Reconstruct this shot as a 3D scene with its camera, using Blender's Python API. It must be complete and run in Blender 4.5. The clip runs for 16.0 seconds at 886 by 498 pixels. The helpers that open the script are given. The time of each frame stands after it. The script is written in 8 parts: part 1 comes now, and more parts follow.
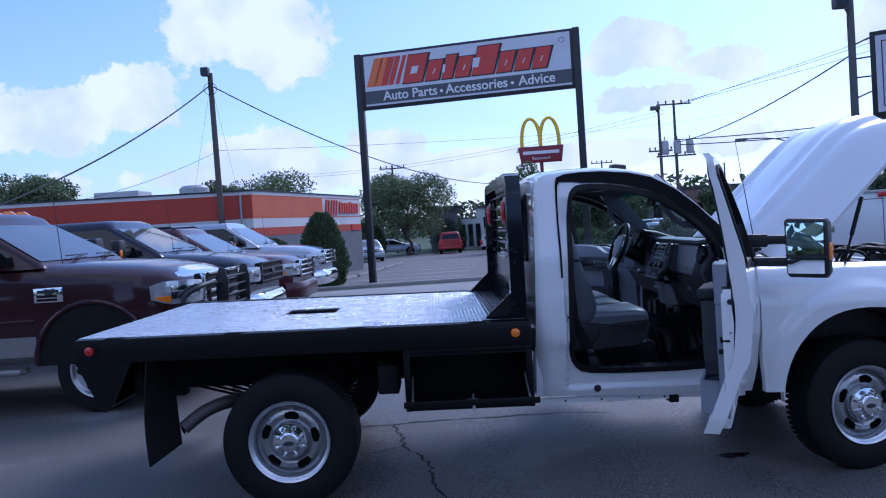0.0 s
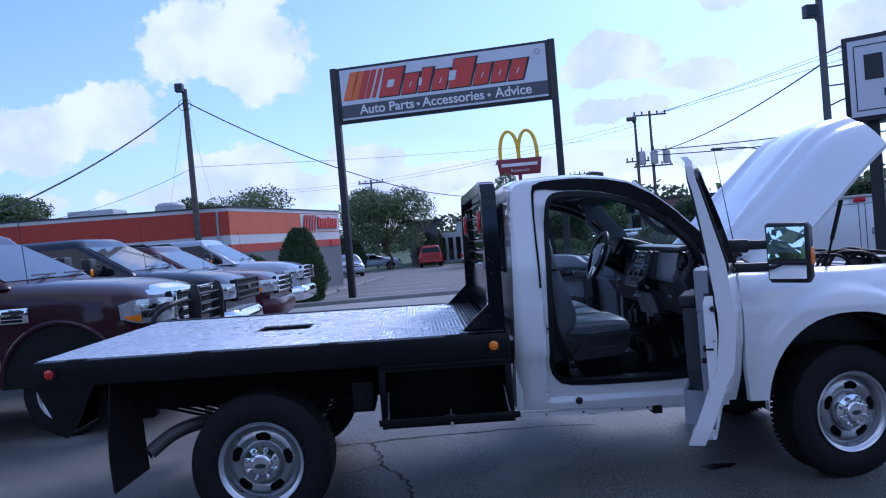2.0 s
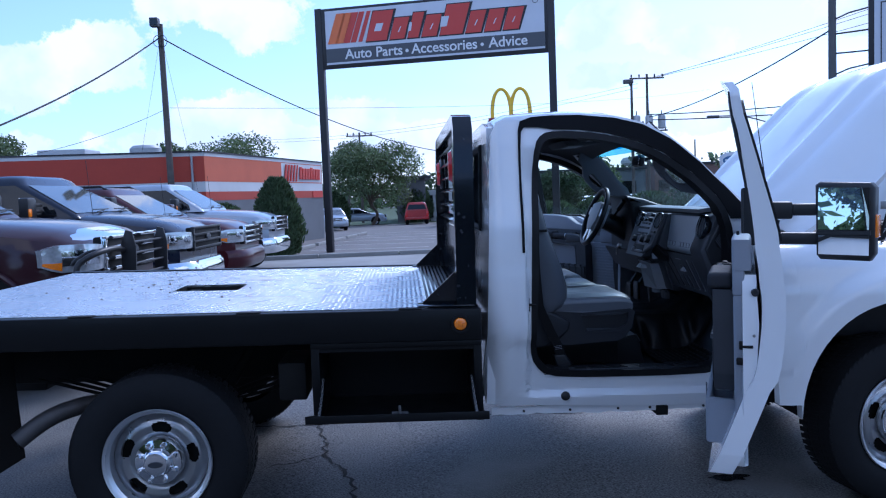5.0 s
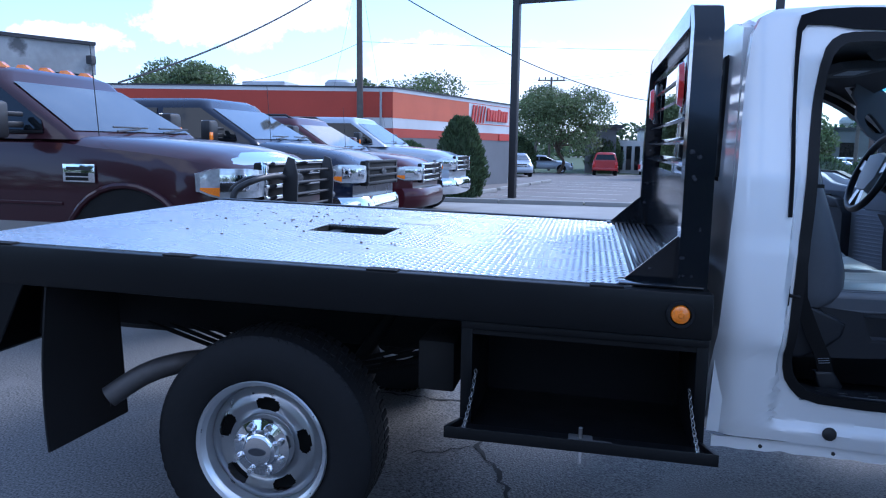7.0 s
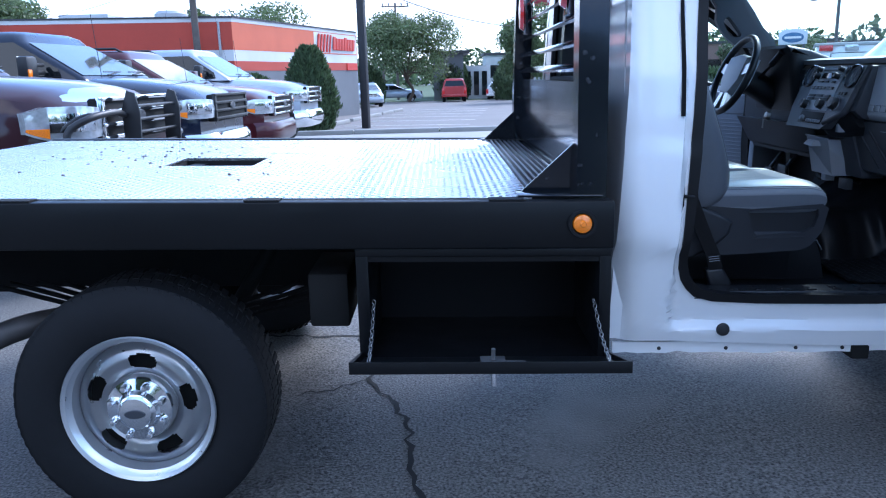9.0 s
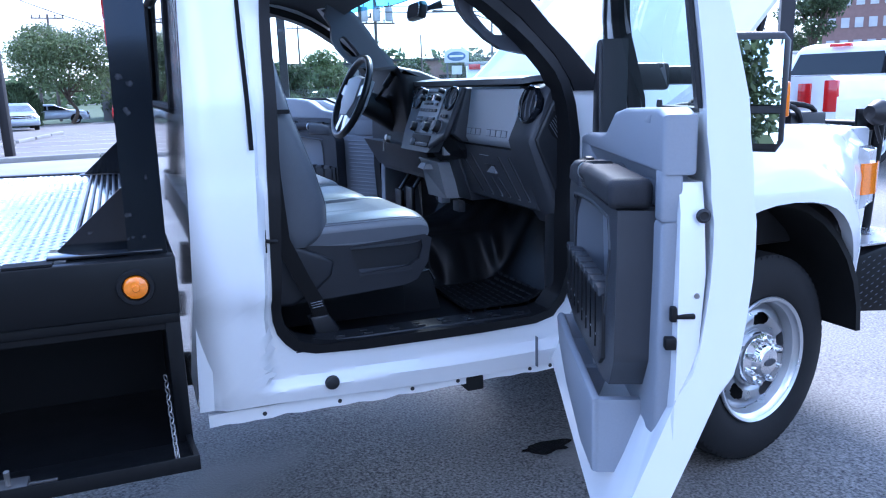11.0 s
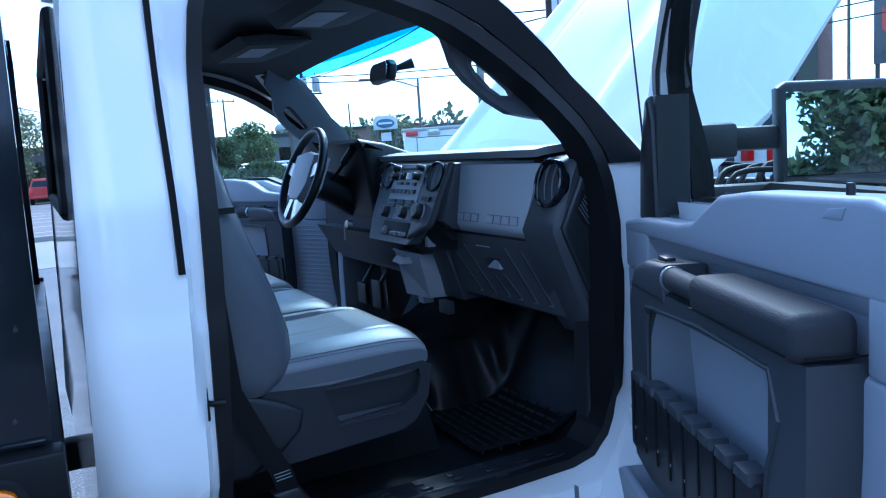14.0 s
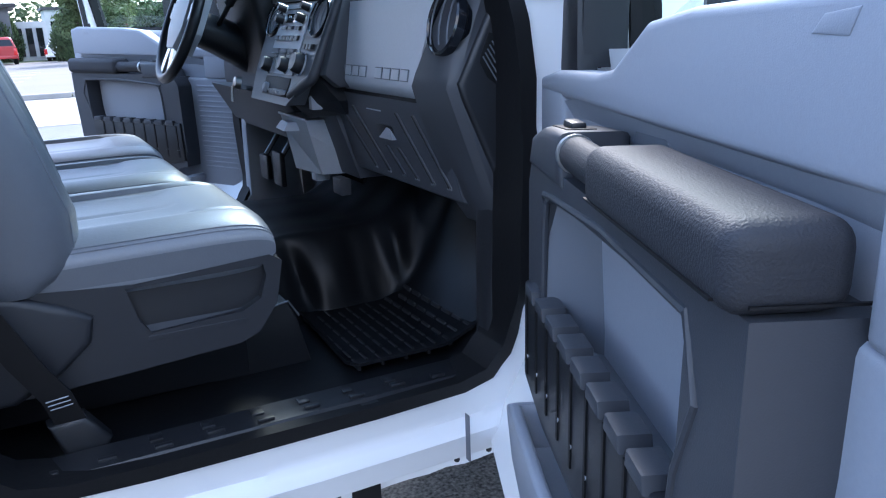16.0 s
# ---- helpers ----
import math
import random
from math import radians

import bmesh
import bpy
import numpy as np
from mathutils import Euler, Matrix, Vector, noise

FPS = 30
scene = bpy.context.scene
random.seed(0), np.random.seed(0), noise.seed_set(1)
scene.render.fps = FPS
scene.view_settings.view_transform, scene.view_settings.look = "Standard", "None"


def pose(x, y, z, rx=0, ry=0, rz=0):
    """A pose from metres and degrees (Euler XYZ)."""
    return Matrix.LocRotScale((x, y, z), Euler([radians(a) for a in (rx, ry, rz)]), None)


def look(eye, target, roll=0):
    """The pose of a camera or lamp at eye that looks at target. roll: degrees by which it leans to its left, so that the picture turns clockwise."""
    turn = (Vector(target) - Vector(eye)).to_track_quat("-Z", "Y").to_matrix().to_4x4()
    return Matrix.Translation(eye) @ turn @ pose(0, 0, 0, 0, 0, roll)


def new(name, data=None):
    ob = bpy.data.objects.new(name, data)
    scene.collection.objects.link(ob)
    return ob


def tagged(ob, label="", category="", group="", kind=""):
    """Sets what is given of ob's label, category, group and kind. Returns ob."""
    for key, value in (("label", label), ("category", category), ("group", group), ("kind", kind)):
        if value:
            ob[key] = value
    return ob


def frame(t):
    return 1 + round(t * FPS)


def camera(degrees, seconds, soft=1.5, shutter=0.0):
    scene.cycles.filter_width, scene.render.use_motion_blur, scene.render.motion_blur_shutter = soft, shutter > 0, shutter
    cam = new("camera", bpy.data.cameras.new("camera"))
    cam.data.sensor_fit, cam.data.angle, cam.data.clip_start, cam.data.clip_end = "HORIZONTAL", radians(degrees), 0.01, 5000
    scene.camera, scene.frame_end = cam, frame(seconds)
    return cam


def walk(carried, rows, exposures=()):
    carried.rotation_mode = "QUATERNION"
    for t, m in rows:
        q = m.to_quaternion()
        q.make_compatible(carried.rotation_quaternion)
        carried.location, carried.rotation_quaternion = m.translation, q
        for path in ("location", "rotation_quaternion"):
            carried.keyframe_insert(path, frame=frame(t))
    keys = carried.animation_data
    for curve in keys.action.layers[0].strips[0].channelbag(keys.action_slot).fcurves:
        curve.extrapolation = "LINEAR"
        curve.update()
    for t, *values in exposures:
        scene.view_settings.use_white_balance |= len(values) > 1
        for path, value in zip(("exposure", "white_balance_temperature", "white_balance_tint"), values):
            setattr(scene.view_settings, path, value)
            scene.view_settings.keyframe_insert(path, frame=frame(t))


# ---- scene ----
cam = camera(60.2, 16.0, 1.15)
PATH = [
    (0, (0.963, -5.694, 1.662), (0.982, -3.695, 1.601), -3.8),
    (0.5, (0.948, -5.697, 1.668), (0.992, -3.698, 1.605), -3.8),
    (1, (0.927, -5.694, 1.673), (0.998, -3.696, 1.617), -4.0),
    (1.5, (0.905, -5.673, 1.653), (0.985, -3.675, 1.609), -4.4),
    (2, (1.0, -5.561, 1.641), (1.072, -3.562, 1.612), -4.8),
    (2.5, (1.113, -5.409, 1.663), (1.175, -3.41, 1.647), -5.1),
    (3, (1.094, -5.234, 1.639), (1.142, -3.234, 1.633), -4.9),
    (3.2, (1.088, -5.172, 1.608), (1.146, -3.173, 1.614), -4.8),
    (5.3, (1.225, -4.342, 1.563), (1.312, -2.351, 1.391), -1.9),
    (5.5, (1.255, -4.172, 1.539), (1.311, -2.182, 1.348), -1.4),
    (6, (1.211, -3.896, 1.515), (1.174, -1.91, 1.285), -0.1),
    (6.5, (1.145, -3.693, 1.493), (0.995, -1.715, 1.239), 0.9),
    (7, (1.118, -3.526, 1.498), (0.747, -1.579, 1.228), 0.9),
    (7.5, (1.042, -3.461, 1.476), (0.443, -1.576, 1.18), -0.5),
    (8, (0.974, -3.422, 1.436), (0.635, -1.482, 1.088), -0.9),
    (10.3, (1.153, -3.245, 1.438), (1.474, -1.338, 0.93), -2.0),
    (10.5, (1.263, -3.212, 1.443), (1.712, -1.325, 0.954), -2.0),
    (11, (1.409, -3.062, 1.452), (2.159, -1.258, 1.025), -1.9),
    (11.5, (1.535, -2.862, 1.481), (2.369, -1.068, 1.187), -3.0),
    (12, (1.648, -2.721, 1.528), (2.296, -0.832, 1.421), -4.5),
    (12.5, (1.649, -2.612, 1.537), (2.333, -0.733, 1.497), -5.2),
    (13, (1.58, -2.529, 1.528), (2.465, -0.739, 1.431), -5.7),
    (13.5, (1.534, -2.46, 1.507), (2.493, -0.716, 1.318), -5.2),
    (14, (1.514, -2.416, 1.488), (2.436, -0.662, 1.215), -4.2),
    (14.5, (1.551, -2.413, 1.48), (2.358, -0.611, 1.162), -3.8),
    (15, (1.747, -2.421, 1.48), (2.455, -0.588, 1.107), -4.1),
    (15.5, (1.868, -2.348, 1.414), (2.626, -0.559, 0.937), -3.4),
    (16, (1.919, -2.126, 1.379), (2.846, -0.452, 0.8), -2.0),
]
EXPOSURES = [(0.0, 0.63, 5000, 24), (3.2, 0.63, 5000, 24), (5.5, 1.08, 5000, 16), (7.0, 1.40, 5000, 15), (8.0, 1.5, 5020, 13), (10.3, 2.66, 5350, 15), (11.0, 2.50, 5150, 18), (11.5, 2.32, 4820, 16), (12.0, 2.15, 4720, 11), (12.5, 1.75, 4720, 8), (13.5, 1.68, 4640, 7), (14.0, 2.00, 4640, 8), (14.5, 2.26, 4520, 8), (15.0, 2.34, 4520, 9), (15.5, 2.58, 4950, 12), (16.0, 2.90, 5800, 14)]
walk(cam, [(t, look(eye, target, roll)) for t, eye, target, roll in PATH], EXPOSURES)

# ---- world, sun ----
SUN_DIR = Vector((0.46, 0.62, 0.64)).normalized()
world = bpy.data.worlds.new("world")
scene.world = world
world.use_nodes = True
wt = world.node_tree
wt.nodes.clear()


def wnode(kind, **kw):
    n = wt.nodes.new(kind)
    for k, v in kw.items():
        n.inputs[int(k[1:])].default_value = v
    return n


def wmath(op, a, b=None, clamp=False):
    n = wt.nodes.new("ShaderNodeMath")
    n.operation, n.use_clamp = op, clamp
    for i, v in enumerate((a, b)):
        if v is None:
            continue
        if isinstance(v, (int, float)):
            n.inputs[i].default_value = v
        else:
            wt.links.new(v, n.inputs[i])
    return n.outputs[0]


sky = wt.nodes.new("ShaderNodeTexSky")
sky.sky_type, sky.sun_disc = "NISHITA", False
sky.sun_elevation = math.asin(SUN_DIR.z)
sky.sun_rotation = math.atan2(SUN_DIR.x, SUN_DIR.y)
sky.air_density, sky.dust_density, sky.ozone_density = 1.0, 0.6, 2.5
coord = wt.nodes.new("ShaderNodeTexCoord")
sep = wt.nodes.new("ShaderNodeSeparateXYZ")
wt.links.new(coord.outputs["Generated"], sep.inputs[0])
azim = wmath("ARCTAN2", sep.outputs[0], sep.outputs[1])
elev = wmath("ARCSINE", sep.outputs[2])
warp = wnode("ShaderNodeTexNoise")
warp.inputs["Scale"].default_value, warp.inputs["Detail"].default_value, warp.inputs["Roughness"].default_value = 12.0, 12.0, 0.66
wt.links.new(coord.outputs["Generated"], warp.inputs["Vector"])
billow = wmath("MULTIPLY", wmath("SUBTRACT", warp.outputs["Fac"], 0.5), 2.6)
# cumulus banks: azimuth, elevation, half width, half height in degrees
CLOUDS = [(-12.5, 14.5, 6.0, 3.4), (-10.5, 16.5, 3.0, 4.0), (-26.5, 8.6, 6.0, 2.2), (-21.0, 10.0, 3.0, 3.0), (-12.0, 6.2, 4.6, 1.8), (-3.5, 6.2, 3.4, 1.6),
          (15.5, 11.6, 4.0, 1.9), (16.5, 8.2, 4.5, 1.1), (9.4, 12.3, 1.4, 1.3), (21.5, 9.8, 3.4, 1.2), (24.0, 15.5, 3.2, 1.4),
          (34.0, 11.0, 5.0, 2.2), (46.0, 7.0, 9.0, 3.0), (58.0, 13.0, 6.0, 3.0), (-37.0, 6.5, 4.0, 1.3), (-52.0, 14.0, 6.0, 3.5),
          # the last four banks are out of view, added to brighten the near sides
          (0.5, 4.5, 30.0, 1.2), (100.0, 20.0, 18.0, 9.0), (150.0, 30.0, 24.0, 14.0), (-110.0, 20.0, 18.0, 9.0), (-160.0, 32.0, 24.0, 15.0)]
density = None
for a, e, w, h in CLOUDS:
    dx = wmath("DIVIDE", wmath("SUBTRACT", azim, radians(a)), radians(w))
    dy = wmath("DIVIDE", wmath("SUBTRACT", elev, radians(e)), radians(h))
    d = wmath("SUBTRACT", 1.0, wmath("SQRT", wmath("ADD", wmath("MULTIPLY", dx, dx), wmath("MULTIPLY", dy, dy))))
    density = d if density is None else wmath("MAXIMUM", density, d)
density = wmath("ADD", density, billow)
cover = wmath("MULTIPLY", wmath("ADD", density, 0.02), 6.5, True)
# thin high veil
veil = wnode("ShaderNodeTexNoise")
veil.inputs["Scale"].default_value, veil.inputs["Detail"].default_value = 3.2, 6.0
vmap = wt.nodes.new("ShaderNodeMapping")
vmap.inputs["Scale"].default_value = (1.0, 1.0, 3.0)
wt.links.new(coord.outputs["Generated"], vmap.inputs[0])
wt.links.new(vmap.outputs[0], veil.inputs["Vector"])
veil_amount = wmath("MULTIPLY", wmath("SUBTRACT", veil.outputs["Fac"], 0.42), 2.0, True)
low = wmath("MULTIPLY", wmath("SUBTRACT", 0.33, elev), 2.2, True)
# unseen veil overhead, added to make the light from above whiter
high = wmath("MULTIPLY", wmath("SUBTRACT", elev, 0.40), 1.6, True)
thin = wmath("MULTIPLY", wmath("ADD", wmath("ADD", wmath("MULTIPLY", veil_amount, 0.22), wmath("MULTIPLY", low, 0.66)), wmath("MULTIPLY", high, 0.65)), 1.0, True)
puff = wnode("ShaderNodeTexNoise")
puff.inputs["Scale"].default_value, puff.inputs["Detail"].default_value = 14.0, 7.0
wt.links.new(coord.outputs["Generated"], puff.inputs["Vector"])
ramp = wt.nodes.new("ShaderNodeValToRGB")
ramp.color_ramp.elements[0].color, ramp.color_ramp.elements[1].color = (4.3, 4.7, 5.3, 1), (5.6, 5.7, 5.9, 1)
ramp.color_ramp.elements[0].position, ramp.color_ramp.elements[1].position = 0.36, 0.60
wt.links.new(puff.outputs["Fac"], ramp.inputs[0])
mix1 = wt.nodes.new("ShaderNodeMixRGB")
mix1.inputs[2].default_value = (2.75, 3.45, 4.6, 1)
wt.links.new(thin, mix1.inputs[0])
wt.links.new(sky.outputs[0], mix1.inputs[1])
mix2 = wt.nodes.new("ShaderNodeMixRGB")
wt.links.new(cover, mix2.inputs[0])
wt.links.new(mix1.outputs[0], mix2.inputs[1])
wt.links.new(ramp.outputs[0], mix2.inputs[2])
back = wt.nodes.new("ShaderNodeBackground")
back.inputs["Strength"].default_value = 0.108
wt.links.new(mix2.outputs[0], back.inputs["Color"])
wout = wt.nodes.new("ShaderNodeOutputWorld")
wt.links.new(back.outputs[0], wout.inputs["Surface"])

sun_data = bpy.data.lights.new("sun", "SUN")
sun_data.energy, sun_data.angle, sun_data.color = 1.2, radians(24), (1.0, 0.93, 0.84)
sun = new("sun", sun_data)
sun.matrix_world = look(SUN_DIR * 60, (0, 0, 0))

# ---- materials ----
def material(name, color, rough=0.5, metal=0.0, coat=0.0, grain=0.0, grain_scale=60.0, stain=0.0, stain_scale=2.0, bump=0.0, bump_scale=120.0,
             trans=0.0, emit=0.0, rough_var=0.0, vary=0.0, island=0.0, spec=0.5, dirt=None, coat_rough=0.06):
    m = bpy.data.materials.new(name)
    m.use_nodes = True
    nt = m.node_tree
    b = nt.nodes["Principled BSDF"]
    b.inputs["Base Color"].default_value = (*color, 1)
    b.inputs["Roughness"].default_value, b.inputs["Metallic"].default_value = rough, metal
    b.inputs["Coat Weight"].default_value, b.inputs["Coat Roughness"].default_value = coat, coat_rough
    b.inputs["Transmission Weight"].default_value = trans
    b.inputs["Specular IOR Level"].default_value = spec
    if emit:
        b.inputs["Emission Color"].default_value, b.inputs["Emission Strength"].default_value = (*color, 1), emit
    tc = nt.nodes.new("ShaderNodeTexCoord")

    def noise_node(scale, detail=6.0):
        n = nt.nodes.new("ShaderNodeTexNoise")
        n.inputs["Scale"].default_value, n.inputs["Detail"].default_value = scale, detail
        nt.links.new(tc.outputs["Object"], n.inputs["Vector"])
        return n.outputs["Fac"]

    def mathn(op, a, v):
        n = nt.nodes.new("ShaderNodeMath")
        n.operation = op
        nt.links.new(a, n.inputs[0])
        if isinstance(v, (int, float)):
            n.inputs[1].default_value = v
        else:
            nt.links.new(v, n.inputs[1])
        return n.outputs[0]

    value = None
    for amount, scale in ((grain, grain_scale), (stain, stain_scale)):
        if amount:
            f = mathn("ADD", mathn("MULTIPLY", mathn("SUBTRACT", noise_node(scale), 0.5), 4.0 * amount), 1.0)
            value = f if value is None else mathn("MULTIPLY", value, f)
    if vary or island:
        src = nt.nodes.new("ShaderNodeObjectInfo").outputs["Random"] if vary else nt.nodes.new("ShaderNodeNewGeometry").outputs["Random Per Island"]
        f = mathn("ADD", mathn("MULTIPLY", mathn("SUBTRACT", src, 0.5), 2.0 * (vary or island)), 1.0)
        value = f if value is None else mathn("MULTIPLY", value, f)
    col = None
    if value is not None:
        n = nt.nodes.new("ShaderNodeVectorMath")
        n.operation = "SCALE"
        n.inputs[0].default_value = color
        nt.links.new(value, n.inputs["Scale"])
        col = n.outputs[0]
    if dirt:
        dcol, dscale, dthr, dsoft = dirt
        mx = nt.nodes.new("ShaderNodeMixRGB")
        mr = nt.nodes.new("ShaderNodeMapRange")
        mr.inputs[1].default_value, mr.inputs[2].default_value = dthr, dthr + dsoft
        nt.links.new(noise_node(dscale, 8.0), mr.inputs[0])
        nt.links.new(mr.outputs[0], mx.inputs[0])
        mx.inputs[1].default_value = (*color, 1)
        if col is not None:
            nt.links.new(col, mx.inputs[1])
        mx.inputs[2].default_value = (*dcol, 1)
        col = mx.outputs[0]
    if col is not None:
        nt.links.new(col, b.inputs["Base Color"])
    if rough_var:
        nt.links.new(mathn("ADD", mathn("MULTIPLY", mathn("SUBTRACT", noise_node(stain_scale * 2.3), 0.5), 2 * rough_var), rough), b.inputs["Roughness"])
    if bump:
        bn = nt.nodes.new("ShaderNodeBump")
        bn.inputs["Strength"].default_value, bn.inputs["Distance"].default_value = bump, 0.004
        nt.links.new(noise_node(bump_scale, 3.0), bn.inputs["Height"])
        nt.links.new(bn.outputs[0], b.inputs["Normal"])
    return m


M = {}


def mat(key, *a, **k):
    M[key] = material(key, *a, **k)


mat("white_paint", (0.82, 0.83, 0.84), 0.24, coat=0.9, stain=0.02, stain_scale=3.0, rough_var=0.06)
mat("black_paint", (0.0045, 0.005, 0.006), 0.40, spec=0.22, coat=0.04, stain=0.15, stain_scale=4.0, rough_var=0.12, bump=0.08, bump_scale=25.0)
mat("black_gloss", (0.006, 0.0075, 0.011), 0.14, spec=0.40, coat=0.25, rough_var=0.08, dirt=((0.05, 0.05, 0.055), 22.0, 0.66, 0.05))
mat("tread_plate", (0.56, 0.57, 0.59), 0.27, metal=0.9, grain=0.05, grain_scale=40.0, stain=0.10, stain_scale=1.6, rough_var=0.10, bump=0.10, bump_scale=60.0, dirt=((0.34, 0.34, 0.34), 6.0, 0.64, 0.06))
mat("worn_plate", (0.05, 0.05, 0.055), 0.35, metal=0.6, rough_var=0.1)
mat("steel_wheel", (0.66, 0.67, 0.69), 0.30, metal=0.85, stain=0.06, stain_scale=8.0, rough_var=0.08)
mat("chrome", (0.80, 0.81, 0.83), 0.07, metal=1.0, rough_var=0.03)
mat("bare_steel", (0.35, 0.34, 0.33), 0.38, metal=0.9, stain=0.1, stain_scale=20.0)
mat("rust_steel", (0.085, 0.080, 0.080), 0.55, metal=0.5, stain=0.2, stain_scale=14.0)
mat("rubber", (0.0085, 0.0088, 0.0100), 0.72, spec=0.25, grain=0.10, grain_scale=40.0, stain=0.08, stain_scale=5.0, bump=0.15, bump_scale=200.0)
mat("flap_rubber", (0.009, 0.009, 0.010), 0.6, spec=0.3, stain=0.15, stain_scale=5.0)
mat("under_black", (0.009, 0.009, 0.009), 0.75, spec=0.25, stain=0.25, stain_scale=7.0)
mat("seal", (0.0045, 0.0045, 0.0055), 0.55, spec=0.3, bump=0.1, bump_scale=90.0)
mat("gasket", (0.006, 0.006, 0.007), 0.75, spec=0.15, bump=0.1, bump_scale=90.0)
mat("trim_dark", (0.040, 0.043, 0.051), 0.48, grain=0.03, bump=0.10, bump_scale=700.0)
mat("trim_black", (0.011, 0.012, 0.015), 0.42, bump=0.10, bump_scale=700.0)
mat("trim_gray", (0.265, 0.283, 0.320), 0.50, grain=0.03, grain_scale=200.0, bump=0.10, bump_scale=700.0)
# darker plastic of the glove lid, with shade of its downward face added in
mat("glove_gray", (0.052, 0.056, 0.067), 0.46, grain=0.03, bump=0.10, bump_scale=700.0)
# the gray trim lightened to make up for little light reaching the dash
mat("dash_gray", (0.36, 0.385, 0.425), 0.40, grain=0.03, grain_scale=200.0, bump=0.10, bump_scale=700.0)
mat("trim_mid", (0.110, 0.120, 0.140), 0.48, bump=0.10, bump_scale=700.0)
mat("arm_pad", (0.022, 0.023, 0.028), 0.62, spec=0.4, bump=0.30, bump_scale=420.0, grain=0.04, grain_scale=200.0)
mat("trim_seat", (0.0145, 0.016, 0.021), 0.50, bump=0.10, bump_scale=700.0)
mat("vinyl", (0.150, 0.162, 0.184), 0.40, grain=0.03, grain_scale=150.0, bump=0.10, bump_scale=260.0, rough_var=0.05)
# same seat vinyl, darker: shade on sides and backrests put into the colour
mat("vinyl_shaded", (0.092, 0.100, 0.117), 0.42, grain=0.03, bump=0.10, bump_scale=260.0)
mat("headliner", (0.085, 0.088, 0.095), 0.9, grain=0.06, grain_scale=300.0)
mat("dash_top", (0.20, 0.21, 0.23), 0.42, grain=0.04, grain_scale=200.0, bump=0.10, bump_scale=700.0)
mat("mat_rubber", (0.020, 0.021, 0.024), 0.35, bump=0.1, bump_scale=300.0)
mat("floor_vinyl", (0.006, 0.0068, 0.0085), 0.42, spec=0.20, bump=0.10, bump_scale=40.0, rough_var=0.1)
mat("silver_trim", (0.50, 0.51, 0.52), 0.30, metal=0.8)
mat("bar_light", (0.42, 0.44, 0.48), 0.45)
mat("dark_glass", (0.010, 0.012, 0.014), 0.03, spec=0.45)
# blotchy tone stands in for reflections and the interior seen through the glass
mat("windscreen", (0.085, 0.090, 0.085), 0.03, spec=1.0, stain=0.5, stain_scale=1.6)
mat("mirror", (0.86, 0.88, 0.90), 0.01, metal=1.0)
mat("amber_lens", (0.92, 0.23, 0.004), 0.22, coat=0.8, grain=0.15, grain_scale=120.0)
mat("red_lens", (0.55, 0.012, 0.012), 0.2, coat=0.8, grain=0.2, grain_scale=120.0)
mat("lamp_lens", (0.60, 0.62, 0.64), 0.08, metal=0.5, coat=1.0, grain=0.2, grain_scale=30.0)
mat("engine", (0.020, 0.020, 0.022), 0.5, stain=0.3, stain_scale=10.0)
mat("maroon_paint", (0.034, 0.009, 0.013), 0.30, spec=0.15, coat=0.6, rough_var=0.03, stain=0.05)
mat("wine_paint", (0.060, 0.010, 0.014), 0.30, spec=0.15, coat=0.6, rough_var=0.03, stain=0.05)
mat("navy_paint", (0.007, 0.011, 0.026), 0.28, spec=0.15, coat=0.6, rough_var=0.03, stain=0.05)
mat("silver_paint", (0.36, 0.40, 0.46), 0.32, metal=0.35, coat=0.9, rough_var=0.03)
mat("taupe_paint", (0.26, 0.25, 0.24), 0.35, metal=0.3, coat=0.6, stain=0.06)
mat("red_paint", (0.36, 0.02, 0.02), 0.4, coat=0.5, stain=0.1)
mat("plastic_black", (0.014, 0.014, 0.016), 0.45, bump=0.1, bump_scale=300.0)
mat("asphalt", (0.120, 0.114, 0.106), 0.58, grain=1.2, grain_scale=90.0, stain=0.19, stain_scale=0.55, bump=0.9, bump_scale=95.0, rough_var=0.10, spec=0.45,
    dirt=((0.19, 0.18, 0.168), 0.9, 0.58, 0.12))
mat("old_asphalt", (0.17, 0.155, 0.145), 0.9, grain=0.10, grain_scale=30.0, stain=0.12, stain_scale=0.35, bump=0.4, bump_scale=60.0)
mat("concrete", (0.30, 0.29, 0.27), 0.85, grain=0.08, grain_scale=40.0, stain=0.15, stain_scale=1.0, bump=0.2, bump_scale=50.0)
mat("crack_tar", (0.012, 0.012, 0.013), 0.8)
mat("wet_oil", (0.012, 0.012, 0.013), 0.25, grain=0.2)
mat("paint_line", (0.45, 0.44, 0.40), 0.8, grain=0.25, grain_scale=12.0)
mat("grass", (0.045, 0.075, 0.022), 0.9, grain=0.25, grain_scale=30.0, stain=0.2, stain_scale=0.6)
mat("leaf", (0.120, 0.162, 0.070), 0.55, island=0.45, stain=0.12, stain_scale=0.8)
mat("leaf_dark", (0.070, 0.105, 0.048), 0.6, island=0.45, stain=0.12, stain_scale=0.8)
mat("bark", (0.10, 0.075, 0.055), 0.9, grain=0.2, grain_scale=12.0, bump=0.6, bump_scale=20.0)
mat("pole_wood", (0.115, 0.098, 0.085), 0.9, grain=0.15, grain_scale=10.0, stain=0.15, stain_scale=1.0, bump=0.4, bump_scale=25.0)
mat("pole_metal", (0.10, 0.10, 0.105), 0.6, metal=0.3, stain=0.12)
mat("sign_post", (0.018, 0.017, 0.020), 0.5, stain=0.15)
mat("cable", (0.010, 0.010, 0.011), 0.6)
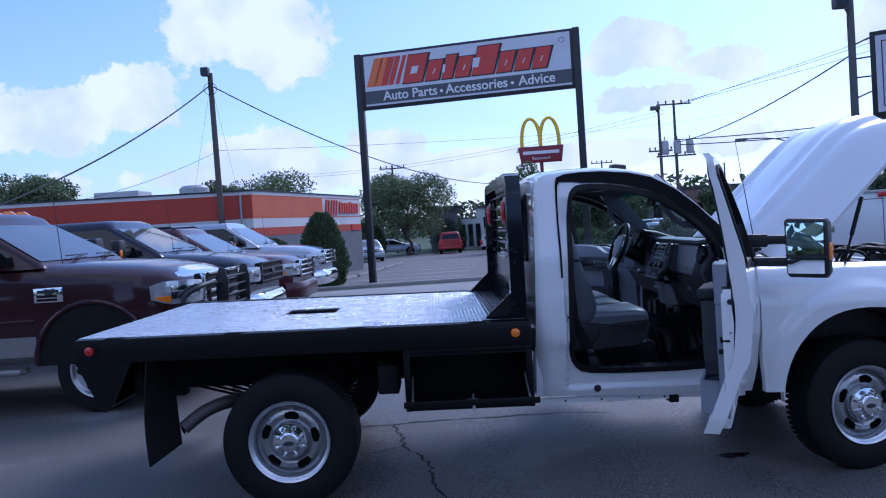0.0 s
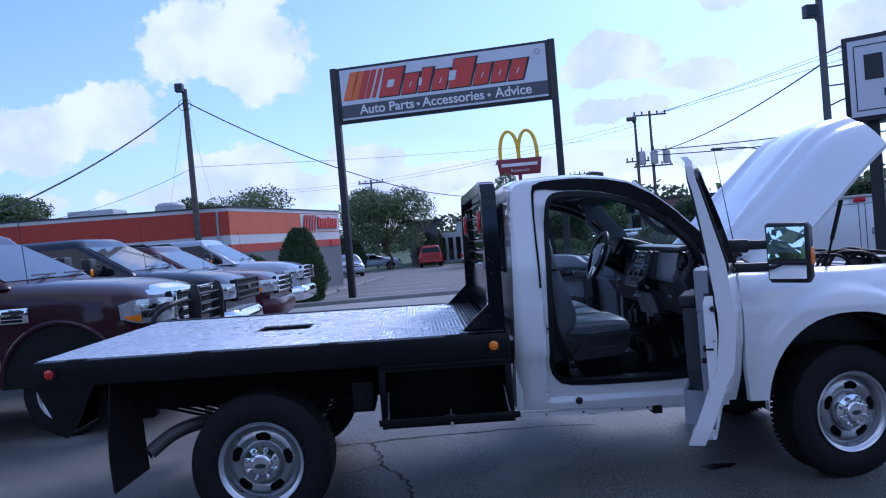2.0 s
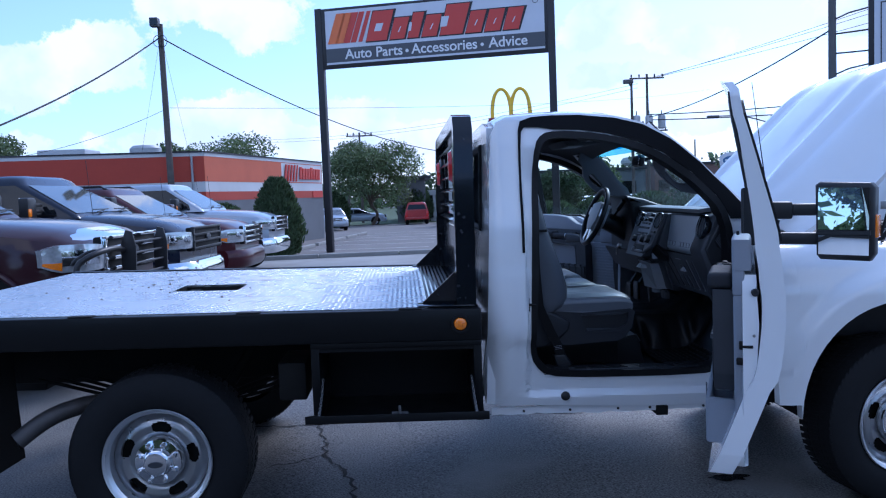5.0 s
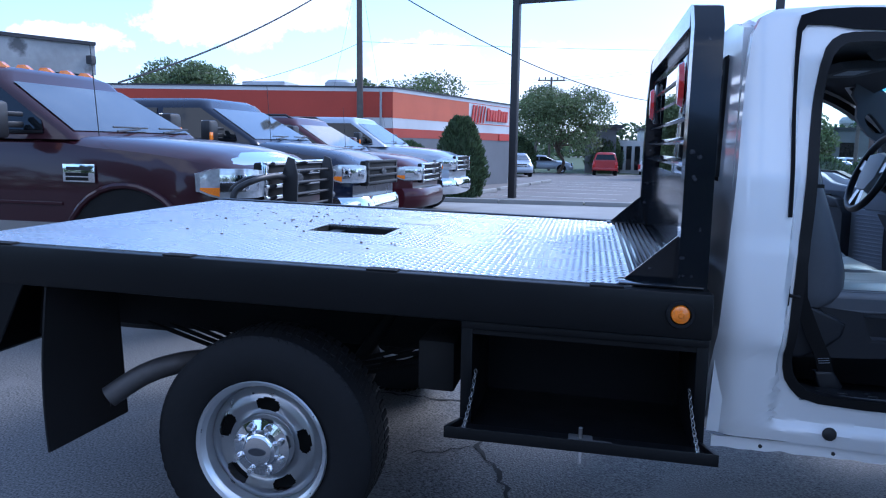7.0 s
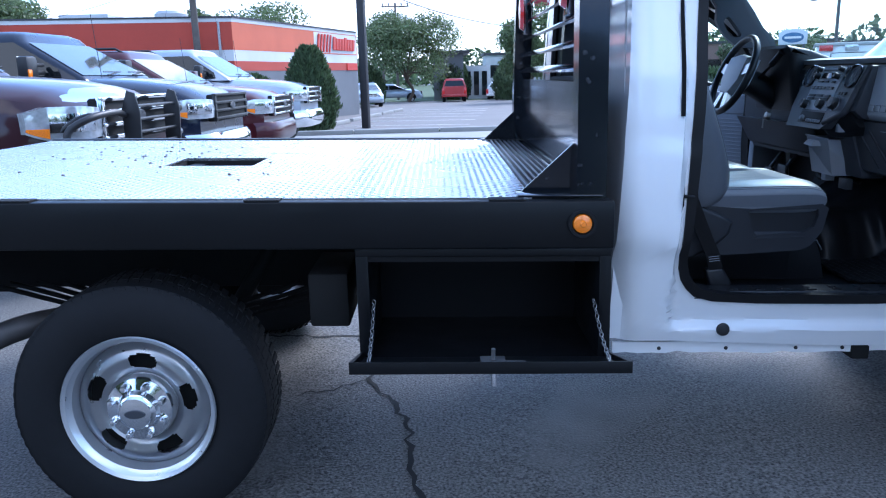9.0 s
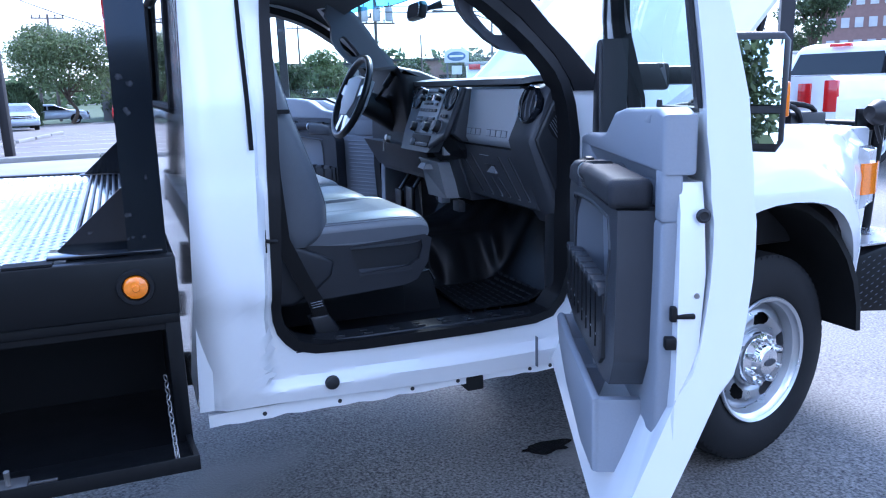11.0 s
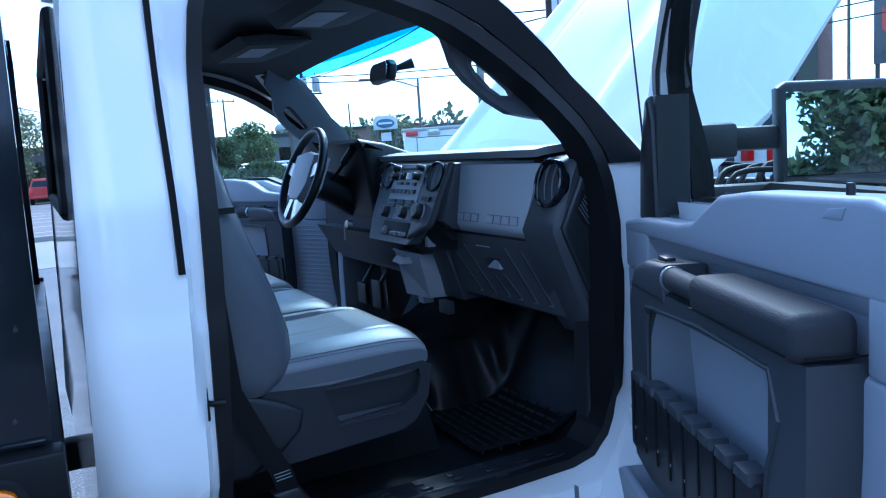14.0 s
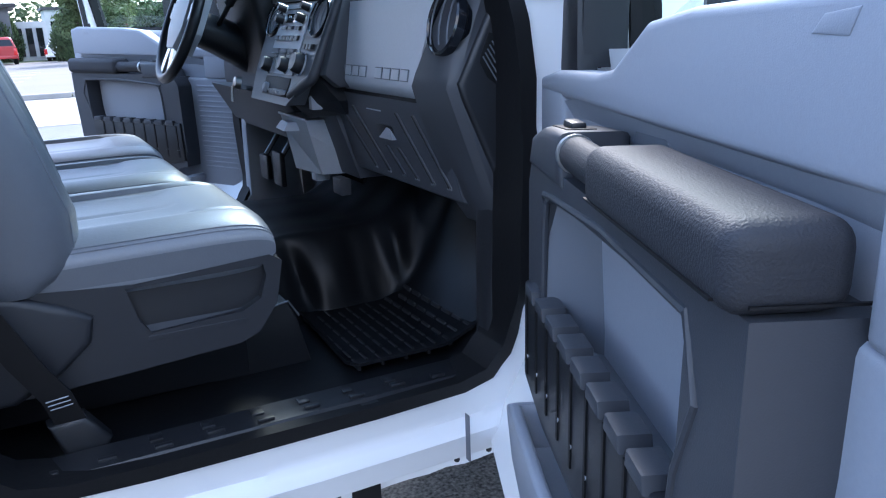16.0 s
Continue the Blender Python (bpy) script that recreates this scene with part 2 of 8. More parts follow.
mat("sign_white", (0.62, 0.63, 0.68), 0.35, stain=0.05, stain_scale=1.0)
mat("sign_red", (0.55, 0.045, 0.03), 0.4)
mat("sign_orange", (0.75, 0.17, 0.04), 0.4)
mat("sign_gray", (0.075, 0.078, 0.09), 0.45)
mat("sign_yellow", (0.85, 0.52, 0.02), 0.4)
mat("sign_maroon", (0.22, 0.02, 0.03), 0.45)
mat("sign_blue", (0.06, 0.14, 0.28), 0.45)
mat("letter_white", (0.75, 0.75, 0.76), 0.5)
mat("letter_dark", (0.02, 0.02, 0.025), 0.5)
mat("wall_red", (0.42, 0.055, 0.030), 0.7, stain=0.10, stain_scale=0.8, grain=0.03, grain_scale=12.0)
# the red wall paint again, lightened: sunlight on the side wall put into colour
mat("wall_red_lit", (0.58, 0.13, 0.06), 0.7, stain=0.10, stain_scale=0.8)
mat("wall_white", (0.60, 0.60, 0.60), 0.75, stain=0.10, stain_scale=0.7)
mat("grimy_wall", (0.36, 0.36, 0.35), 0.85, grain=0.10, grain_scale=6.0, stain=0.30, stain_scale=0.8, bump=0.3, bump_scale=12.0, dirt=((0.12, 0.12, 0.12), 1.6, 0.60, 0.10))
mat("wall_gray", (0.15, 0.155, 0.165), 0.8, stain=0.12, stain_scale=0.9, bump=0.2, bump_scale=10.0)
mat("wall_pale", (0.42, 0.43, 0.43), 0.75, stain=0.12, stain_scale=0.9)
mat("roof_dark", (0.05, 0.05, 0.055), 0.8, stain=0.15)
mat("brick_far", (0.21, 0.13, 0.115), 0.85, stain=0.1)
mat("roof_metal", (0.40, 0.41, 0.42), 0.5, metal=0.4, stain=0.1)


def pane(key, tint):
    """Thin glass: a clear sheet glossier at grazing angles."""
    m = bpy.data.materials.new(key)
    m.use_nodes = True
    nt = m.node_tree
    nt.nodes.clear()
    out, mx = nt.nodes.new("ShaderNodeOutputMaterial"), nt.nodes.new("ShaderNodeMixShader")
    tr, gl, lw = nt.nodes.new("ShaderNodeBsdfTransparent"), nt.nodes.new("ShaderNodeBsdfGlossy"), nt.nodes.new("ShaderNodeLayerWeight")
    pw, sc = nt.nodes.new("ShaderNodeMath"), nt.nodes.new("ShaderNodeMath")
    pw.operation, sc.operation = "POWER", "MULTIPLY_ADD"
    lw.inputs["Blend"].default_value, pw.inputs[1].default_value = 0.5, 5.0
    sc.inputs[1].default_value, sc.inputs[2].default_value = 0.85, 0.06
    tr.inputs[0].default_value = (*tint, 1)
    gl.inputs["Roughness"].default_value = 0.01
    nt.links.new(lw.outputs["Facing"], pw.inputs[0])
    nt.links.new(pw.outputs[0], sc.inputs[0])
    nt.links.new(sc.outputs[0], mx.inputs[0])
    nt.links.new(tr.outputs[0], mx.inputs[1])
    nt.links.new(gl.outputs[0], mx.inputs[2])
    nt.links.new(mx.outputs[0], out.inputs[0])
    M[key] = m


pane("glass", (0.80, 0.93, 0.91))
pane("tint_band", (0.02, 0.24, 0.62))
pane("tint_fade", (0.22, 0.62, 0.85))
pane("smoked_glass", (0.30, 0.36, 0.36))


# thin leaves let part of the light through
for key in ("leaf", "leaf_dark"):
    nt = M[key].node_tree
    b = nt.nodes["Principled BSDF"]
    tl, mx = nt.nodes.new("ShaderNodeBsdfTranslucent"), nt.nodes.new("ShaderNodeMixShader")
    nt.links.new(b.inputs["Base Color"].links[0].from_socket, tl.inputs[0])
    mx.inputs[0].default_value = 0.40
    nt.links.new(b.outputs[0], mx.inputs[1])
    nt.links.new(tl.outputs[0], mx.inputs[2])
    nt.links.new(mx.outputs[0], nt.nodes["Material Output"].inputs[0])

# ---- mesh helpers ----
def box(bm, x0, x1, y0, y1, z0, z1, bev=0.0, seg=2):
    x0, x1, y0, y1, z0, z1 = min(x0, x1), max(x0, x1), min(y0, y1), max(y0, y1), min(z0, z1), max(z0, z1)
    r = bmesh.ops.create_cube(bm, size=1.0, matrix=Matrix.Translation(((x0 + x1) / 2, (y0 + y1) / 2, (z0 + z1) / 2)) @ Matrix.Diagonal((x1 - x0, y1 - y0, z1 - z0, 1)))
    if bev:
        es = list({e for v in r["verts"] for e in v.link_edges})
        bmesh.ops.bevel(bm, geom=es, offset=min(bev, 0.45 * min(x1 - x0, y1 - y0, z1 - z0)), segments=seg, affect="EDGES", profile=0.5)
    return bm


def bx(*a, **k):
    return box(bmesh.new(), *a, **k)


AXES = {"x": lambda u, v, d: (d, u, v), "y": lambda u, v, d: (u, d, v), "z": lambda u, v, d: (u, v, d)}


def prism(bm, poly, axis, d0, d1, bev=0.0, seg=2):
    """A polygon of (u, v) swept along an axis from d0 to d1."""
    f = AXES[axis]
    a = [bm.verts.new(f(u, v, d0)) for u, v in poly]
    b = [bm.verts.new(f(u, v, d1)) for u, v in poly]
    n = len(poly)
    faces = [bm.faces.new(a), bm.faces.new(b[::-1])]
    faces += [bm.faces.new((a[i], b[i], b[(i + 1) % n], a[(i + 1) % n])) for i in range(n)]
    bmesh.ops.recalc_face_normals(bm, faces=faces)
    if bev:
        es = list({e for q in faces[:2] for e in q.edges})
        bmesh.ops.bevel(bm, geom=es, offset=bev, segments=seg, affect="EDGES", profile=0.5)
    return bm


def pr(*a, **k):
    return prism(bmesh.new(), *a, **k)


def loft(bm, rings, closed=True, caps=True):
    """Skin between rings of equally many points."""
    vs = [[bm.verts.new(p) for p in r] for r in rings]
    n = len(rings[0])
    fs = []
    for a, b in zip(vs, vs[1:]):
        for i in range(n if closed else n - 1):
            j = (i + 1) % n
            fs.append(bm.faces.new((a[i], a[j], b[j], b[i])))
    if caps and closed:
        fs += [bm.faces.new(vs[0]), bm.faces.new(vs[-1][::-1])]
    bmesh.ops.recalc_face_normals(bm, faces=fs)
    return bm


def lathe(bm, profile, seg=40, m=Matrix()):
    """A profile of (radius, height) turned about z, placed by m."""
    rings = [[m @ Vector((r * math.cos(2 * math.pi * i / seg), r * math.sin(2 * math.pi * i / seg), h)) for i in range(seg)] for r, h in profile]
    return loft(bm, rings, True, False)


def tube(bm, pts, r, seg=10, closed=False):
    """A round bar along points; r one radius or one a point."""
    pts = [Vector(p) for p in pts]
    n = len(pts)
    rings, side = [], None
    for i, p in enumerate(pts):
        a = pts[i - 1] if i or closed else p
        b = pts[(i + 1) % n] if i < n - 1 or closed else p
        d = (b - a).normalized()
        if side is None:
            side = d.orthogonal().normalized()
        side = (side - d * side.dot(d)).normalized()
        up = d.cross(side)
        rad = r[i] if isinstance(r, (list, tuple)) else r
        rings.append([p + (side * math.cos(2 * math.pi * k / seg) + up * math.sin(2 * math.pi * k / seg)) * rad for k in range(seg)])
    if closed:
        rings.append(rings[0])
    return loft(bm, rings, True, not closed)


def tb(*a, **k):
    return tube(bmesh.new(), *a, **k)


def smooth_path(pts, n=6):
    """Catmull-Rom points through pts."""
    pts = [Vector(p) for p in pts]
    out = []
    for i in range(len(pts) - 1):
        p0, p1, p2, p3 = pts[max(i - 1, 0)], pts[i], pts[i + 1], pts[min(i + 2, len(pts) - 1)]
        for k in range(n):
            t = k / n
            out.append(0.5 * (2 * p1 + (p2 - p0) * t + (2 * p0 - 5 * p1 + 4 * p2 - p3) * t * t + (3 * p1 - p0 - 3 * p2 + p3) * t ** 3))
    return out + [pts[-1]]


def grid(bm, nu, nv, f, thick=0.0, closed_back=True):
    """A sheet f(u, v), u and v in 0..1, thickened along its normals."""
    P = [[Vector(f(i / nu, j / nv)) for j in range(nv + 1)] for i in range(nu + 1)]
    vs = [[bm.verts.new(p) for p in r] for r in P]
    fs = [bm.faces.new((vs[i][j], vs[i + 1][j], vs[i + 1][j + 1], vs[i][j + 1])) for i in range(nu) for j in range(nv)]
    if thick:
        bm.normal_update()
        inner = [[bm.verts.new(v.co - v.normal * thick) for v in r] for r in vs]
        fs += [bm.faces.new((inner[i][j], inner[i][j + 1], inner[i + 1][j + 1], inner[i + 1][j])) for i in range(nu) for j in range(nv)]
        edge = [(i, 0) for i in range(nu)] + [(nu, j) for j in range(nv)] + [(i, nv) for i in range(nu, 0, -1)] + [(0, j) for j in range(nv, 0, -1)]
        for a, b in zip(edge, edge[1:] + edge[:1]):
            fs.append(bm.faces.new((vs[a[0]][a[1]], vs[b[0]][b[1]], inner[b[0]][b[1]], inner[a[0]][a[1]])))
    return bm


def ray_poly(c, ang, poly):
    """Distance from c along the angle to a star-shaped outline."""
    dx, dy = math.cos(ang), math.sin(ang)
    best = None
    for (x1, y1), (x2, y2) in zip(poly, poly[1:] + poly[:1]):
        ex, ey = x2 - x1, y2 - y1
        den = dx * ey - dy * ex
        if abs(den) < 1e-9:
            continue
        t = ((x1 - c[0]) * ey - (y1 - c[1]) * ex) / den
        s = ((x1 - c[0]) * dy - (y1 - c[1]) * dx) / den
        if t > 0 and -1e-6 <= s <= 1 + 1e-6 and (best is None or t > best):
            best = t
    return best


def ring_panel(bm, outer, inner, c, ymap, thick, rows=3, n=96):
    """A panel between two outlines in x and z, on the curved side ymap(x, z), thick inwards."""
    angs = sorted({round(2 * math.pi * i / n, 4) for i in range(n)} | {round(math.atan2(z - c[1], x - c[0]) % (2 * math.pi), 4) for x, z in outer + inner})
    layers = []
    for a in angs:
        ro, ri = ray_poly(c, a, outer), ray_poly(c, a, inner)
        pts = []
        for k in range(rows + 1):
            r = ro + (ri - ro) * k / rows
            x, z = c[0] + r * math.cos(a), c[1] + r * math.sin(a)
            pts.append((x, ymap(x, z), z))
        s = 1 if pts[0][1] < 0 else -1
        layers.append(pts + [(x, y + s * (thick(z) if callable(thick) else thick), z) for x, y, z in pts[::-1]])
    return loft(bm, layers + [layers[0]], True, False)


def strip(bm, outer, inner, c, y0, y1, n=96, ymap=None):
    """A flat ring between two outlines; y0, y1 offsets from ymap when that is given."""
    angs = sorted({round(2 * math.pi * i / n, 4) for i in range(n)} | {round(math.atan2(z - c[1], x - c[0]) % (2 * math.pi), 4) for x, z in outer + inner})
    layers = []
    for a in angs:
        q = []
        for poly, off in ((outer, y0), (inner, y0), (inner, y1), (outer, y1)):
            r = ray_poly(c, a, poly)
            x, z = c[0] + r * math.cos(a), c[1] + r * math.sin(a)
            q.append((x, off + (ymap(x, z) if ymap else 0), z))
        layers.append(q)
    return loft(bm, layers + [layers[0]], True, False)


def scaled(poly, c, d):
    """An outline moved out from c by d metres."""
    out = []
    for x, z in poly:
        v = Vector((x - c[0], z - c[1]))
        v *= (v.length + d) / v.length
        out.append((c[0] + v.x, c[1] + v.y))
    return out


RAKE = 0.023


def rake(bm):
    """The body sits nose down on its springs."""
    for v in bm.verts:
        v.co.z -= RAKE * (v.co.x - 1.5)
    return bm


def part(name, bm, material, parent, label="", smooth=True, raked=False, m=None, kind=""):
    if raked:
        if m is not None:
            bm.transform(m)
            m = None
        rake(bm)
    me = bpy.data.meshes.new(name)
    bm.to_mesh(me)
    bm.free()
    me.materials.append(M[material] if isinstance(material, str) else material)
    ob = new(name, me)
    if smooth:
        me.shade_smooth()
        me.set_sharp_from_angle(angle=radians(38))
    if parent is not None:
        ob.parent = parent
    if m is not None:
        ob.matrix_basis = m
    tagged(ob, label, kind=kind)
    return ob


def joint(*bms):
    """One mesh out of several."""
    out = bmesh.new()
    for b in bms:
        me = bpy.data.meshes.new("tmp")
        b.to_mesh(me)
        out.from_mesh(me)
        bpy.data.meshes.remove(me)
        b.free()
    return out


def thing(name, label, category, group="", m=None, kind=""):
    e = new(name)
    e.empty_display_size = 0.2
    if m is not None:
        e.matrix_basis = m
    return tagged(e, label, category, group, kind)


def solid(name, bm, material, label, category="", group="", kind="", smooth=True, m=None):
    ob = part(name, bm, material, None, label, smooth, m=m)
    return tagged(ob, label, category, group, kind)


def lettering(body, size, material, parent, m, bold=0.0, name="lettering", shear=0.0, depth=0.004):
    cu = bpy.data.curves.new("text", "FONT")
    cu.body, cu.size, cu.extrude, cu.offset, cu.shear = body, size, depth, bold, shear
    cu.align_x, cu.align_y = "CENTER", "CENTER"
    tmp = bpy.data.objects.new("text", cu)
    me = bpy.data.meshes.new_from_object(tmp)
    bpy.data.objects.remove(tmp)
    ob = new(name, me)
    me.materials.clear()
    me.materials.append(M[material])
    ob.parent, ob.matrix_basis = parent, m
    return ob

def lerp_table(t, table):
    if t <= table[0][0]:
        return table[0][1]
    for (a, p), (b, q) in zip(table, table[1:]):
        if t <= b:
            return p + (q - p) * (t - a) / (b - a)
    return table[-1][1]


def ease(a, b, x):
    t = max(0.0, min(1.0, (x - a) / (b - a)))
    return t * t * (3 - 2 * t)


# ---- ground: level to y = 18, then falling gently ----
def gz(y):
    return -0.0155 * max(0.0, min(y, 72.0) - 18.0)


def ground_z(x, y):
    """The lot dips a little towards the truck's nose."""
    dip = lerp_table(x, [(0.0, 0.0), (6.0, 0.078), (14.0, 0.0)]) * lerp_table(y, [(-14.0, 0.0), (-8.0, 1.0), (4.0, 1.0), (8.0, 0.0)])
    return gz(y) - dip


ROWS = [-600, -14, -8, 4, 8, 18, 24, 30, 36, 42, 48, 54, 60, 66, 72, 160, 600]
COLS = [-600, 0, 6, 14, 600]
solid("ground", grid(bmesh.new(), 4, 16, lambda u, v: (COLS[round(u * 4)], ROWS[round(v * 16)], ground_z(COLS[round(u * 4)], ROWS[round(v * 16)]))), "asphalt", "dark worn asphalt of the car lot", "ground", kind="structure", smooth=False)

# ---- flatbed truck: x runs to its nose, the rear axle at x = 0, z in its own level plane ----
truck = thing("flatbed_truck", "white regular-cab work truck with black flatbed, open doors, raised hood", "truck")


def tpart(name, bm, material, parent=None, label="", smooth=True):
    return part(name, bm, material, parent or truck, label, smooth, raked=True)


SIDE = [(0.50, 0.90), (0.60, 0.935), (0.72, 0.965), (0.86, 1.000), (0.885, 1.020), (0.95, 1.030), (1.10, 1.038), (1.20, 1.038), (1.215, 1.031), (1.30, 1.030), (1.42, 1.018), (1.60, 0.972), (1.80, 0.926), (1.93, 0.892), (1.985, 0.845)]


def side_y(x, z, s=-1):
    y = lerp_table(z, SIDE)
    if x < 1.64:
        y -= 0.075 * ((1.64 - x) / 0.12) ** 2
    # the jamb lies deeper than the skin
    y -= 0.034 * max(0, min(1, (x - 1.731) / 0.012)) * max(0, min(1, (z - 0.585) / 0.03)) * max(0, min(1, (1.80 - z) / 0.15)) * max(0, min(1, (2.88 - x) / 0.03))
    return s * y


CENTRE = (2.25, 1.28)
OUTER = [(1.535, 0.545), (1.525, 0.66), (1.545, 0.90), (1.56, 1.25), (1.585, 1.70), (1.603, 1.862), (1.628, 1.917), (1.68, 1.943), (1.85, 1.958), (2.03, 1.962), (2.20, 1.947),
         (2.33, 1.915), (2.45, 1.855), (2.60, 1.730), (2.72, 1.612), (2.82, 1.505), (2.90, 1.415), (2.925, 1.25), (2.925, 0.70), (2.90, 0.525), (2.30, 0.522), (1.75, 0.545)]
OPENING = [(1.764, 1.15), (1.786, 1.56), (1.806, 1.77), (1.838, 1.845), (1.90, 1.868), (2.02, 1.866), (2.15, 1.850), (2.30, 1.812), (2.42, 1.757), (2.57, 1.655), (2.67, 1.550), (2.715, 1.470),
           (2.738, 1.30), (2.730, 1.016), (2.728, 0.80), (2.70, 0.730), (2.62, 0.685), (2.21, 0.680), (1.88, 0.690), (1.79, 0.735), (1.757, 0.81), (1.757, 0.92)]


def rounded(poly, n=3):
    """Corners of a closed outline smoothed through its points."""
    k = len(poly)
    out = []
    for i in range(k):
        p0, p1, p2, p3 = (Vector(poly[(i + j - 1) % k]) for j in range(4))
        for q in range(n):
            t = q / n
            v = 0.5 * (2 * p1 + (p2 - p0) * t + (2 * p0 - 5 * p1 + 4 * p2 - p3) * t * t + (3 * p1 - p0 - 3 * p2 + p3) * t ** 3)
            out.append((v.x, v.y))
    return out


OPEN_SMOOTH = rounded(OPENING, 2)
for s, nm in ((-1, "near"), (1, "far")):
    side = tpart("cab_side", ring_panel(bmesh.new(), OUTER, OPEN_SMOOTH, CENTRE, lambda x, z: side_y(x, z, s), 0.055, rows=16, n=140), "white_paint")
    # weatherstrip round the doorway and the dark door gap
    tpart("door_seal", strip(bmesh.new(), scaled(OPEN_SMOOTH, CENTRE, 0.004), scaled(OPEN_SMOOTH, CENTRE, -0.030), CENTRE, -0.012 if s < 0 else 0.012, 0.085 if s < 0 else -0.085, ymap=lambda x, z: side_y(x, z, s) - s * 0.004), "seal", side)
    gap_o = [(1.718, 1.30), (1.722, 1.60), (1.728, 1.80), (1.733, 1.88), (1.745, 1.922), (1.80, 1.942), (1.90, 1.950), (2.03, 1.951), (2.20, 1.934), (2.34, 1.900), (2.47, 1.826), (2.61, 1.710), (2.73, 1.588), (2.83, 1.470), (2.86, 1.43)]
    gap_i = [(1.729, 1.30), (1.733, 1.60), (1.739, 1.80), (1.746, 1.868), (1.762, 1.893), (1.83, 1.892), (1.90, 1.881), (2.03, 1.877), (2.165, 1.858), (2.305, 1.819), (2.427, 1.763), (2.575, 1.660), (2.677, 1.553), (2.722, 1.472), (2.735, 1.43)]
    lines = []
    fine = [(a.lerp(a2, k / 4), b.lerp(b2, k / 4)) for (a, a2), (b, b2) in zip([(Vector(p), Vector(q)) for p, q in zip(gap_o, gap_o[1:])], [(Vector(p), Vector(q)) for p, q in zip(gap_i, gap_i[1:])]) for k in range(4)]
    for a, b in fine:
        ya, yb = side_y(max(a.x, 1.64), a.y, s), side_y(max(b.x, 1.64), b.y, s)
        lines.append([(a.x, ya + s * 0.010, a.y), (b.x, yb + s * 0.010, b.y), (b.x, yb - s * 0.02, b.y), (a.x, ya - s * 0.02, a.y)])
    tpart("roof_gasket", loft(bmesh.new(), lines), "gasket", side)
# crease where the box side meets the jamb, striker, sill plug and pinch weld of the near side
tpart("striker", joint(tb([(1.740, -0.990, 1.052), (1.755, -1.015, 1.052), (1.772, -1.015, 1.052), (1.772, -0.985, 1.052)], 0.0055), bx(1.738, 1.748, -1.008, -0.985, 1.018, 1.086, bev=0.004)), "seal")
tpart("sill_plug", lathe(bmesh.new(), [(0.0, 0.012), (0.012, 0.012), (0.020, 0.008), (0.023, 0.0)], 20, Matrix.Translation((1.921, -0.928, 0.588)) @ pose(0, 0, 0, 90, 0, 0)), "plastic_black")
weld = bmesh.new()
rng = random.Random(4)
xs = [1.56 + i * 0.045 for i in range(30)]
prism(weld, [(x, 0.53 + rng.uniform(0, 0.004)) for x in xs] + [(x, 0.492 + rng.uniform(-0.004, 0.006)) for x in xs[::-1]], "y", -0.888, -0.880)
tpart("pinch_weld", weld, "white_paint")
for x in (1.72, 1.95, 2.19, 2.35, 2.62, 2.70):
    tpart("drain_plug", lathe(bmesh.new(), [(0.0, 0.004), (0.006, 0.003), (0.007, 0.0)], 10, Matrix.Translation((x, -0.889, 0.508)) @ pose(0, 0, 0, 90, 0, 0)), "plastic_black")
box_j = tpart("rocker_joint", bx(2.616, 2.6175, -0.951, -0.935, 0.535, 0.640), "trim_mid")


# roof, headliner, back wall
def roof_at(u, v, dz=0.0, inset=0.0):
    x = 1.625 + (2.47 - 1.625) * u
    z_edge = lerp_table(x, [(p[0], p[1]) for p in OUTER[5:14]]) - 0.02
    w = lerp_table(z_edge, SIDE) - 0.012 - inset
    y = -w + 2 * w * v
    q = 1 - (y / w) ** 2
    x += 0.10 * q * max(0, u - 0.6) / 0.4
    return (x, y, z_edge + 0.075 * min(1, 3.0 * q) * 0.45 + 0.035 * q - dz)


tpart("roof_panel", grid(bmesh.new(), 14, 20, lambda u, v: roof_at(u, v), 0.02), "white_paint")
tpart("headliner", grid(bmesh.new(), 10, 14, lambda u, v: tuple(a + b for a, b in zip(roof_at(u, v, 0.050, 0.03), (0, 0, 0.045 * u * u * (1 - (2 * v - 1) ** 2)))), 0.015), "headliner")
wall = bmesh.new()
BW, BI = [(-0.93, 0.56), (0.93, 0.56), (0.96, 1.2), (0.80, 1.90), (0.60, 1.94), (-0.60, 1.94), (-0.80, 1.90), (-0.96, 1.2)], [(-0.62, 1.40), (0.62, 1.40), (0.62, 1.44), (0.56, 1.80), (0.50, 1.82), (-0.50, 1.82), (-0.56, 1.80), (-0.62, 1.44)]
layers = []
for (y, z), (yi, zi) in zip(BW, BI):
    dx = 1.535 + 0.06 * (z - 0.56) / 1.38
    di = 1.535 + 0.06 * (zi - 0.56) / 1.38
    layers.append([(dx, y, z), (di, yi, zi), (di + 0.04, yi, zi), (dx + 0.04, y, z)])
loft(wall, layers + [layers[0]], True, False)
tpart("back_wall", wall, "white_paint")
tpart("rear_window", grid(bmesh.new(), 1, 1, lambda u, v: (1.578 + 0.018 * v, -0.62 + 1.24 * u, 1.40 + 0.42 * v)), "smoked_glass")
tpart("window_seal", joint(*[tb([(1.572 + 0.04 * (z0 - 1.4), y0, z0), (1.572 + 0.04 * (z1 - 1.4), y1, z1)], 0.016, 8) for (y0, z0), (y1, z1) in (((-0.62, 1.40), (0.62, 1.40)), ((0.62, 1.40), (0.57, 1.82)), ((0.57, 1.82), (-0.57, 1.82)), ((-0.57, 1.82), (-0.62, 1.40)))]), "seal")
tpart("inner_back_trim", bx(1.600, 1.625, -0.88, 0.88, 0.66, 1.42, bev=0.01), "trim_mid")


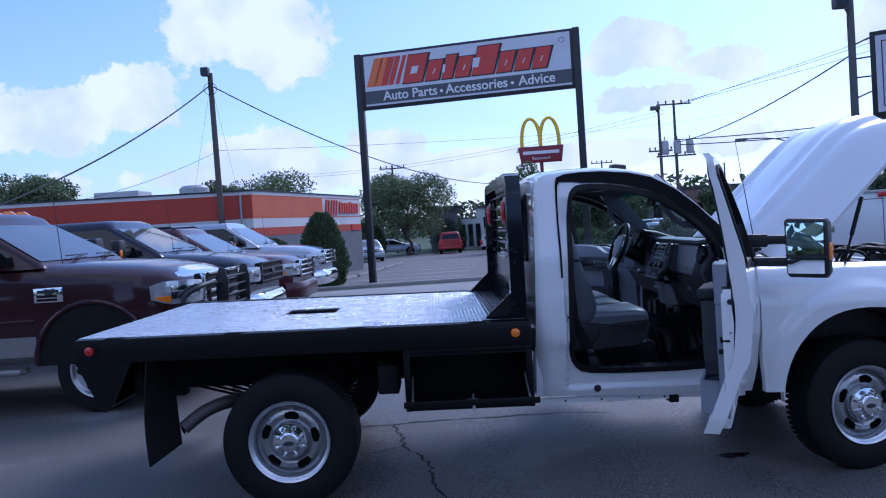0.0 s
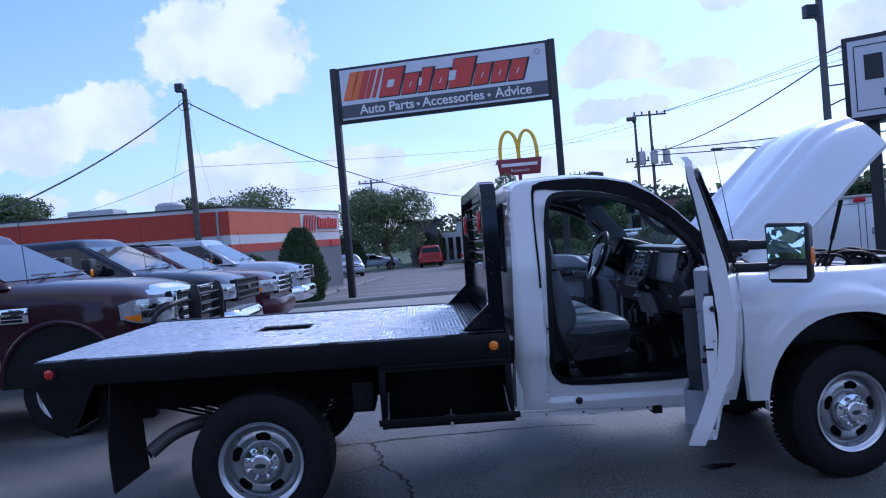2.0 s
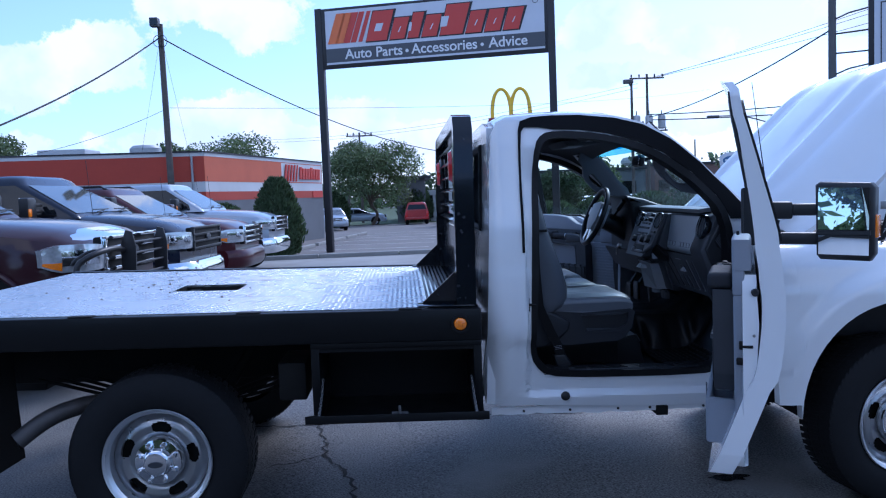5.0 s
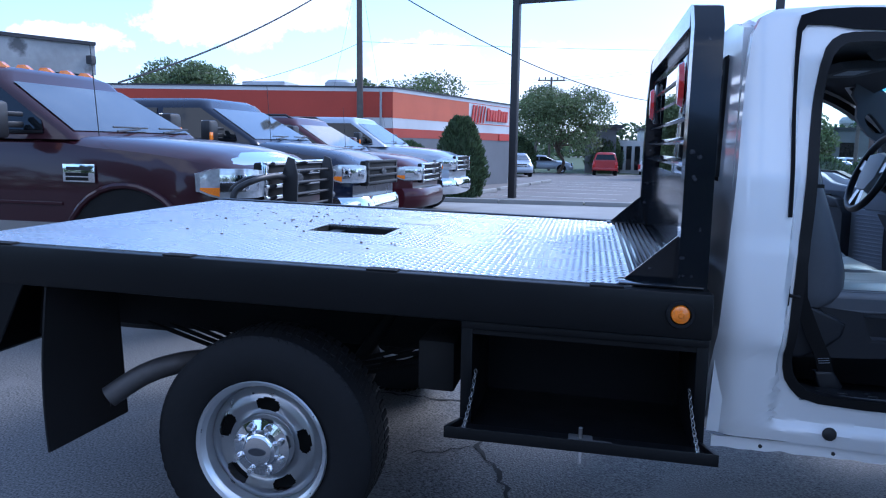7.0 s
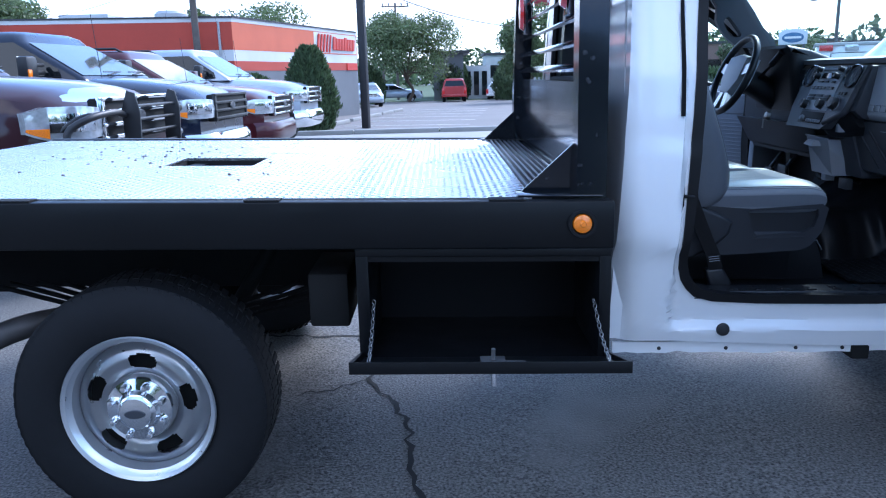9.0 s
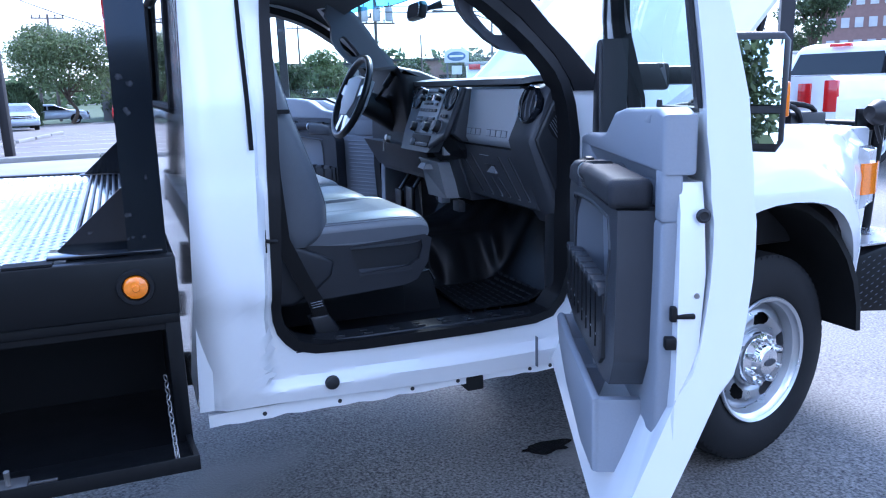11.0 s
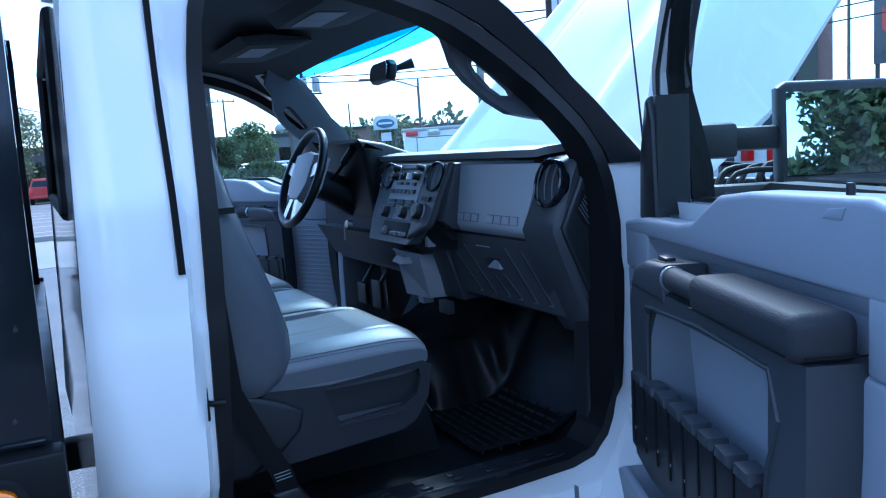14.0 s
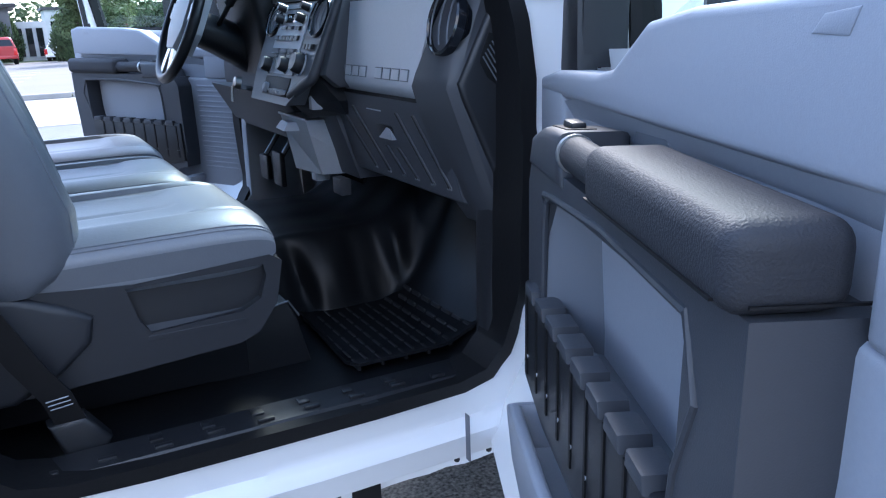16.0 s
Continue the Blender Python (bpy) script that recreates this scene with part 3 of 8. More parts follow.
# windshield, cowl
def shield(u, v):
    y = -1 + 2 * u
    bow = 0.20 * (1 - y * y)
    w = 0.90 - 0.17 * v
    return (2.83 - 0.40 * v + bow * (1 - 0.45 * v), y * w, 1.455 + 0.455 * v + 0.01 * (1 - y * y))


tpart("windshield", grid(bmesh.new(), 18, 8, shield), "glass")
tpart("tint_strip", grid(bmesh.new(), 18, 2, lambda u, v: tuple(a + b for a, b in zip(shield(u, 0.87 + 0.13 * v), (-0.004, 0, -0.003)))), "tint_band")
tpart("tint_strip", grid(bmesh.new(), 18, 2, lambda u, v: tuple(a + b for a, b in zip(shield(u, 0.80 + 0.07 * v), (-0.004, 0, -0.003)))), "tint_fade")
tpart("windshield_seal", joint(tb([shield(i / 18, 0.0) for i in range(19)], 0.016, 8), tb([shield(i / 18, 1.0) for i in range(19)], 0.02, 8)), "seal")
for s in (-1, 1):
    u = 0.0 if s < 0 else 1.0
    tpart("pillar_molding", tb([shield(u, i / 8) for i in range(9)], 0.018, 8), "seal")
    outer = [Vector(shield(u, v)) for v in (0, 0.25, 0.5, 0.75, 1.0)]
    tpart("pillar_skin", loft(bmesh.new(), [[p + Vector((0.01, 0, 0.008)), p + Vector((-0.02, s * 0.045, 0.012)), p + Vector((-0.075, s * 0.040, -0.045)), p + Vector((-0.042, -s * 0.012, -0.030))] for p in outer]), "white_paint")
tpart("cowl_grille", grid(bmesh.new(), 16, 2, lambda u, v: (2.85 + 0.20 * (1 - (2 * u - 1) ** 2) + 0.16 * v, (-0.9 + 1.8 * u), 1.435 - 0.03 * v), 0.02), "plastic_black")
tpart("wiper", joint(tb([(3.06, -0.25, 1.46), (2.98, -0.50, 1.478), (2.90, -0.80, 1.47)], 0.008), tb([(3.07, -0.2, 1.475), (2.93, -0.72, 1.49)], 0.006)), "plastic_black")
tpart("antenna", tb([(3.02, -0.80, 1.40), (2.955, -0.83, 1.78), (2.90, -0.86, 2.10)], [0.004, 0.0025, 0.0015], 6), "plastic_black")
lamp = tpart("roof_lamp", loft(bmesh.new(), [[(2.30 + 0.11 * k, y * (0.05 - 0.01 * k), 2.008 + z * (0.05 - 0.02 * abs(k - 0.4))) for y, z in ((-1, 0), (-0.8, 0.8), (0, 1), (0.8, 0.8), (1, 0))] for k in (0, 0.3, 0.7, 1.0)]), "plastic_black")

# floor, sills, firewall, kick panel
tpart("floor_pan", joint(bx(1.60, 2.98, -0.90, 0.90, 0.585, 0.640), bx(2.93, 2.98, -0.88, 0.88, 0.60, 1.40)), "trim_black")


FLOOR = 0.672


def hump(u, v):
    y = -0.90 + 1.42 * u
    x = 1.92 + 1.00 * v
    t = ease(-0.385, -0.235, y) * (1 - ease(0.22, 0.46, y))
    rise = t * (0.03 + 0.17 * ease(2.10, 2.50, x))
    toe = 0.34 * max(0, (x - 2.70) / 0.24) ** 1.5
    wall_w = 4 * t * (1 - t) * ease(2.25, 2.45, x)
    # heavy vinyl hangs in loose folds over the tunnel
    fold = wall_w * (0.050 * noise.noise(Vector((x * 9.5 + y * 1.5, y * 2.2, 0.4))) + 0.020 * noise.noise(Vector((x * 23 + y * 4, y * 5, 2.1)))) + 0.012 * t * noise.noise(Vector((x * 9, y * 9, 5.0))) + 0.004 * noise.noise(Vector((x * 5, y * 7, 9.0)))
    return (x - 0.3 * fold, y - 0.9 * fold, FLOOR + max(rise, toe * 0.9) + 0.5 * min(rise, toe) + 0.6 * fold)


tpart("rubber_floor", grid(bmesh.new(), 150, 90, hump), "floor_vinyl")
step = tpart("sill_plate", joint(prism(bmesh.new(), [(-0.922, 0.692), (-0.905, 0.714), (-0.842, 0.719), (-0.832, 0.712), (-0.828, 0.66)], "x", 1.85, 2.66, bev=0.005, seg=3), prism(bmesh.new(), [(-0.928, 0.696), (-0.920, 0.708), (-0.908, 0.708), (-0.908, 0.696)], "x", 1.82, 2.66)), "trim_black")
for i in range(9):
    x = 1.86 + i * 0.088
    tpart("tread_rib", bx(x, x + 0.030, -0.898 + 0.004 * (i % 2), -0.886 + 0.004 * (i % 2), 0.712, 0.7205, bev=0.002), "trim_black", step)
    if 1 < i < 8:
        tpart("letter_bar", bx(x - 0.004, x + 0.018, -0.872, -0.850, 0.714, 0.7205, bev=0.001), "trim_black", step)
kick = [(2.64, 0.69), (2.70, 0.76), (2.705, 1.0), (2.72, 1.28), (2.86, 1.28), (2.93, 0.66), (2.64, 0.655)]
# matching kick panels; the near one's shade is put into a darker colour
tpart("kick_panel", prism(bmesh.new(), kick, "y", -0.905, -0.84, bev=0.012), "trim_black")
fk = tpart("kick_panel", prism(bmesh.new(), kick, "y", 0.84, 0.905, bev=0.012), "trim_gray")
def mat_z(x):
    return FLOOR + 0.012 + 0.75 * max(0, x - 2.68) ** 1.3


fmat = tpart("floor_mat", grid(bmesh.new(), 12, 20, lambda u, v: (2.455 + 0.42 * v + 0.02 * u, -0.735 + 0.385 * u, mat_z(2.455 + 0.42 * v) + 0.012 * (max(0, 0.06 - u) + max(0, 0.05 - v)) / 0.06), 0.006), "floor_vinyl")
for i in range(14):
    for j in range(7):
        x, y = 2.478 + 0.0285 * i, -0.722 + 0.052 * j + (0.025 if i % 2 else 0)
        if y < -0.40:
            tpart("mat_rib", prism(bmesh.new(), [(x, mat_z(x) - 0.004), (x + 0.001, mat_z(x) + 0.009), (x + 0.006, mat_z(x + 0.006) + 0.009), (x + 0.008, mat_z(x + 0.008) - 0.004)], "y", y, y + 0.040, bev=0.001, seg=1), "mat_rubber", fmat)

# ---- cab interior ----
# dashboard
dash = tpart("dashboard", joint(prism(bmesh.new(), [(2.967, 1.439), (2.722, 1.466), (2.682, 1.460), (2.660, 1.440), (2.652, 1.214), (2.710, 1.044), (2.962, 1.014)], "y", -0.845, 0.86, bev=0.012)), "trim_dark")
tpart("dash_pad", grid(bmesh.new(), 24, 8, lambda u, v: (2.652 + 0.30 * v + 0.02 * math.sin(math.pi * u), -0.80 + 1.64 * u - 0.06 * v * (1 - u), 1.463 + 0.016 * math.sin(math.pi * min(1, v * 1.6)) - 0.02 * v), 0.020), "dash_top", dash)
tpart("pad_shadow_gap", prism(bmesh.new(), [(2.640, 1.4475), (2.68, 1.4475), (2.68, 1.456), (2.648, 1.456)], "y", -0.80, 0.06), "seal", dash)


def glove_face(u, v):
    # rolled lower lip, flat upper field, slanting ends
    z = 1.250 + 0.198 * v
    x = 2.614 + 0.155 * max(0.0, z - 1.272) + 0.022 * max(0.0, 1 - (z - 1.250) / 0.030) ** 2
    yl, yr = -0.345 - 0.070 * v, -0.768 - 0.060 * v
    return (x, yr + (yl - yr) * u, z)


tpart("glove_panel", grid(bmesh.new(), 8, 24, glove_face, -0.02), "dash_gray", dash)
# raised name on the panel, as plain bars: an outline round a flush field
for i in range(10):
    if i == 5:
        continue
    y = -0.352 - i * 0.0405
    loop = [(2.6125 + 0.155 * (z - 1.272), yy, z) for yy, z in ((y, 1.286), (y - 0.031, 1.286), (y - 0.033, 1.308), (y - 0.002, 1.308))]
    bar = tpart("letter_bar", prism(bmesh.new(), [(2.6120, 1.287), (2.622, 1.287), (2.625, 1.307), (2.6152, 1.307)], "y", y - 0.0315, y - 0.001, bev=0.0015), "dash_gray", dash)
    tpart("bar_edge", tb(loop, 0.0016, 6, closed=True), "trim_mid", bar)


def glove_x(z, d=0.0):
    return 2.627 + 0.289 * (1.248 - z) - d


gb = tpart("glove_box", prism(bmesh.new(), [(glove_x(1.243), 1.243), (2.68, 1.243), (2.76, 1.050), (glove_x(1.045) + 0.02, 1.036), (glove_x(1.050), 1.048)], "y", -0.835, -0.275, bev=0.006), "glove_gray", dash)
tpart("lid_gap", prism(bmesh.new(), [(2.632, 1.2405), (2.66, 1.2405), (2.66, 1.250), (2.632, 1.250)], "y", -0.78, -0.32), "seal", gb)
for y0, z0, y1, z1 in ((-0.325, 1.207, -0.436, 1.066), (-0.410, 1.211, -0.512, 1.066), (-0.539, 1.131, -0.590, 1.069), (-0.598, 1.132, -0.652, 1.069), (-0.642, 1.214, -0.725, 1.070), (-0.721, 1.215, -0.796, 1.072)):
    rib = tpart("glove_rib", tb([(glove_x(z0, 0.0005), y0, z0), (glove_x(z1, 0.0005), y1, z1)], 0.0045, 8), "trim_black", gb)
    tpart("rib_highlight", tb([(glove_x(z0, 0.0015), y0 - 0.007, z0), (glove_x(z1, 0.0015), y1 - 0.007, z1)], 0.0022, 6), "glove_gray", rib)
    tpart("rib_stop", bx(glove_x(z1, 0.004), glove_x(z1), y1 - 0.008, y1 + 0.008, z1 - 0.005, z1 - 0.001, bev=0.001), "trim_mid", rib)
tpart("glove_latch", prism(bmesh.new(), [(glove_x(1.180, 0.002), 1.180), (glove_x(1.180, -0.01), 1.180), (glove_x(1.150, -0.01), 1.150), (glove_x(1.150, 0.002), 1.150)], "y", -0.600, -0.512, bev=0.002), "trim_black", gb)
tpart("latch_pull", loft(bmesh.new(), [[(glove_x(1.176, 0.003), -0.575, 1.176), (glove_x(1.150, 0.012), -0.535, 1.150), (glove_x(1.150, 0.0), -0.535, 1.150)], [(glove_x(1.174, 0.004), -0.595, 1.174), (glove_x(1.150, 0.012), -0.603, 1.150), (glove_x(1.150, 0.0), -0.603, 1.150)]]), "trim_gray", gb)
tpart("glove_line", bx(glove_x(1.212, 0.0015), glove_x(1.212, -0.004), -0.565, -0.490, 1.2105, 1.2130), "bar_light", gb)
pod = [(2.690, 1.462), (2.662, 1.448), (2.642, 1.400), (2.608, 1.304), (2.602, 1.280), (2.622, 1.225), (2.684, 1.058), (2.725, 1.00), (2.93, 0.98), (2.93, 1.45), (2.76, 1.470)]
surround = tpart("dash_end", loft(bmesh.new(), [[(x + d, y - 0.055 * max(0, z - 1.25) / 0.2 * e, z) for x, z in pod] for y, d, e in ((-0.772, 0.012, 1.0), (-0.782, 0.0, 0.95), (-0.850, 0.004, 0.4), (-0.900, 0.014, 0.0), (-0.912, 0.030, 0.0))]), "trim_dark", dash)
end = tpart("end_cap", prism(bmesh.new(), [(2.720, 1.452), (2.690, 1.402), (2.632, 1.289), (2.640, 1.262), (2.708, 1.115), (2.765, 0.99), (2.93, 0.98), (2.93, 1.44)], "y", -0.924, -0.885, bev=0.010, seg=3), "trim_black", dash)
louvre = tpart("side_louvre", prism(bmesh.new(), [(2.694, 1.379), (2.676, 1.340), (2.674, 1.326), (2.689, 1.300), (2.707, 1.287), (2.722, 1.292), (2.740, 1.315), (2.739, 1.328), (2.718, 1.360), (2.706, 1.377)], "y", -0.9255, -0.915, bev=0.001), "seal", end)
for i in range(5):
    f = (i + 0.7) / 5.4
    a, b = Vector((2.703, -0.9265, 1.368)).lerp(Vector((2.676, -0.9265, 1.332)), f), Vector((2.738, -0.9265, 1.318)).lerp(Vector((2.704, -0.9265, 1.290)), f)
    tpart("louvre_blade", tb([a, b], 0.0014, 6), "trim_mid", louvre)
tpart("jamb_filler", bx(2.730, 2.812, -0.930, -0.86, 0.914, 1.374, bev=0.01), "trim_black", dash)


def vent(y, z, x, ry, rz, lean):
    tilt = Matrix.Translation((x, y, z)) @ pose(0, 0, 0, 0, lean, 0) @ Matrix.Diagonal((rz, ry, 1, 1))
    v = tpart("air_vent", lathe(bmesh.new(), [(0.86, -0.030), (0.90, 0.002), (0.97, 0.007), (1.04, 0.004), (1.06, -0.012)], 36, tilt), "black_gloss", dash)
    tpart("vent_disc", lathe(bmesh.new(), [(0.0, -0.016), (0.5, -0.015), (0.90, -0.020)], 28, tilt), "seal", v)
    for k in (-0.62, -0.05, 0.52):
        arc = [(0.86 * math.sin(q), k + 0.22 * math.cos(q * 1.5), 0.004) for q in (-1.0, -0.6, -0.2, 0.2, 0.6, 1.0) if abs(k + 0.22 * math.cos(q * 1.5)) < 0.9 * math.cos(math.asin(0.86 * math.sin(q)))]
        tpart("vent_blade", tube(bmesh.new(), [tilt @ Vector(p) for p in arc], 0.0018, 6), "trim_mid", v)


vent(-0.866, 1.399, 2.636, 0.054, 0.060, -76)


# centre stack, leaning out towards its foot
def on_stack(z, d=0.0):
    return 2.535 + (z - 1.24) * 0.405 - d


def stack_plate(z0, z1, ya0, yb0, ya1, yb1, d, deep=0.03):
    return loft(bmesh.new(), [[(on_stack(z, d), ya, z), (on_stack(z, d), yb, z), (on_stack(z, -deep), yb, z), (on_stack(z, -deep), ya, z)] for z, ya, yb in ((z0, ya0, yb0), (z1, ya1, yb1))])


stack = tpart("radio_console", joint(stack_plate(1.452, 1.285, -0.398, 0.075, -0.372, 0.070, 0.0, 0.09), stack_plate(1.285, 1.205, -0.372, 0.070, -0.255, 0.045, 0.0, 0.12)), "trim_mid", dash, smooth=False)
tpart("stack_frame", joint(tb(smooth_path([(on_stack(1.450, -0.004), -0.404, 1.452), (on_stack(1.36, -0.004), -0.388, 1.36), (on_stack(1.285, -0.004), -0.376, 1.283), (on_stack(1.262, -0.004), -0.34, 1.262), (on_stack(1.232, -0.004), -0.262, 1.230)], 5), 0.013, 10), prism(bmesh.new(), [(2.622, 1.455), (2.566, 1.285), (2.60, 1.255), (2.66, 1.255), (2.67, 1.455)], "y", -0.425, -0.380, bev=0.010)), "trim_dark", stack)
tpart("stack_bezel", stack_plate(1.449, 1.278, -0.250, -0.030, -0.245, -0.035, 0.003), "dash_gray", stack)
for y in (-0.325, 0.020):
    vent(y, 1.414, on_stack(1.414, 0.002), 0.056, 0.047, -68)


def stack_key(name, y0, y1, z0, z1, material, d=0.009):
    return tpart(name, prism(bmesh.new(), [(on_stack(z1, d), z1), (on_stack(z1, 0), z1), (on_stack(z0, 0), z0), (on_stack(z0, d), z0)], "y", min(y0, y1), max(y0, y1), bev=0.0015), material, stack)


stack_key("disc_slot", -0.220, -0.075, 1.436, 1.440, "seal", 0.005)
stack_key("radio_display", -0.205, -0.085, 1.405, 1.427, "dark_glass", 0.006)
for y0, y1, z0, z1 in ((-0.160, -0.125, 1.388, 1.396), (-0.215, -0.190, 1.386, 1.396), (-0.115, -0.075, 1.388, 1.396)):
    stack_key("radio_key", y0, y1, z0, z1, "trim_black")
for i in range(6):
    stack_key("radio_key", -0.222 + 0.030 * i, -0.222 + 0.030 * i + 0.027, 1.361, 1.373, "trim_black")
for i in range(3):
    for z in (1.318, 1.331):
        stack_key("climate_key", -0.228 + 0.062 * i, -0.228 + 0.062 * i + 0.055, z, z + 0.010, "trim_dark")
for i in range(3):
    stack_key("switch_key", -0.338 + 0.020 * i, -0.338 + 0.020 * i + 0.017, 1.342, 1.354, "trim_black")
for y, z, r in ((-0.290, 1.306, 0.025), (-0.190, 1.299, 0.019), (-0.055, 1.296, 0.019), (-0.236, 1.438, 0.010), (-0.222, 1.411, 0.012), (-0.058, 1.438, 0.010), (-0.060, 1.411, 0.012)):
    k = tpart("control_knob", lathe(bmesh.new(), [(0.0, 0.026), (r * 0.85, 0.025), (r, 0.018), (r, 0.0)], 18, Matrix.Translation((on_stack(z, 0.002), y, z)) @ pose(0, 0, 0, 0, -68, 0)), "trim_black", stack)
    tpart("knob_ring", lathe(bmesh.new(), [(r * 1.02, 0.0), (r * 1.14, 0.004), (r * 1.20, 0.0)], 18, Matrix.Translation((on_stack(z, 0.002), y, z)) @ pose(0, 0, 0, 0, -68, 0)), "silver_trim" if r < 0.015 else "trim_gray", k)
cubby = stack_key("stack_cubby", -0.242, -0.045, 1.224, 1.270, "seal", 0.0025)
for i in range(5):
    tpart("toggle_switch", bx(on_stack(1.235, 0.018), on_stack(1.235), -0.235 + 0.020 * i, -0.235 + 0.020 * i + 0.013, 1.230, 1.242, bev=0.002), "trim_gray", cubby)
tpart("socket", lathe(bmesh.new(), [(0.0, 0.012), (0.010, 0.012), (0.014, 0.008), (0.014, 0.0)], 16, Matrix.Translation((on_stack(1.240, 0.002), -0.080, 1.240)) @ pose(0, 0, 0, 0, -68, 0)), "trim_gray", cubby)
bin_ = tpart("stack_bin", loft(bmesh.new(), [[(2.552, -0.250, 1.232), (2.566, -0.372, 1.280), (2.66, -0.372, 1.280), (2.66, -0.250, 1.232)], [(2.560, -0.215, 1.200), (2.612, -0.385, 1.222), (2.68, -0.385, 1.222), (2.68, -0.215, 1.200)], [(2.600, -0.195, 1.165), (2.640, -0.360, 1.186), (2.70, -0.360, 1.186), (2.70, -0.195, 1.165)]]), "trim_black", dash, smooth=False)
tpart("bin_clip", prism(bmesh.new(), [(-0.285, 1.232), (-0.300, 1.236), (-0.305, 1.196), (-0.284, 1.196)], "x", 2.572, 2.600, bev=0.002), "trim_gray", bin_)
box_l = tpart("trailer_brake_box", loft(bmesh.new(), [[(2.570, -0.050, 1.166), (2.590, -0.196, 1.158), (2.76, -0.206, 1.158), (2.76, -0.045, 1.166)], [(2.578, -0.054, 1.130), (2.600, -0.192, 1.120), (2.77, -0.20, 1.12), (2.77, -0.045, 1.13)], [(2.596, -0.068, 1.014), (2.638, -0.160, 1.004), (2.78, -0.19, 1.004), (2.78, -0.06, 1.014)]]), "dash_gray", dash, smooth=False)
tpart("brake_box_lip", tb([(2.569, -0.046, 1.168), (2.589, -0.198, 1.160)], 0.004, 8), "bar_light", box_l)
tpart("brake_lever", loft(bmesh.new(), [[(2.560, -0.085, 1.152), (2.562, -0.135, 1.149), (2.59, -0.135, 1.149), (2.59, -0.085, 1.152)], [(2.545, -0.080, 1.132), (2.547, -0.142, 1.128), (2.59, -0.142, 1.126), (2.59, -0.080, 1.130)]]), "bar_light", box_l, smooth=False)
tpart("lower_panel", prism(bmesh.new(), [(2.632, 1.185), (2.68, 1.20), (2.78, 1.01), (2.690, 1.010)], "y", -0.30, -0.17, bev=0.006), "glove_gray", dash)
tpart("lower_column_trim", prism(bmesh.new(), [(2.585, 1.205), (2.78, 1.20), (2.80, 1.03), (2.660, 1.075)], "y", -0.05, 0.80, bev=0.015), "trim_dark", dash)
tpart("instrument_hood", prism(bmesh.new(), [(2.702, 1.534), (2.597, 1.554), (2.582, 1.539), (2.607, 1.504), (2.637, 1.254), (2.782, 1.234), (2.842, 1.484)], "y", 0.24, 0.70, bev=0.03, seg=3), "trim_black", dash)
tpart("wire_harness", tb(smooth_path([(2.702, 0.10, 1.014), (2.682, 0.02, 0.969), (2.702, -0.08, 0.999), (2.762, -0.16, 0.974)], 5), 0.011, 6), "seal", dash)
tpart("obd_connector", bx(2.642, 2.682, -0.10, -0.06, 0.975, 1.002, bev=0.003), "bar_light", dash)
tpart("wire_plug", bx(2.66, 2.69, -0.235, -0.175, 0.955, 1.000, bev=0.003), "trim_dark", dash)
# steering wheel
AX = Matrix.Translation((2.447, 0.500, 1.418)) @ pose(0, 0, 0, 0, -67, 0)
wheel = tpart("steering_wheel", tb([AX @ Vector((0.192 * math.cos(a), 0.192 * math.sin(a), 0)) for a in [2 * math.pi * i / 48 for i in range(48)]], 0.0165, 12, closed=True), "trim_black")
tpart("airbag_hub", loft(bmesh.new(), [[AX @ Vector((x * s, y * s, h)) for x, y in ((0.095, 0.115), (0.11, 0), (0.095, -0.115), (-0.03, -0.115), (-0.10, -0.055), (-0.10, 0.055), (-0.03, 0.115))] for s, h in ((1.0, -0.05), (1.0, -0.005), (0.9, 0.012), (0.55, 0.018))]), "bar_light", wheel)
for y in (-0.055, -0.018, 0.018, 0.055):
    tpart("hub_slot", loft(bmesh.new(), [[AX @ Vector((x, y + k, 0.0165 - 0.10 * abs(x - 0.03))) for k in (-0.004, 0.004)] + [AX @ Vector((x, y + k, 0.010 - 0.10 * abs(x - 0.03))) for k in (0.004, -0.004)] for x in (-0.02, 0.03, 0.075)]), "trim_black", wheel)
for a0, w in ((-1.35, 0.05), (1.35, 0.05), (3.45, 0.04), (2.83, 0.04)):
    d = Vector((math.cos(a0), math.sin(a0), 0))
    q = Vector((-d.y, d.x, 0)) * w * 0.5
    tpart("spoke", loft(bmesh.new(), [[AX @ (d * r + q * k + Vector((0, 0, h))) for k, h in ((-1, -0.014), (1, -0.014), (1, 0.006), (-1, 0.006))] for r, k in ((0.07, 1.2), (0.13, 1.0), (0.19, 0.8))]), "silver_trim", wheel)
tpart("steering_column", tb([AX @ Vector((0, 0, -0.02)), AX @ Vector((0, 0, -0.12)), AX @ Vector((-0.01, 0, -0.25))], [0.055, 0.062, 0.07], 14), "trim_black", wheel)
tpart("gear_lever", joint(tb([AX @ Vector((0.03, -0.06, -0.10)), AX @ Vector((0.10, -0.17, -0.09))], 0.008, 8), tb([AX @ Vector((0.09, -0.155, -0.09)), AX @ Vector((0.15, -0.205, -0.09))], 0.015, 10)), "trim_black", wheel)
tpart("ignition_key", joint(lathe(bmesh.new(), [(0.0, 0.02), (0.018, 0.018), (0.022, 0.0)], 16, Matrix.Translation((2.575, 0.355, 1.225)) @ pose(0, 0, 0, 0, -75, 0)), tb([(2.55, 0.355, 1.222), (2.545, 0.352, 1.17)], 0.004, 6)), "bare_steel", wheel)
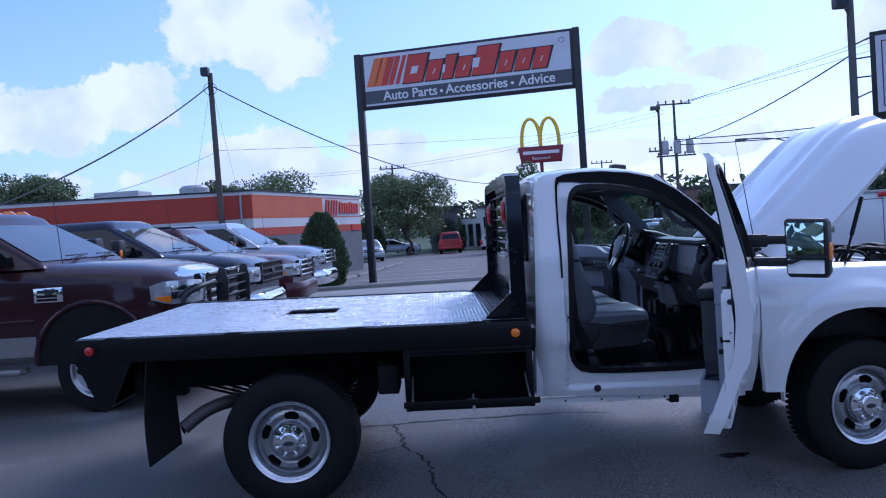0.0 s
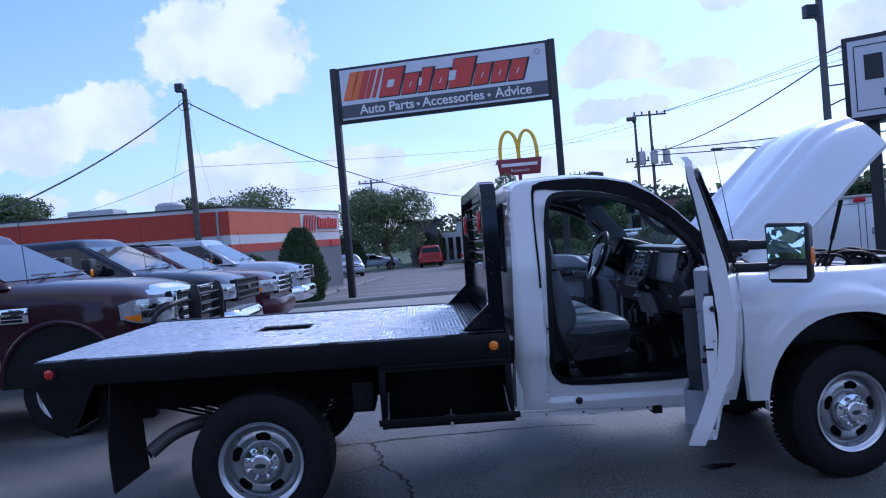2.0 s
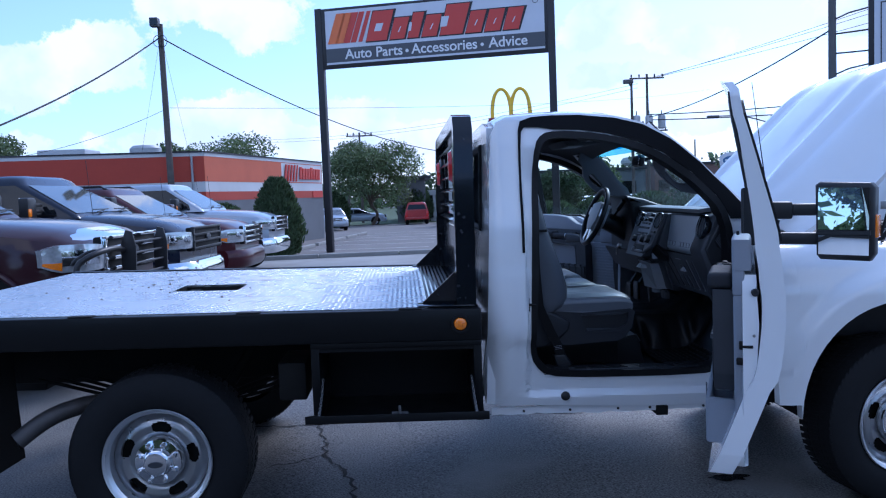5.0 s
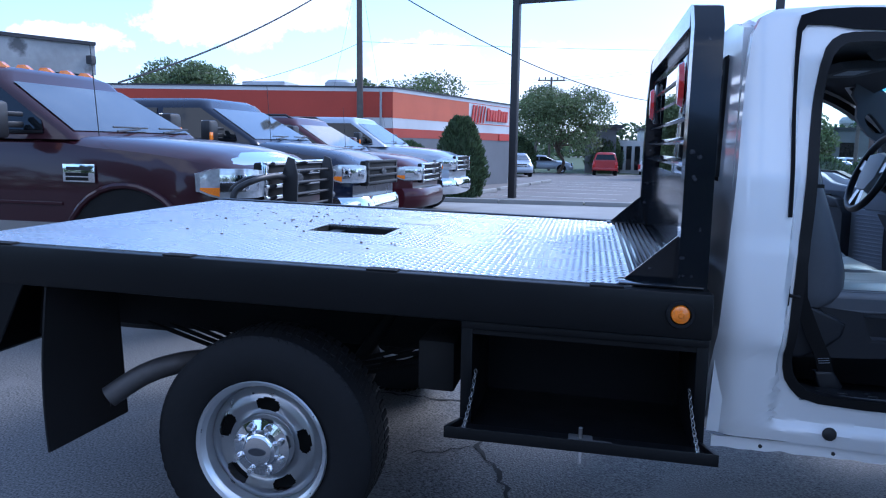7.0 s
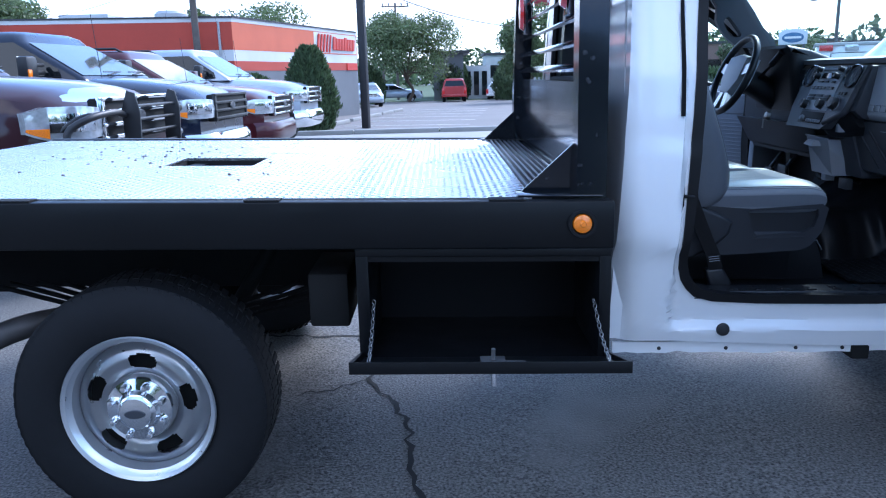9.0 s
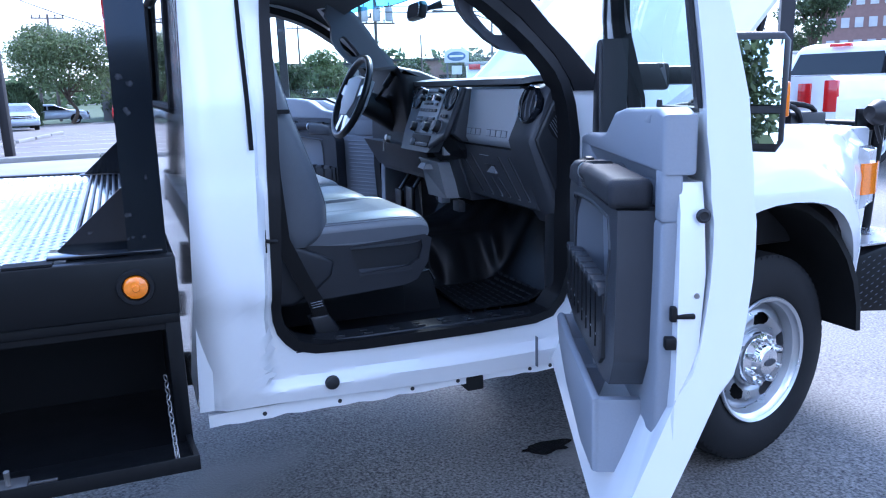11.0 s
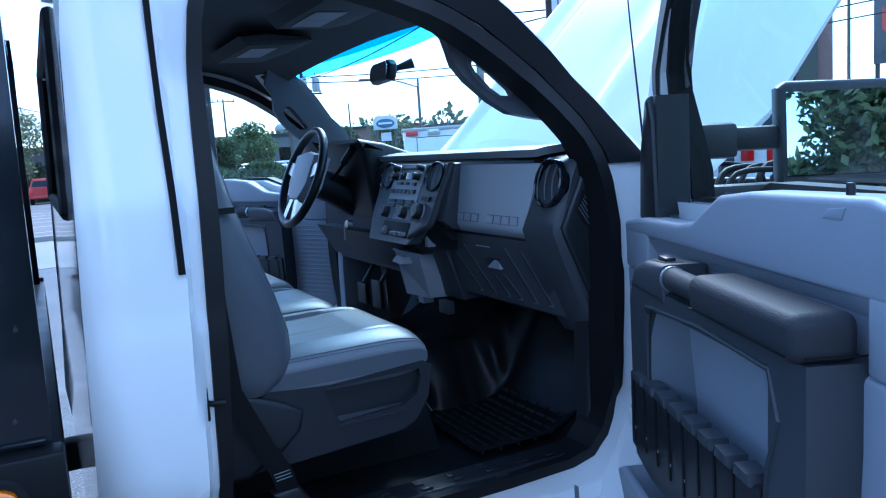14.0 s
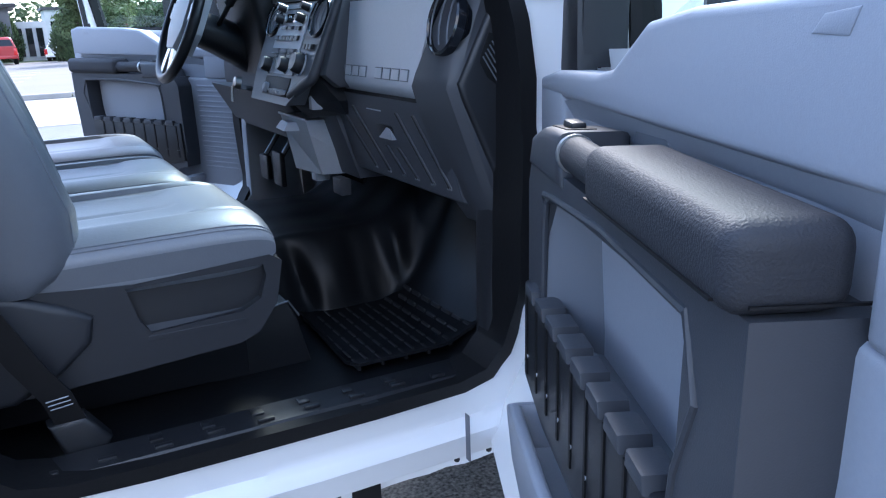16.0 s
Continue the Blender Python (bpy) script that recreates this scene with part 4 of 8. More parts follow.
for y, h in ((0.42, 0.12), (0.58, 0.09)):
    tpart("pedal", joint(bx(2.70, 2.72, y, y + 0.09, 0.86, 0.86 + h, bev=0.006), tb([(2.715, y + 0.045, 0.95), (2.86, y + 0.045, 1.15)], 0.009, 6)), "trim_black")


# seats
def seat(name, y0, y1, x_front, z_top, label, head=True, wide=0.0):
    ym, w = (y0 + y1) / 2, (y1 - y0) / 2
    xr = 1.80

    def top(x, q):
        # dished insert between two bolsters, rising to the front edge
        k = (x - xr) / (x_front - xr)
        dish = 0.022 * max(0.0, 1 - (q / 0.62) ** 4) * math.exp(-((k - 0.40) / 0.42) ** 2)
        groove = 0.009 * sum(math.exp(-((q - c) / 0.030) ** 2) for c in (-0.56, 0.56)) * (1 - ease(0.90, 1.0, k))
        cross = 0.008 * math.exp(-((k - 0.69) / 0.018) ** 2) * (1 - ease(0.45, 0.58, abs(q)))
        pleat = 0.004 * math.exp(-(q / 0.025) ** 2) * (1 - ease(0.62, 0.68, k))
        return 0.012 * (k - 0.6) - dish - groove - cross - pleat

    def cushion(u, v):
        a = 2 * math.pi * u
        q = math.sin(math.pi * (v - 0.5)) ** 1 if 0 < v < 1 else (2 * v - 1)
        edge = max(0.0, 1 - abs(q) ** 5)
        cx, cz = (xr + x_front) / 2, z_top - 0.066
        hx, hz = (x_front - xr) / 2, 0.066
        c, s_ = math.cos(a), math.sin(a)
        sx, sz = math.copysign(abs(c) ** 0.34, c), math.copysign(abs(s_) ** 0.62, s_)
        k = 0.30 + 0.70 * edge ** 0.5
        x, z = cx + hx * sx * (0.96 + 0.04 * edge), cz + hz * sz * k
        if sz > 0:
            z += top(x, q) * sz
        return (x, ym + w * q, z)

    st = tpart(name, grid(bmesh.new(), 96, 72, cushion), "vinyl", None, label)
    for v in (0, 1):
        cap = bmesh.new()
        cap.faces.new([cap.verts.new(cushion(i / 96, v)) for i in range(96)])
        tpart("cushion_side", cap, "vinyl_shaded", st)
    # double stitching along the near and far edges
    for q, lift in ((-0.955, 0.0), (-0.925, 0.0), (0.94, 0.0)):
        v = math.asin(q) / math.pi + 0.5
        pts = []
        for i in range(19):
            p = cushion((0.03 + 0.40 * i / 18) , v)
            pts.append((p[0], p[1], p[2] + 0.0006))
        tpart("seam", tb(pts, 0.0013, 6), "trim_mid", st)
    FRONT = [(0.96, 1.965), (1.02, 1.992), (1.10, 1.995), (1.20, 1.968), (1.39, 1.902), (1.55, 1.862), (1.70, 1.835)]
    BACK = [(0.96, 1.775), (1.10, 1.765), (1.39, 1.720), (1.70, 1.680)]
    zt = 1.665 if head else 1.50
    yb0, yb1 = y0 - wide, y1
    yc, wb = (yb0 + yb1) / 2, (yb1 - yb0) / 2

    def back(u, v):
        a = 2 * math.pi * u
        h = z_top - 0.085 + (zt - z_top + 0.085) * v
        f, b = lerp_table(h, FRONT), lerp_table(h, BACK)
        c, s_ = math.cos(a), math.sin(a)
        end = min(1.0, 0.35 + 0.65 * math.sqrt(max(0.0, 1 - (max(0.0, v - 0.93) / 0.07) ** 2)), 0.55 + 0.45 * math.sqrt(max(0.0, 1 - (max(0.0, 0.10 - v) / 0.10) ** 2)))
        q = math.copysign(abs(s_) ** 0.42, s_)
        hollow = 0.030 * max(0.0, 1 - (q / 0.62) ** 4) if c > 0 else 0.0
        return ((f + b) / 2 + (f - b) / 2 * math.copysign(abs(c) ** 0.75, c) * end - hollow, yc + wb * (1 - 0.12 * v ** 3) * q * (0.90 + 0.10 * end), h)

    br = tpart("backrest", loft(bmesh.new(), [[back(i / 56, j / 34) for i in range(56)] for j in range(35)]), "vinyl_shaded", st)
    for u in (0.105, 0.895):
        tpart("seam", tb([back(u, 0.06 + 0.85 * i / 20) for i in range(21)], 0.0018, 6), "trim_mid", br)
    if head:
        def hr(u, v):
            a = 2 * math.pi * u
            c, s_ = math.cos(a), math.sin(a)
            e = math.sqrt(max(0.0, 1 - abs(2 * v - 1) ** 4)) * 0.5 + 0.5
            h = 1.645 + 0.165 * v
            return (1.800 - 0.04 * v + 0.060 * math.copysign(abs(c) ** 0.7, c) * e, ym + 0.14 * math.copysign(abs(s_) ** 0.5, s_) * (0.85 + 0.15 * e), h)
        tpart("headrest", loft(bmesh.new(), [[hr(i / 28, j / 10) for i in range(28)] for j in range(11)]), "vinyl_shaded", st)
    return st


near = seat("passenger_seat", -0.785, -0.285, 2.318, 1.066, "gray vinyl bucket seat with stitched cushion", wide=0.025)
mid = seat("centre_seat", -0.265, 0.165, 2.29, 1.062, "gray vinyl centre jump seat", head=False)
far = seat("driver_seat", 0.19, 0.70, 2.30, 1.066, "gray vinyl driver bucket seat", wide=0.02)
tpart("airbag_tag", bx(1.830, 1.875, -0.818, -0.800, 1.385, 1.397), "seal", near)
BASE = [(1.78, 0.80), (1.78, 0.99), (1.90, 0.985), (2.05, 0.974), (2.295, 0.990), (2.318, 0.975), (2.302, 0.895), (2.264, 0.842), (2.225, 0.826), (2.045, 0.813), (1.90, 0.806)]
for st, y0, y1 in ((near, -0.752, -0.30), (far, 0.21, 0.70), (mid, -0.25, 0.15)):
    tpart("seat_base", prism(bmesh.new(), BASE, "y", y0 - 0.012, y1, bev=0.012, seg=3), "trim_seat", st)
    tpart("seat_riser", joint(bx(1.70, 2.28, y0 + 0.150, y1 - 0.03, FLOOR, 0.83, bev=0.01), prism(bmesh.new(), [(2.20, FLOOR - 0.01), (2.42, FLOOR - 0.01), (2.395, 0.775), (2.375, 0.820), (2.325, 0.812), (2.20, 0.83)], "y", y0 + 0.155, y1 - 0.035, bev=0.006)), "trim_black", st)
tpart("riser_lip", tb([(2.325, -0.602, 0.8145), (2.376, -0.600, 0.8225), (2.398, -0.598, 0.785)], 0.0025, 6), "trim_mid", near)
POCKET = [(2.040, 0.966), (2.280, 0.972), (2.284, 0.950), (2.270, 0.908), (2.232, 0.888), (2.072, 0.880), (2.056, 0.905)]
tpart("side_cover", ring_panel(bmesh.new(), scaled(BASE, (2.08, 0.90), -0.002), POCKET, (2.16, 0.925), lambda x, z: -0.786, 0.022, rows=3, n=96), "trim_seat", near)
tpart("pocket_floor", prism(bmesh.new(), POCKET, "y", -0.7685, -0.755), "trim_black", near)
tpart("pocket_shelf", prism(bmesh.new(), [(-0.7872, 0.866), (-0.7872, 0.874), (-0.766, 0.892), (-0.766, 0.866)], "x", 2.064, 2.244, bev=0.003), "trim_seat", near)
tpart("recline_cover", prism(bmesh.new(), [(1.79, 1.00), (1.875, 0.985), (1.945, 0.955), (1.985, 0.930), (1.975, 0.885), (1.93, 0.845), (1.85, 0.80), (1.79, 0.80)], "y", -0.800, -0.765, bev=0.014, seg=3), "trim_seat", near)
belt = tpart("seat_belt", loft(bmesh.new(), [[(x, y, z), (x + 0.046, y - 0.004, z + 0.006), (x + 0.046, y + 0.001, z + 0.006), (x, y + 0.004, z)] for x, y, z in ((1.775, -0.862, 1.62), (1.780, -0.865, 1.20), (1.792, -0.862, 1.02), (1.848, -0.850, 0.89), (1.884, -0.840, 0.82), (1.905, -0.828, 0.745))]), "seal")
tpart("belt_anchor", prism(bmesh.new(), [(1.885, 0.770), (1.945, 0.777), (1.980, 0.725), (1.965, 0.695), (1.91, 0.69)], "y", -0.838, -0.795, bev=0.012, seg=3), "trim_black", belt)
for z in (0.800, 0.808, 0.816):
    f = (0.82 - z) / 0.075
    x, y = 1.884 + 0.021 * f, -0.840 + 0.012 * f
    tpart("belt_stitch", tb([(x + 0.006, y - 0.0030, z + 0.001), (x + 0.040, y - 0.0060, z + 0.006)], 0.0011, 6), "trim_gray", belt)
tpart("buckle_post", joint(tb([(1.93, -0.275, 0.95), (1.90, -0.275, 1.06)], 0.012, 8), bx(1.885, 1.915, -0.29, -0.26, 1.05, 1.12, bev=0.005)), "trim_black")
# matching pillar trims, the near one coloured darker for its shaded face
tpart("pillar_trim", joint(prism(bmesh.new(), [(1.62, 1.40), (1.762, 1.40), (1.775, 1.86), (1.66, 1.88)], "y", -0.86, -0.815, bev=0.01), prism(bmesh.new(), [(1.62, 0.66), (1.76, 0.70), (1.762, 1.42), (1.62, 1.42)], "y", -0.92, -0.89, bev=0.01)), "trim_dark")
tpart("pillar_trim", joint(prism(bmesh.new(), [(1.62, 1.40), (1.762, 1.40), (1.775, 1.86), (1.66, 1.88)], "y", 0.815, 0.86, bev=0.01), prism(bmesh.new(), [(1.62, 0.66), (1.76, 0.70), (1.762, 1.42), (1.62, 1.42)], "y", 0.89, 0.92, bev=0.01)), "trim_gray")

# inner windscreen pillars with grab handles, visors, rear-view mirror, dome trays
for s in (-1, 1):
    arc = [(2.80, 1.47, 0.895), (2.70, 1.575, 0.862), (2.60, 1.675, 0.825), (2.50, 1.765, 0.79), (2.40, 1.84, 0.755)]
    tpart("pillar_cover", loft(bmesh.new(), [[(x + 0.02, s * y, z + 0.015), (x - 0.004, s * (y + 0.02), z - 0.004), (x - 0.010, s * (y - 0.02), z - 0.010), (x + 0.035, s * (y - 0.055), z + 0.01)] for x, z, y in arc]), "trim_dark")
    plate = [(2.40, 1.800), (2.428, 1.781), (2.434, 1.737), (2.438, 1.694), (2.463, 1.654), (2.512, 1.604), (2.558, 1.573), (2.623, 1.560), (2.690, 1.550), (2.745, 1.525), (2.800, 1.530), (2.760, 1.605), (2.690, 1.662), (2.630, 1.736), (2.565, 1.806), (2.480, 1.862), (2.41, 1.86)]
    slot = [(2.484, 1.706), (2.496, 1.712), (2.510, 1.706), (2.536, 1.680), (2.580, 1.634), (2.585, 1.620), (2.572, 1.611), (2.540, 1.612), (2.515, 1.632), (2.485, 1.672), (2.478, 1.690)]
    side = lambda x, z: s * (0.87 - 0.378 * (z - 0.023 * (x - 1.5) - 1.45))
    handle = tpart("grab_handle", ring_panel(bmesh.new(), plate, slot, (2.528, 1.664), side, 0.030, rows=4, n=72), "trim_mid")
    tpart("handle_rim", tb([(x, side(x, z), z) for x, z in slot], 0.006, 8, closed=True), "trim_mid", handle)
    post = [Vector(shield(0.0 if s < 0 else 1.0, v)) for v in (0, 0.25, 0.5, 0.75, 1.0)]
    tpart("pillar_liner", loft(bmesh.new(), [[p + Vector((-0.045, -s * 0.022, -0.034)), p + Vector((0.004, -s * 0.012, 0.000)), p + Vector((0.008, -s * 0.002, 0.004)), p + Vector((-0.043, -s * 0.013, -0.031))] for p in post]), "trim_dark")
    vz = 0.028
    visor = tpart("sun_visor", prism(bmesh.new(), [(2.17, 1.872 + vz), (2.20, 1.842 + vz), (2.36, 1.848 + vz), (2.425, 1.862 + vz), (2.42, 1.876 + vz), (2.26, 1.885 + vz)], "y", s * 0.64, s * 0.16, bev=0.010, seg=3), "headliner")
    tpart("visor_label", joint(prism(bmesh.new(), [(2.225, 1.8415 + vz), (2.315, 1.845 + vz), (2.315, 1.843 + vz), (2.225, 1.8395 + vz)], "y", s * 0.33, s * 0.22), prism(bmesh.new(), [(2.225, 1.8415 + vz), (2.315, 1.845 + vz), (2.315, 1.843 + vz), (2.225, 1.8395 + vz)], "y", s * 0.45, s * 0.335)), "trim_gray", visor)
MR = Matrix.Translation((2.57, -0.055, 1.760)) @ Matrix.Rotation(radians(-4), 4, "Z") @ Matrix.Rotation(radians(8), 4, "Y")
outline = [(-0.088, -0.012), (-0.075, -0.032), (0.075, -0.034), (0.092, -0.012), (0.088, 0.022), (0.06, 0.034), (-0.07, 0.034), (-0.088, 0.018)]
case = prism(bmesh.new(), outline, "x", -0.006, 0.028, bev=0.010, seg=3)
case.transform(MR)
mir = tpart("rearview_mirror", case, "plastic_black")
face = prism(bmesh.new(), [(y * 0.90, z * 0.84) for y, z in outline], "x", -0.0085, 0.0)
face.transform(MR)
tpart("mirror_glass", face, "mirror", mir)
tpart("mirror_stalk", tb([MR @ Vector((0.02, 0, 0.0)), MR @ Vector((0.055, -0.02, 0.02)), MR @ Vector((0.10, -0.035, 0.04))], [0.012, 0.010, 0.018], 10), "plastic_black", mir)

# ---- doors: built shut, then swung about their hinges ----
DOOR_OUT = [(1.745, 0.62), (1.742, 0.90), (1.745, 1.25), (1.752, 1.60), (1.765, 1.91), (1.795, 1.955), (1.88, 1.972), (2.03, 1.972), (2.20, 1.952), (2.36, 1.898), (2.50, 1.79), (2.66, 1.63), (2.78, 1.495),
            (2.865, 1.395), (2.87, 1.2), (2.87, 0.62), (2.84, 0.545), (2.30, 0.530), (1.83, 0.520), (1.765, 0.545)]
WINDOW = [(1.792, 1.400), (1.797, 1.60), (1.815, 1.84), (1.880, 1.892), (2.03, 1.900), (2.16, 1.890), (2.30, 1.852), (2.42, 1.788), (2.52, 1.706), (2.595, 1.630), (2.615, 1.590), (2.620, 1.352), (2.36, 1.360), (2.26, 1.392)]
DC = (2.20, 1.62)

def door(s, name, label):
    hinge = Vector((2.86, s * 0.99, 0))
    swing = Matrix.Translation((2.843, s * 0.943, 0)) @ Matrix.Rotation(radians(65.5 if s < 0 else -59.5), 4, "Z") @ Matrix.Translation(-hinge)

    def dpart(n, bm, material, parent=None, lab="", smooth=True):
        bm.transform(swing)
        return part(n, bm, material, parent or truck, lab, smooth, raked=True)

    def Y(v):
        return s * v

    def depth(z):
        return lerp_table(z, [(1.42, 0.078), (1.60, 0.055), (1.78, 0.036), (2.0, 0.030)])

    def ym(x, z):
        return s * (lerp_table(z, SIDE) + 0.062 * max(0.0, math.sin(math.pi * (z - 0.54) / 1.3)) * (z < 1.84) + 0.11 * max(0.0, z - 1.36))

    d = dpart(name, ring_panel(bmesh.new(), DOOR_OUT, WINDOW, DC, ym, depth, rows=6, n=110), "white_paint", None, label)
    rings = []
    for z in (0.575, 0.60, 0.72, 0.85, 0.95, 1.10, 1.22, 1.275):
        y = lerp_table(z, SIDE) - 0.006
        e = 0.018 if z in (0.575, 1.275) else 0.0
        k = 0.02 * math.sin(math.pi * (z - 0.575) / 0.85)
        rings.append([(1.752 + e, Y(y - 0.02), z), (2.862 - e, Y(y - 0.02), z), (2.866 - e, Y(0.958), z), (2.84 - e, Y(0.953 + e), z), (1.775 + e - k * 0.3, Y(0.953 + e), z), (1.756 + e - k, Y(0.958), z)])
    dpart("inner_shell", loft(bmesh.new(), rings), "white_paint", d)
    dpart("window_channel", strip(bmesh.new(), scaled(WINDOW, DC, 0.012), scaled(WINDOW, DC, -0.014), DC, Y(0.010), Y(-0.040), ymap=ym), "seal", d)
    dpart("window_glass", grid(bmesh.new(), 10, 8, lambda u, v: (1.790 + u * lerp_table(1.345 + 0.555 * v, [(1.34, 0.835), (1.60, 0.83), (1.70, 0.745), (1.79, 0.64), (1.85, 0.52), (1.90, 0.38)]), ym(0, 1.345 + 0.555 * v) - s * 0.022, 1.345 + 0.555 * v)), "glass", d)
    dpart("frame_cover", loft(bmesh.new(), [[(x, ym(x, z) - s * (depth(z) + 0.001), z), (x + ox, ym(x, z) - s * (depth(z) + 0.001), z + oz), (x + ox, ym(x, z) - s * (depth(z) + 0.010), z + oz), (x, ym(x, z) - s * (depth(z) + 0.010), z)]
              for x, z, ox, oz in ((1.790, 1.41, -0.022, 0.0), (1.795, 1.60, -0.022, 0.0), (1.812, 1.84, -0.022, 0.02), (1.878, 1.896, -0.02, 0.035), (2.03, 1.904, 0.0, 0.035), (2.16, 1.894, 0.01, 0.030), (2.30, 1.856, 0.015, 0.025), (2.42, 1.792, 0.02, 0.02), (2.52, 1.710, 0.02, 0.018), (2.598, 1.634, 0.02, 0.015), (2.618, 1.59, 0.02, 0.01), (2.622, 1.50, 0.02, 0.0))]), "trim_black", d)
    # sail in the front corner of the window
    dpart("sail_trim", prism(bmesh.new(), [(2.602, 1.31), (2.612, 1.53), (2.632, 1.585), (2.652, 1.578), (2.695, 1.46), (2.712, 1.31)], "y", Y(0.952), Y(0.990), bev=0.010), "trim_black", d)
    dpart("post_cover", prism(bmesh.new(), [(2.604, 1.325), (2.626, 1.325), (2.620, 1.585), (2.598, 1.585)], "y", Y(0.962), Y(1.035), bev=0.003), "trim_black", d)
    # inner trim: upper panel with its raised sill, lower panel under the seam
    sill = [(1.752, 1.400), (1.80, 1.412), (2.10, 1.404), (2.215, 1.392), (2.275, 1.364), (2.33, 1.338), (2.40, 1.328), (2.63, 1.320), (2.735, 1.305), (2.735, 1.278), (1.752, 1.290)]
    up = dpart("trim_panel", prism(bmesh.new(), sill, "y", Y(0.990), Y(0.924), bev=0.012, seg=4), "trim_gray", d)
    dpart("lower_panel", prism(bmesh.new(), [(1.753, 1.200), (2.735, 1.200), (2.735, 0.80), (2.62, 0.70), (2.30, 0.635), (2.05, 0.600), (1.90, 0.590), (1.80, 0.66), (1.762, 0.90)], "y", Y(0.965), Y(0.927), bev=0.012, seg=3), "trim_gray", d)
    # slanting channel behind the armrest, closed at both ends
    for x0, x1 in ((1.755, 1.806), (2.580, 2.735)):
        dpart("panel_end", bx(x0, x1, Y(0.966), Y(0.925), 1.198, 1.300, bev=0.008, seg=3), "trim_gray", up)
    dpart("arm_channel", loft(bmesh.new(), [[(x, Y(0.9285), zt - 0.010), (x, Y(0.947), zt - 0.040), (x, Y(0.947), 1.20), (x, Y(0.985), 1.20), (x, Y(0.985), zt - 0.010)] for x, zt in ((1.800, 1.302), (1.905, 1.305), (2.139, 1.302), (2.262, 1.298), (2.52, 1.294), (2.590, 1.285))]), "trim_gray", up, smooth=False)
    dpart("lock_pin", lathe(bmesh.new(), [(0.0, 0.030), (0.005, 0.029), (0.006, 0.020), (0.004, 0.0)], 10, Matrix.Translation((1.868, Y(0.945), 1.396))), "plastic_black", d)
    dpart("pin_hollow", prism(bmesh.new(), [(1.842, 1.398), (1.881, 1.394), (1.895, 1.381), (1.852, 1.380)], "y", Y(0.950), Y(0.9228), bev=0.002), "trim_gray", up)
    # armrest pad, pull handle and switch plate on a dark carrier
    arm = dpart("armrest", bx(1.812, 2.136, Y(0.927), Y(0.838), 1.2135, 1.2765, bev=0.019, seg=5), "arm_pad", d, "dark padded armrest")
    dpart("pad_seam", joint(bx(1.830, 2.128, Y(0.8405), Y(0.8375), 1.2225, 1.2245), bx(1.811, 1.8135, Y(0.94), Y(0.855), 1.2225, 1.2245)), "seal", arm)
    dpart("pull_handle", tb([(2.12, Y(0.868), 1.243), (2.20, Y(0.866), 1.244), (2.287, Y(0.870), 1.243)], 0.0215, 16), "arm_pad", arm)
    dpart("handle_ring", tb([(2.272, Y(0.869), 1.243), (2.280, Y(0.869), 1.243)], 0.0238, 18), "silver_trim", arm)
    dpart("switch_plate", prism(bmesh.new(), [(2.282, 1.198), (2.282, 1.268), (2.385, 1.262), (2.440, 1.246), (2.470, 1.198)], "y", Y(0.940), Y(0.848), bev=0.014, seg=3), "trim_dark", arm)
    dpart("switch_well", prism(bmesh.new(), [(2.315, 1.2672), (2.395, 1.2628), (2.395, 1.2605), (2.315, 1.2650)], "y", Y(0.905), Y(0.868)), "seal", arm)
    dpart("window_switch", bx(2.330, 2.372, Y(0.897), Y(0.876), 1.262, 1.2735, bev=0.004), "trim_black", arm)
    dpart("handle_well", prism(bmesh.new(), [(2.179, 1.296), (2.268, 1.292), (2.290, 1.252), (2.175, 1.255)], "y", Y(0.955), Y(0.9405), bev=0.004), "trim_mid", up)
    # dark frame with the open bin
    fr_out = [(1.812, 1.214), (2.30, 1.214), (2.470, 1.205), (2.492, 1.17), (2.495, 0.90), (2.488, 0.835), (2.40, 0.815), (1.95, 0.815), (1.875, 0.83), (1.828, 0.90), (1.813, 1.10)]
    fr_in = [(1.905, 1.186), (2.345, 1.176), (2.378, 1.160), (2.388, 1.10), (2.390, 0.97), (2.372, 0.945), (1.99, 0.94), (1.932, 0.96), (1.910, 1.05)]
    dpart("bin_frame", strip(bmesh.new(), fr_out, fr_in, (2.15, 1.05), Y(0.945), Y(0.856)), "trim_dark", d)
    dpart("frame_lip", tb([(x, Y(0.857), z) for x, z in rounded(fr_in, 2)], 0.005, 8, closed=True), "trim_dark", d)
    dpart("bin_back", prism(bmesh.new(), [(1.88, 1.20), (2.36, 1.20), (2.40, 1.17), (2.40, 0.85), (1.88, 0.85)], "y", Y(0.932), Y(0.922)), "trim_gray", d)
    dpart("bin_cheek", loft(bmesh.new(), [[(2.388, Y(0.925), z), (2.388, Y(0.860), z), (2.345 - 0.03 * k, Y(0.922), z)] for z, k in ((1.17, 0), (1.10, 0.3), (1.0, 1.0), (0.86, 1.2))]), "trim_mid", d)
    dpart("bin_floor", prism(bmesh.new(), [(1.92, 0.985), (2.03, 0.985), (2.06, 0.965), (2.38, 0.965), (2.38, 0.94), (1.92, 0.94)], "y", Y(0.925), Y(0.862)), "trim_mid", d)
    net = dpart("bin_front", prism(bmesh.new(), [(1.925, 1.012), (2.482, 1.018), (2.488, 0.860), (2.40, 0.842), (1.97, 0.842), (1.925, 0.87)], "y", Y(0.872), Y(0.847), bev=0.005), "trim_black", d)
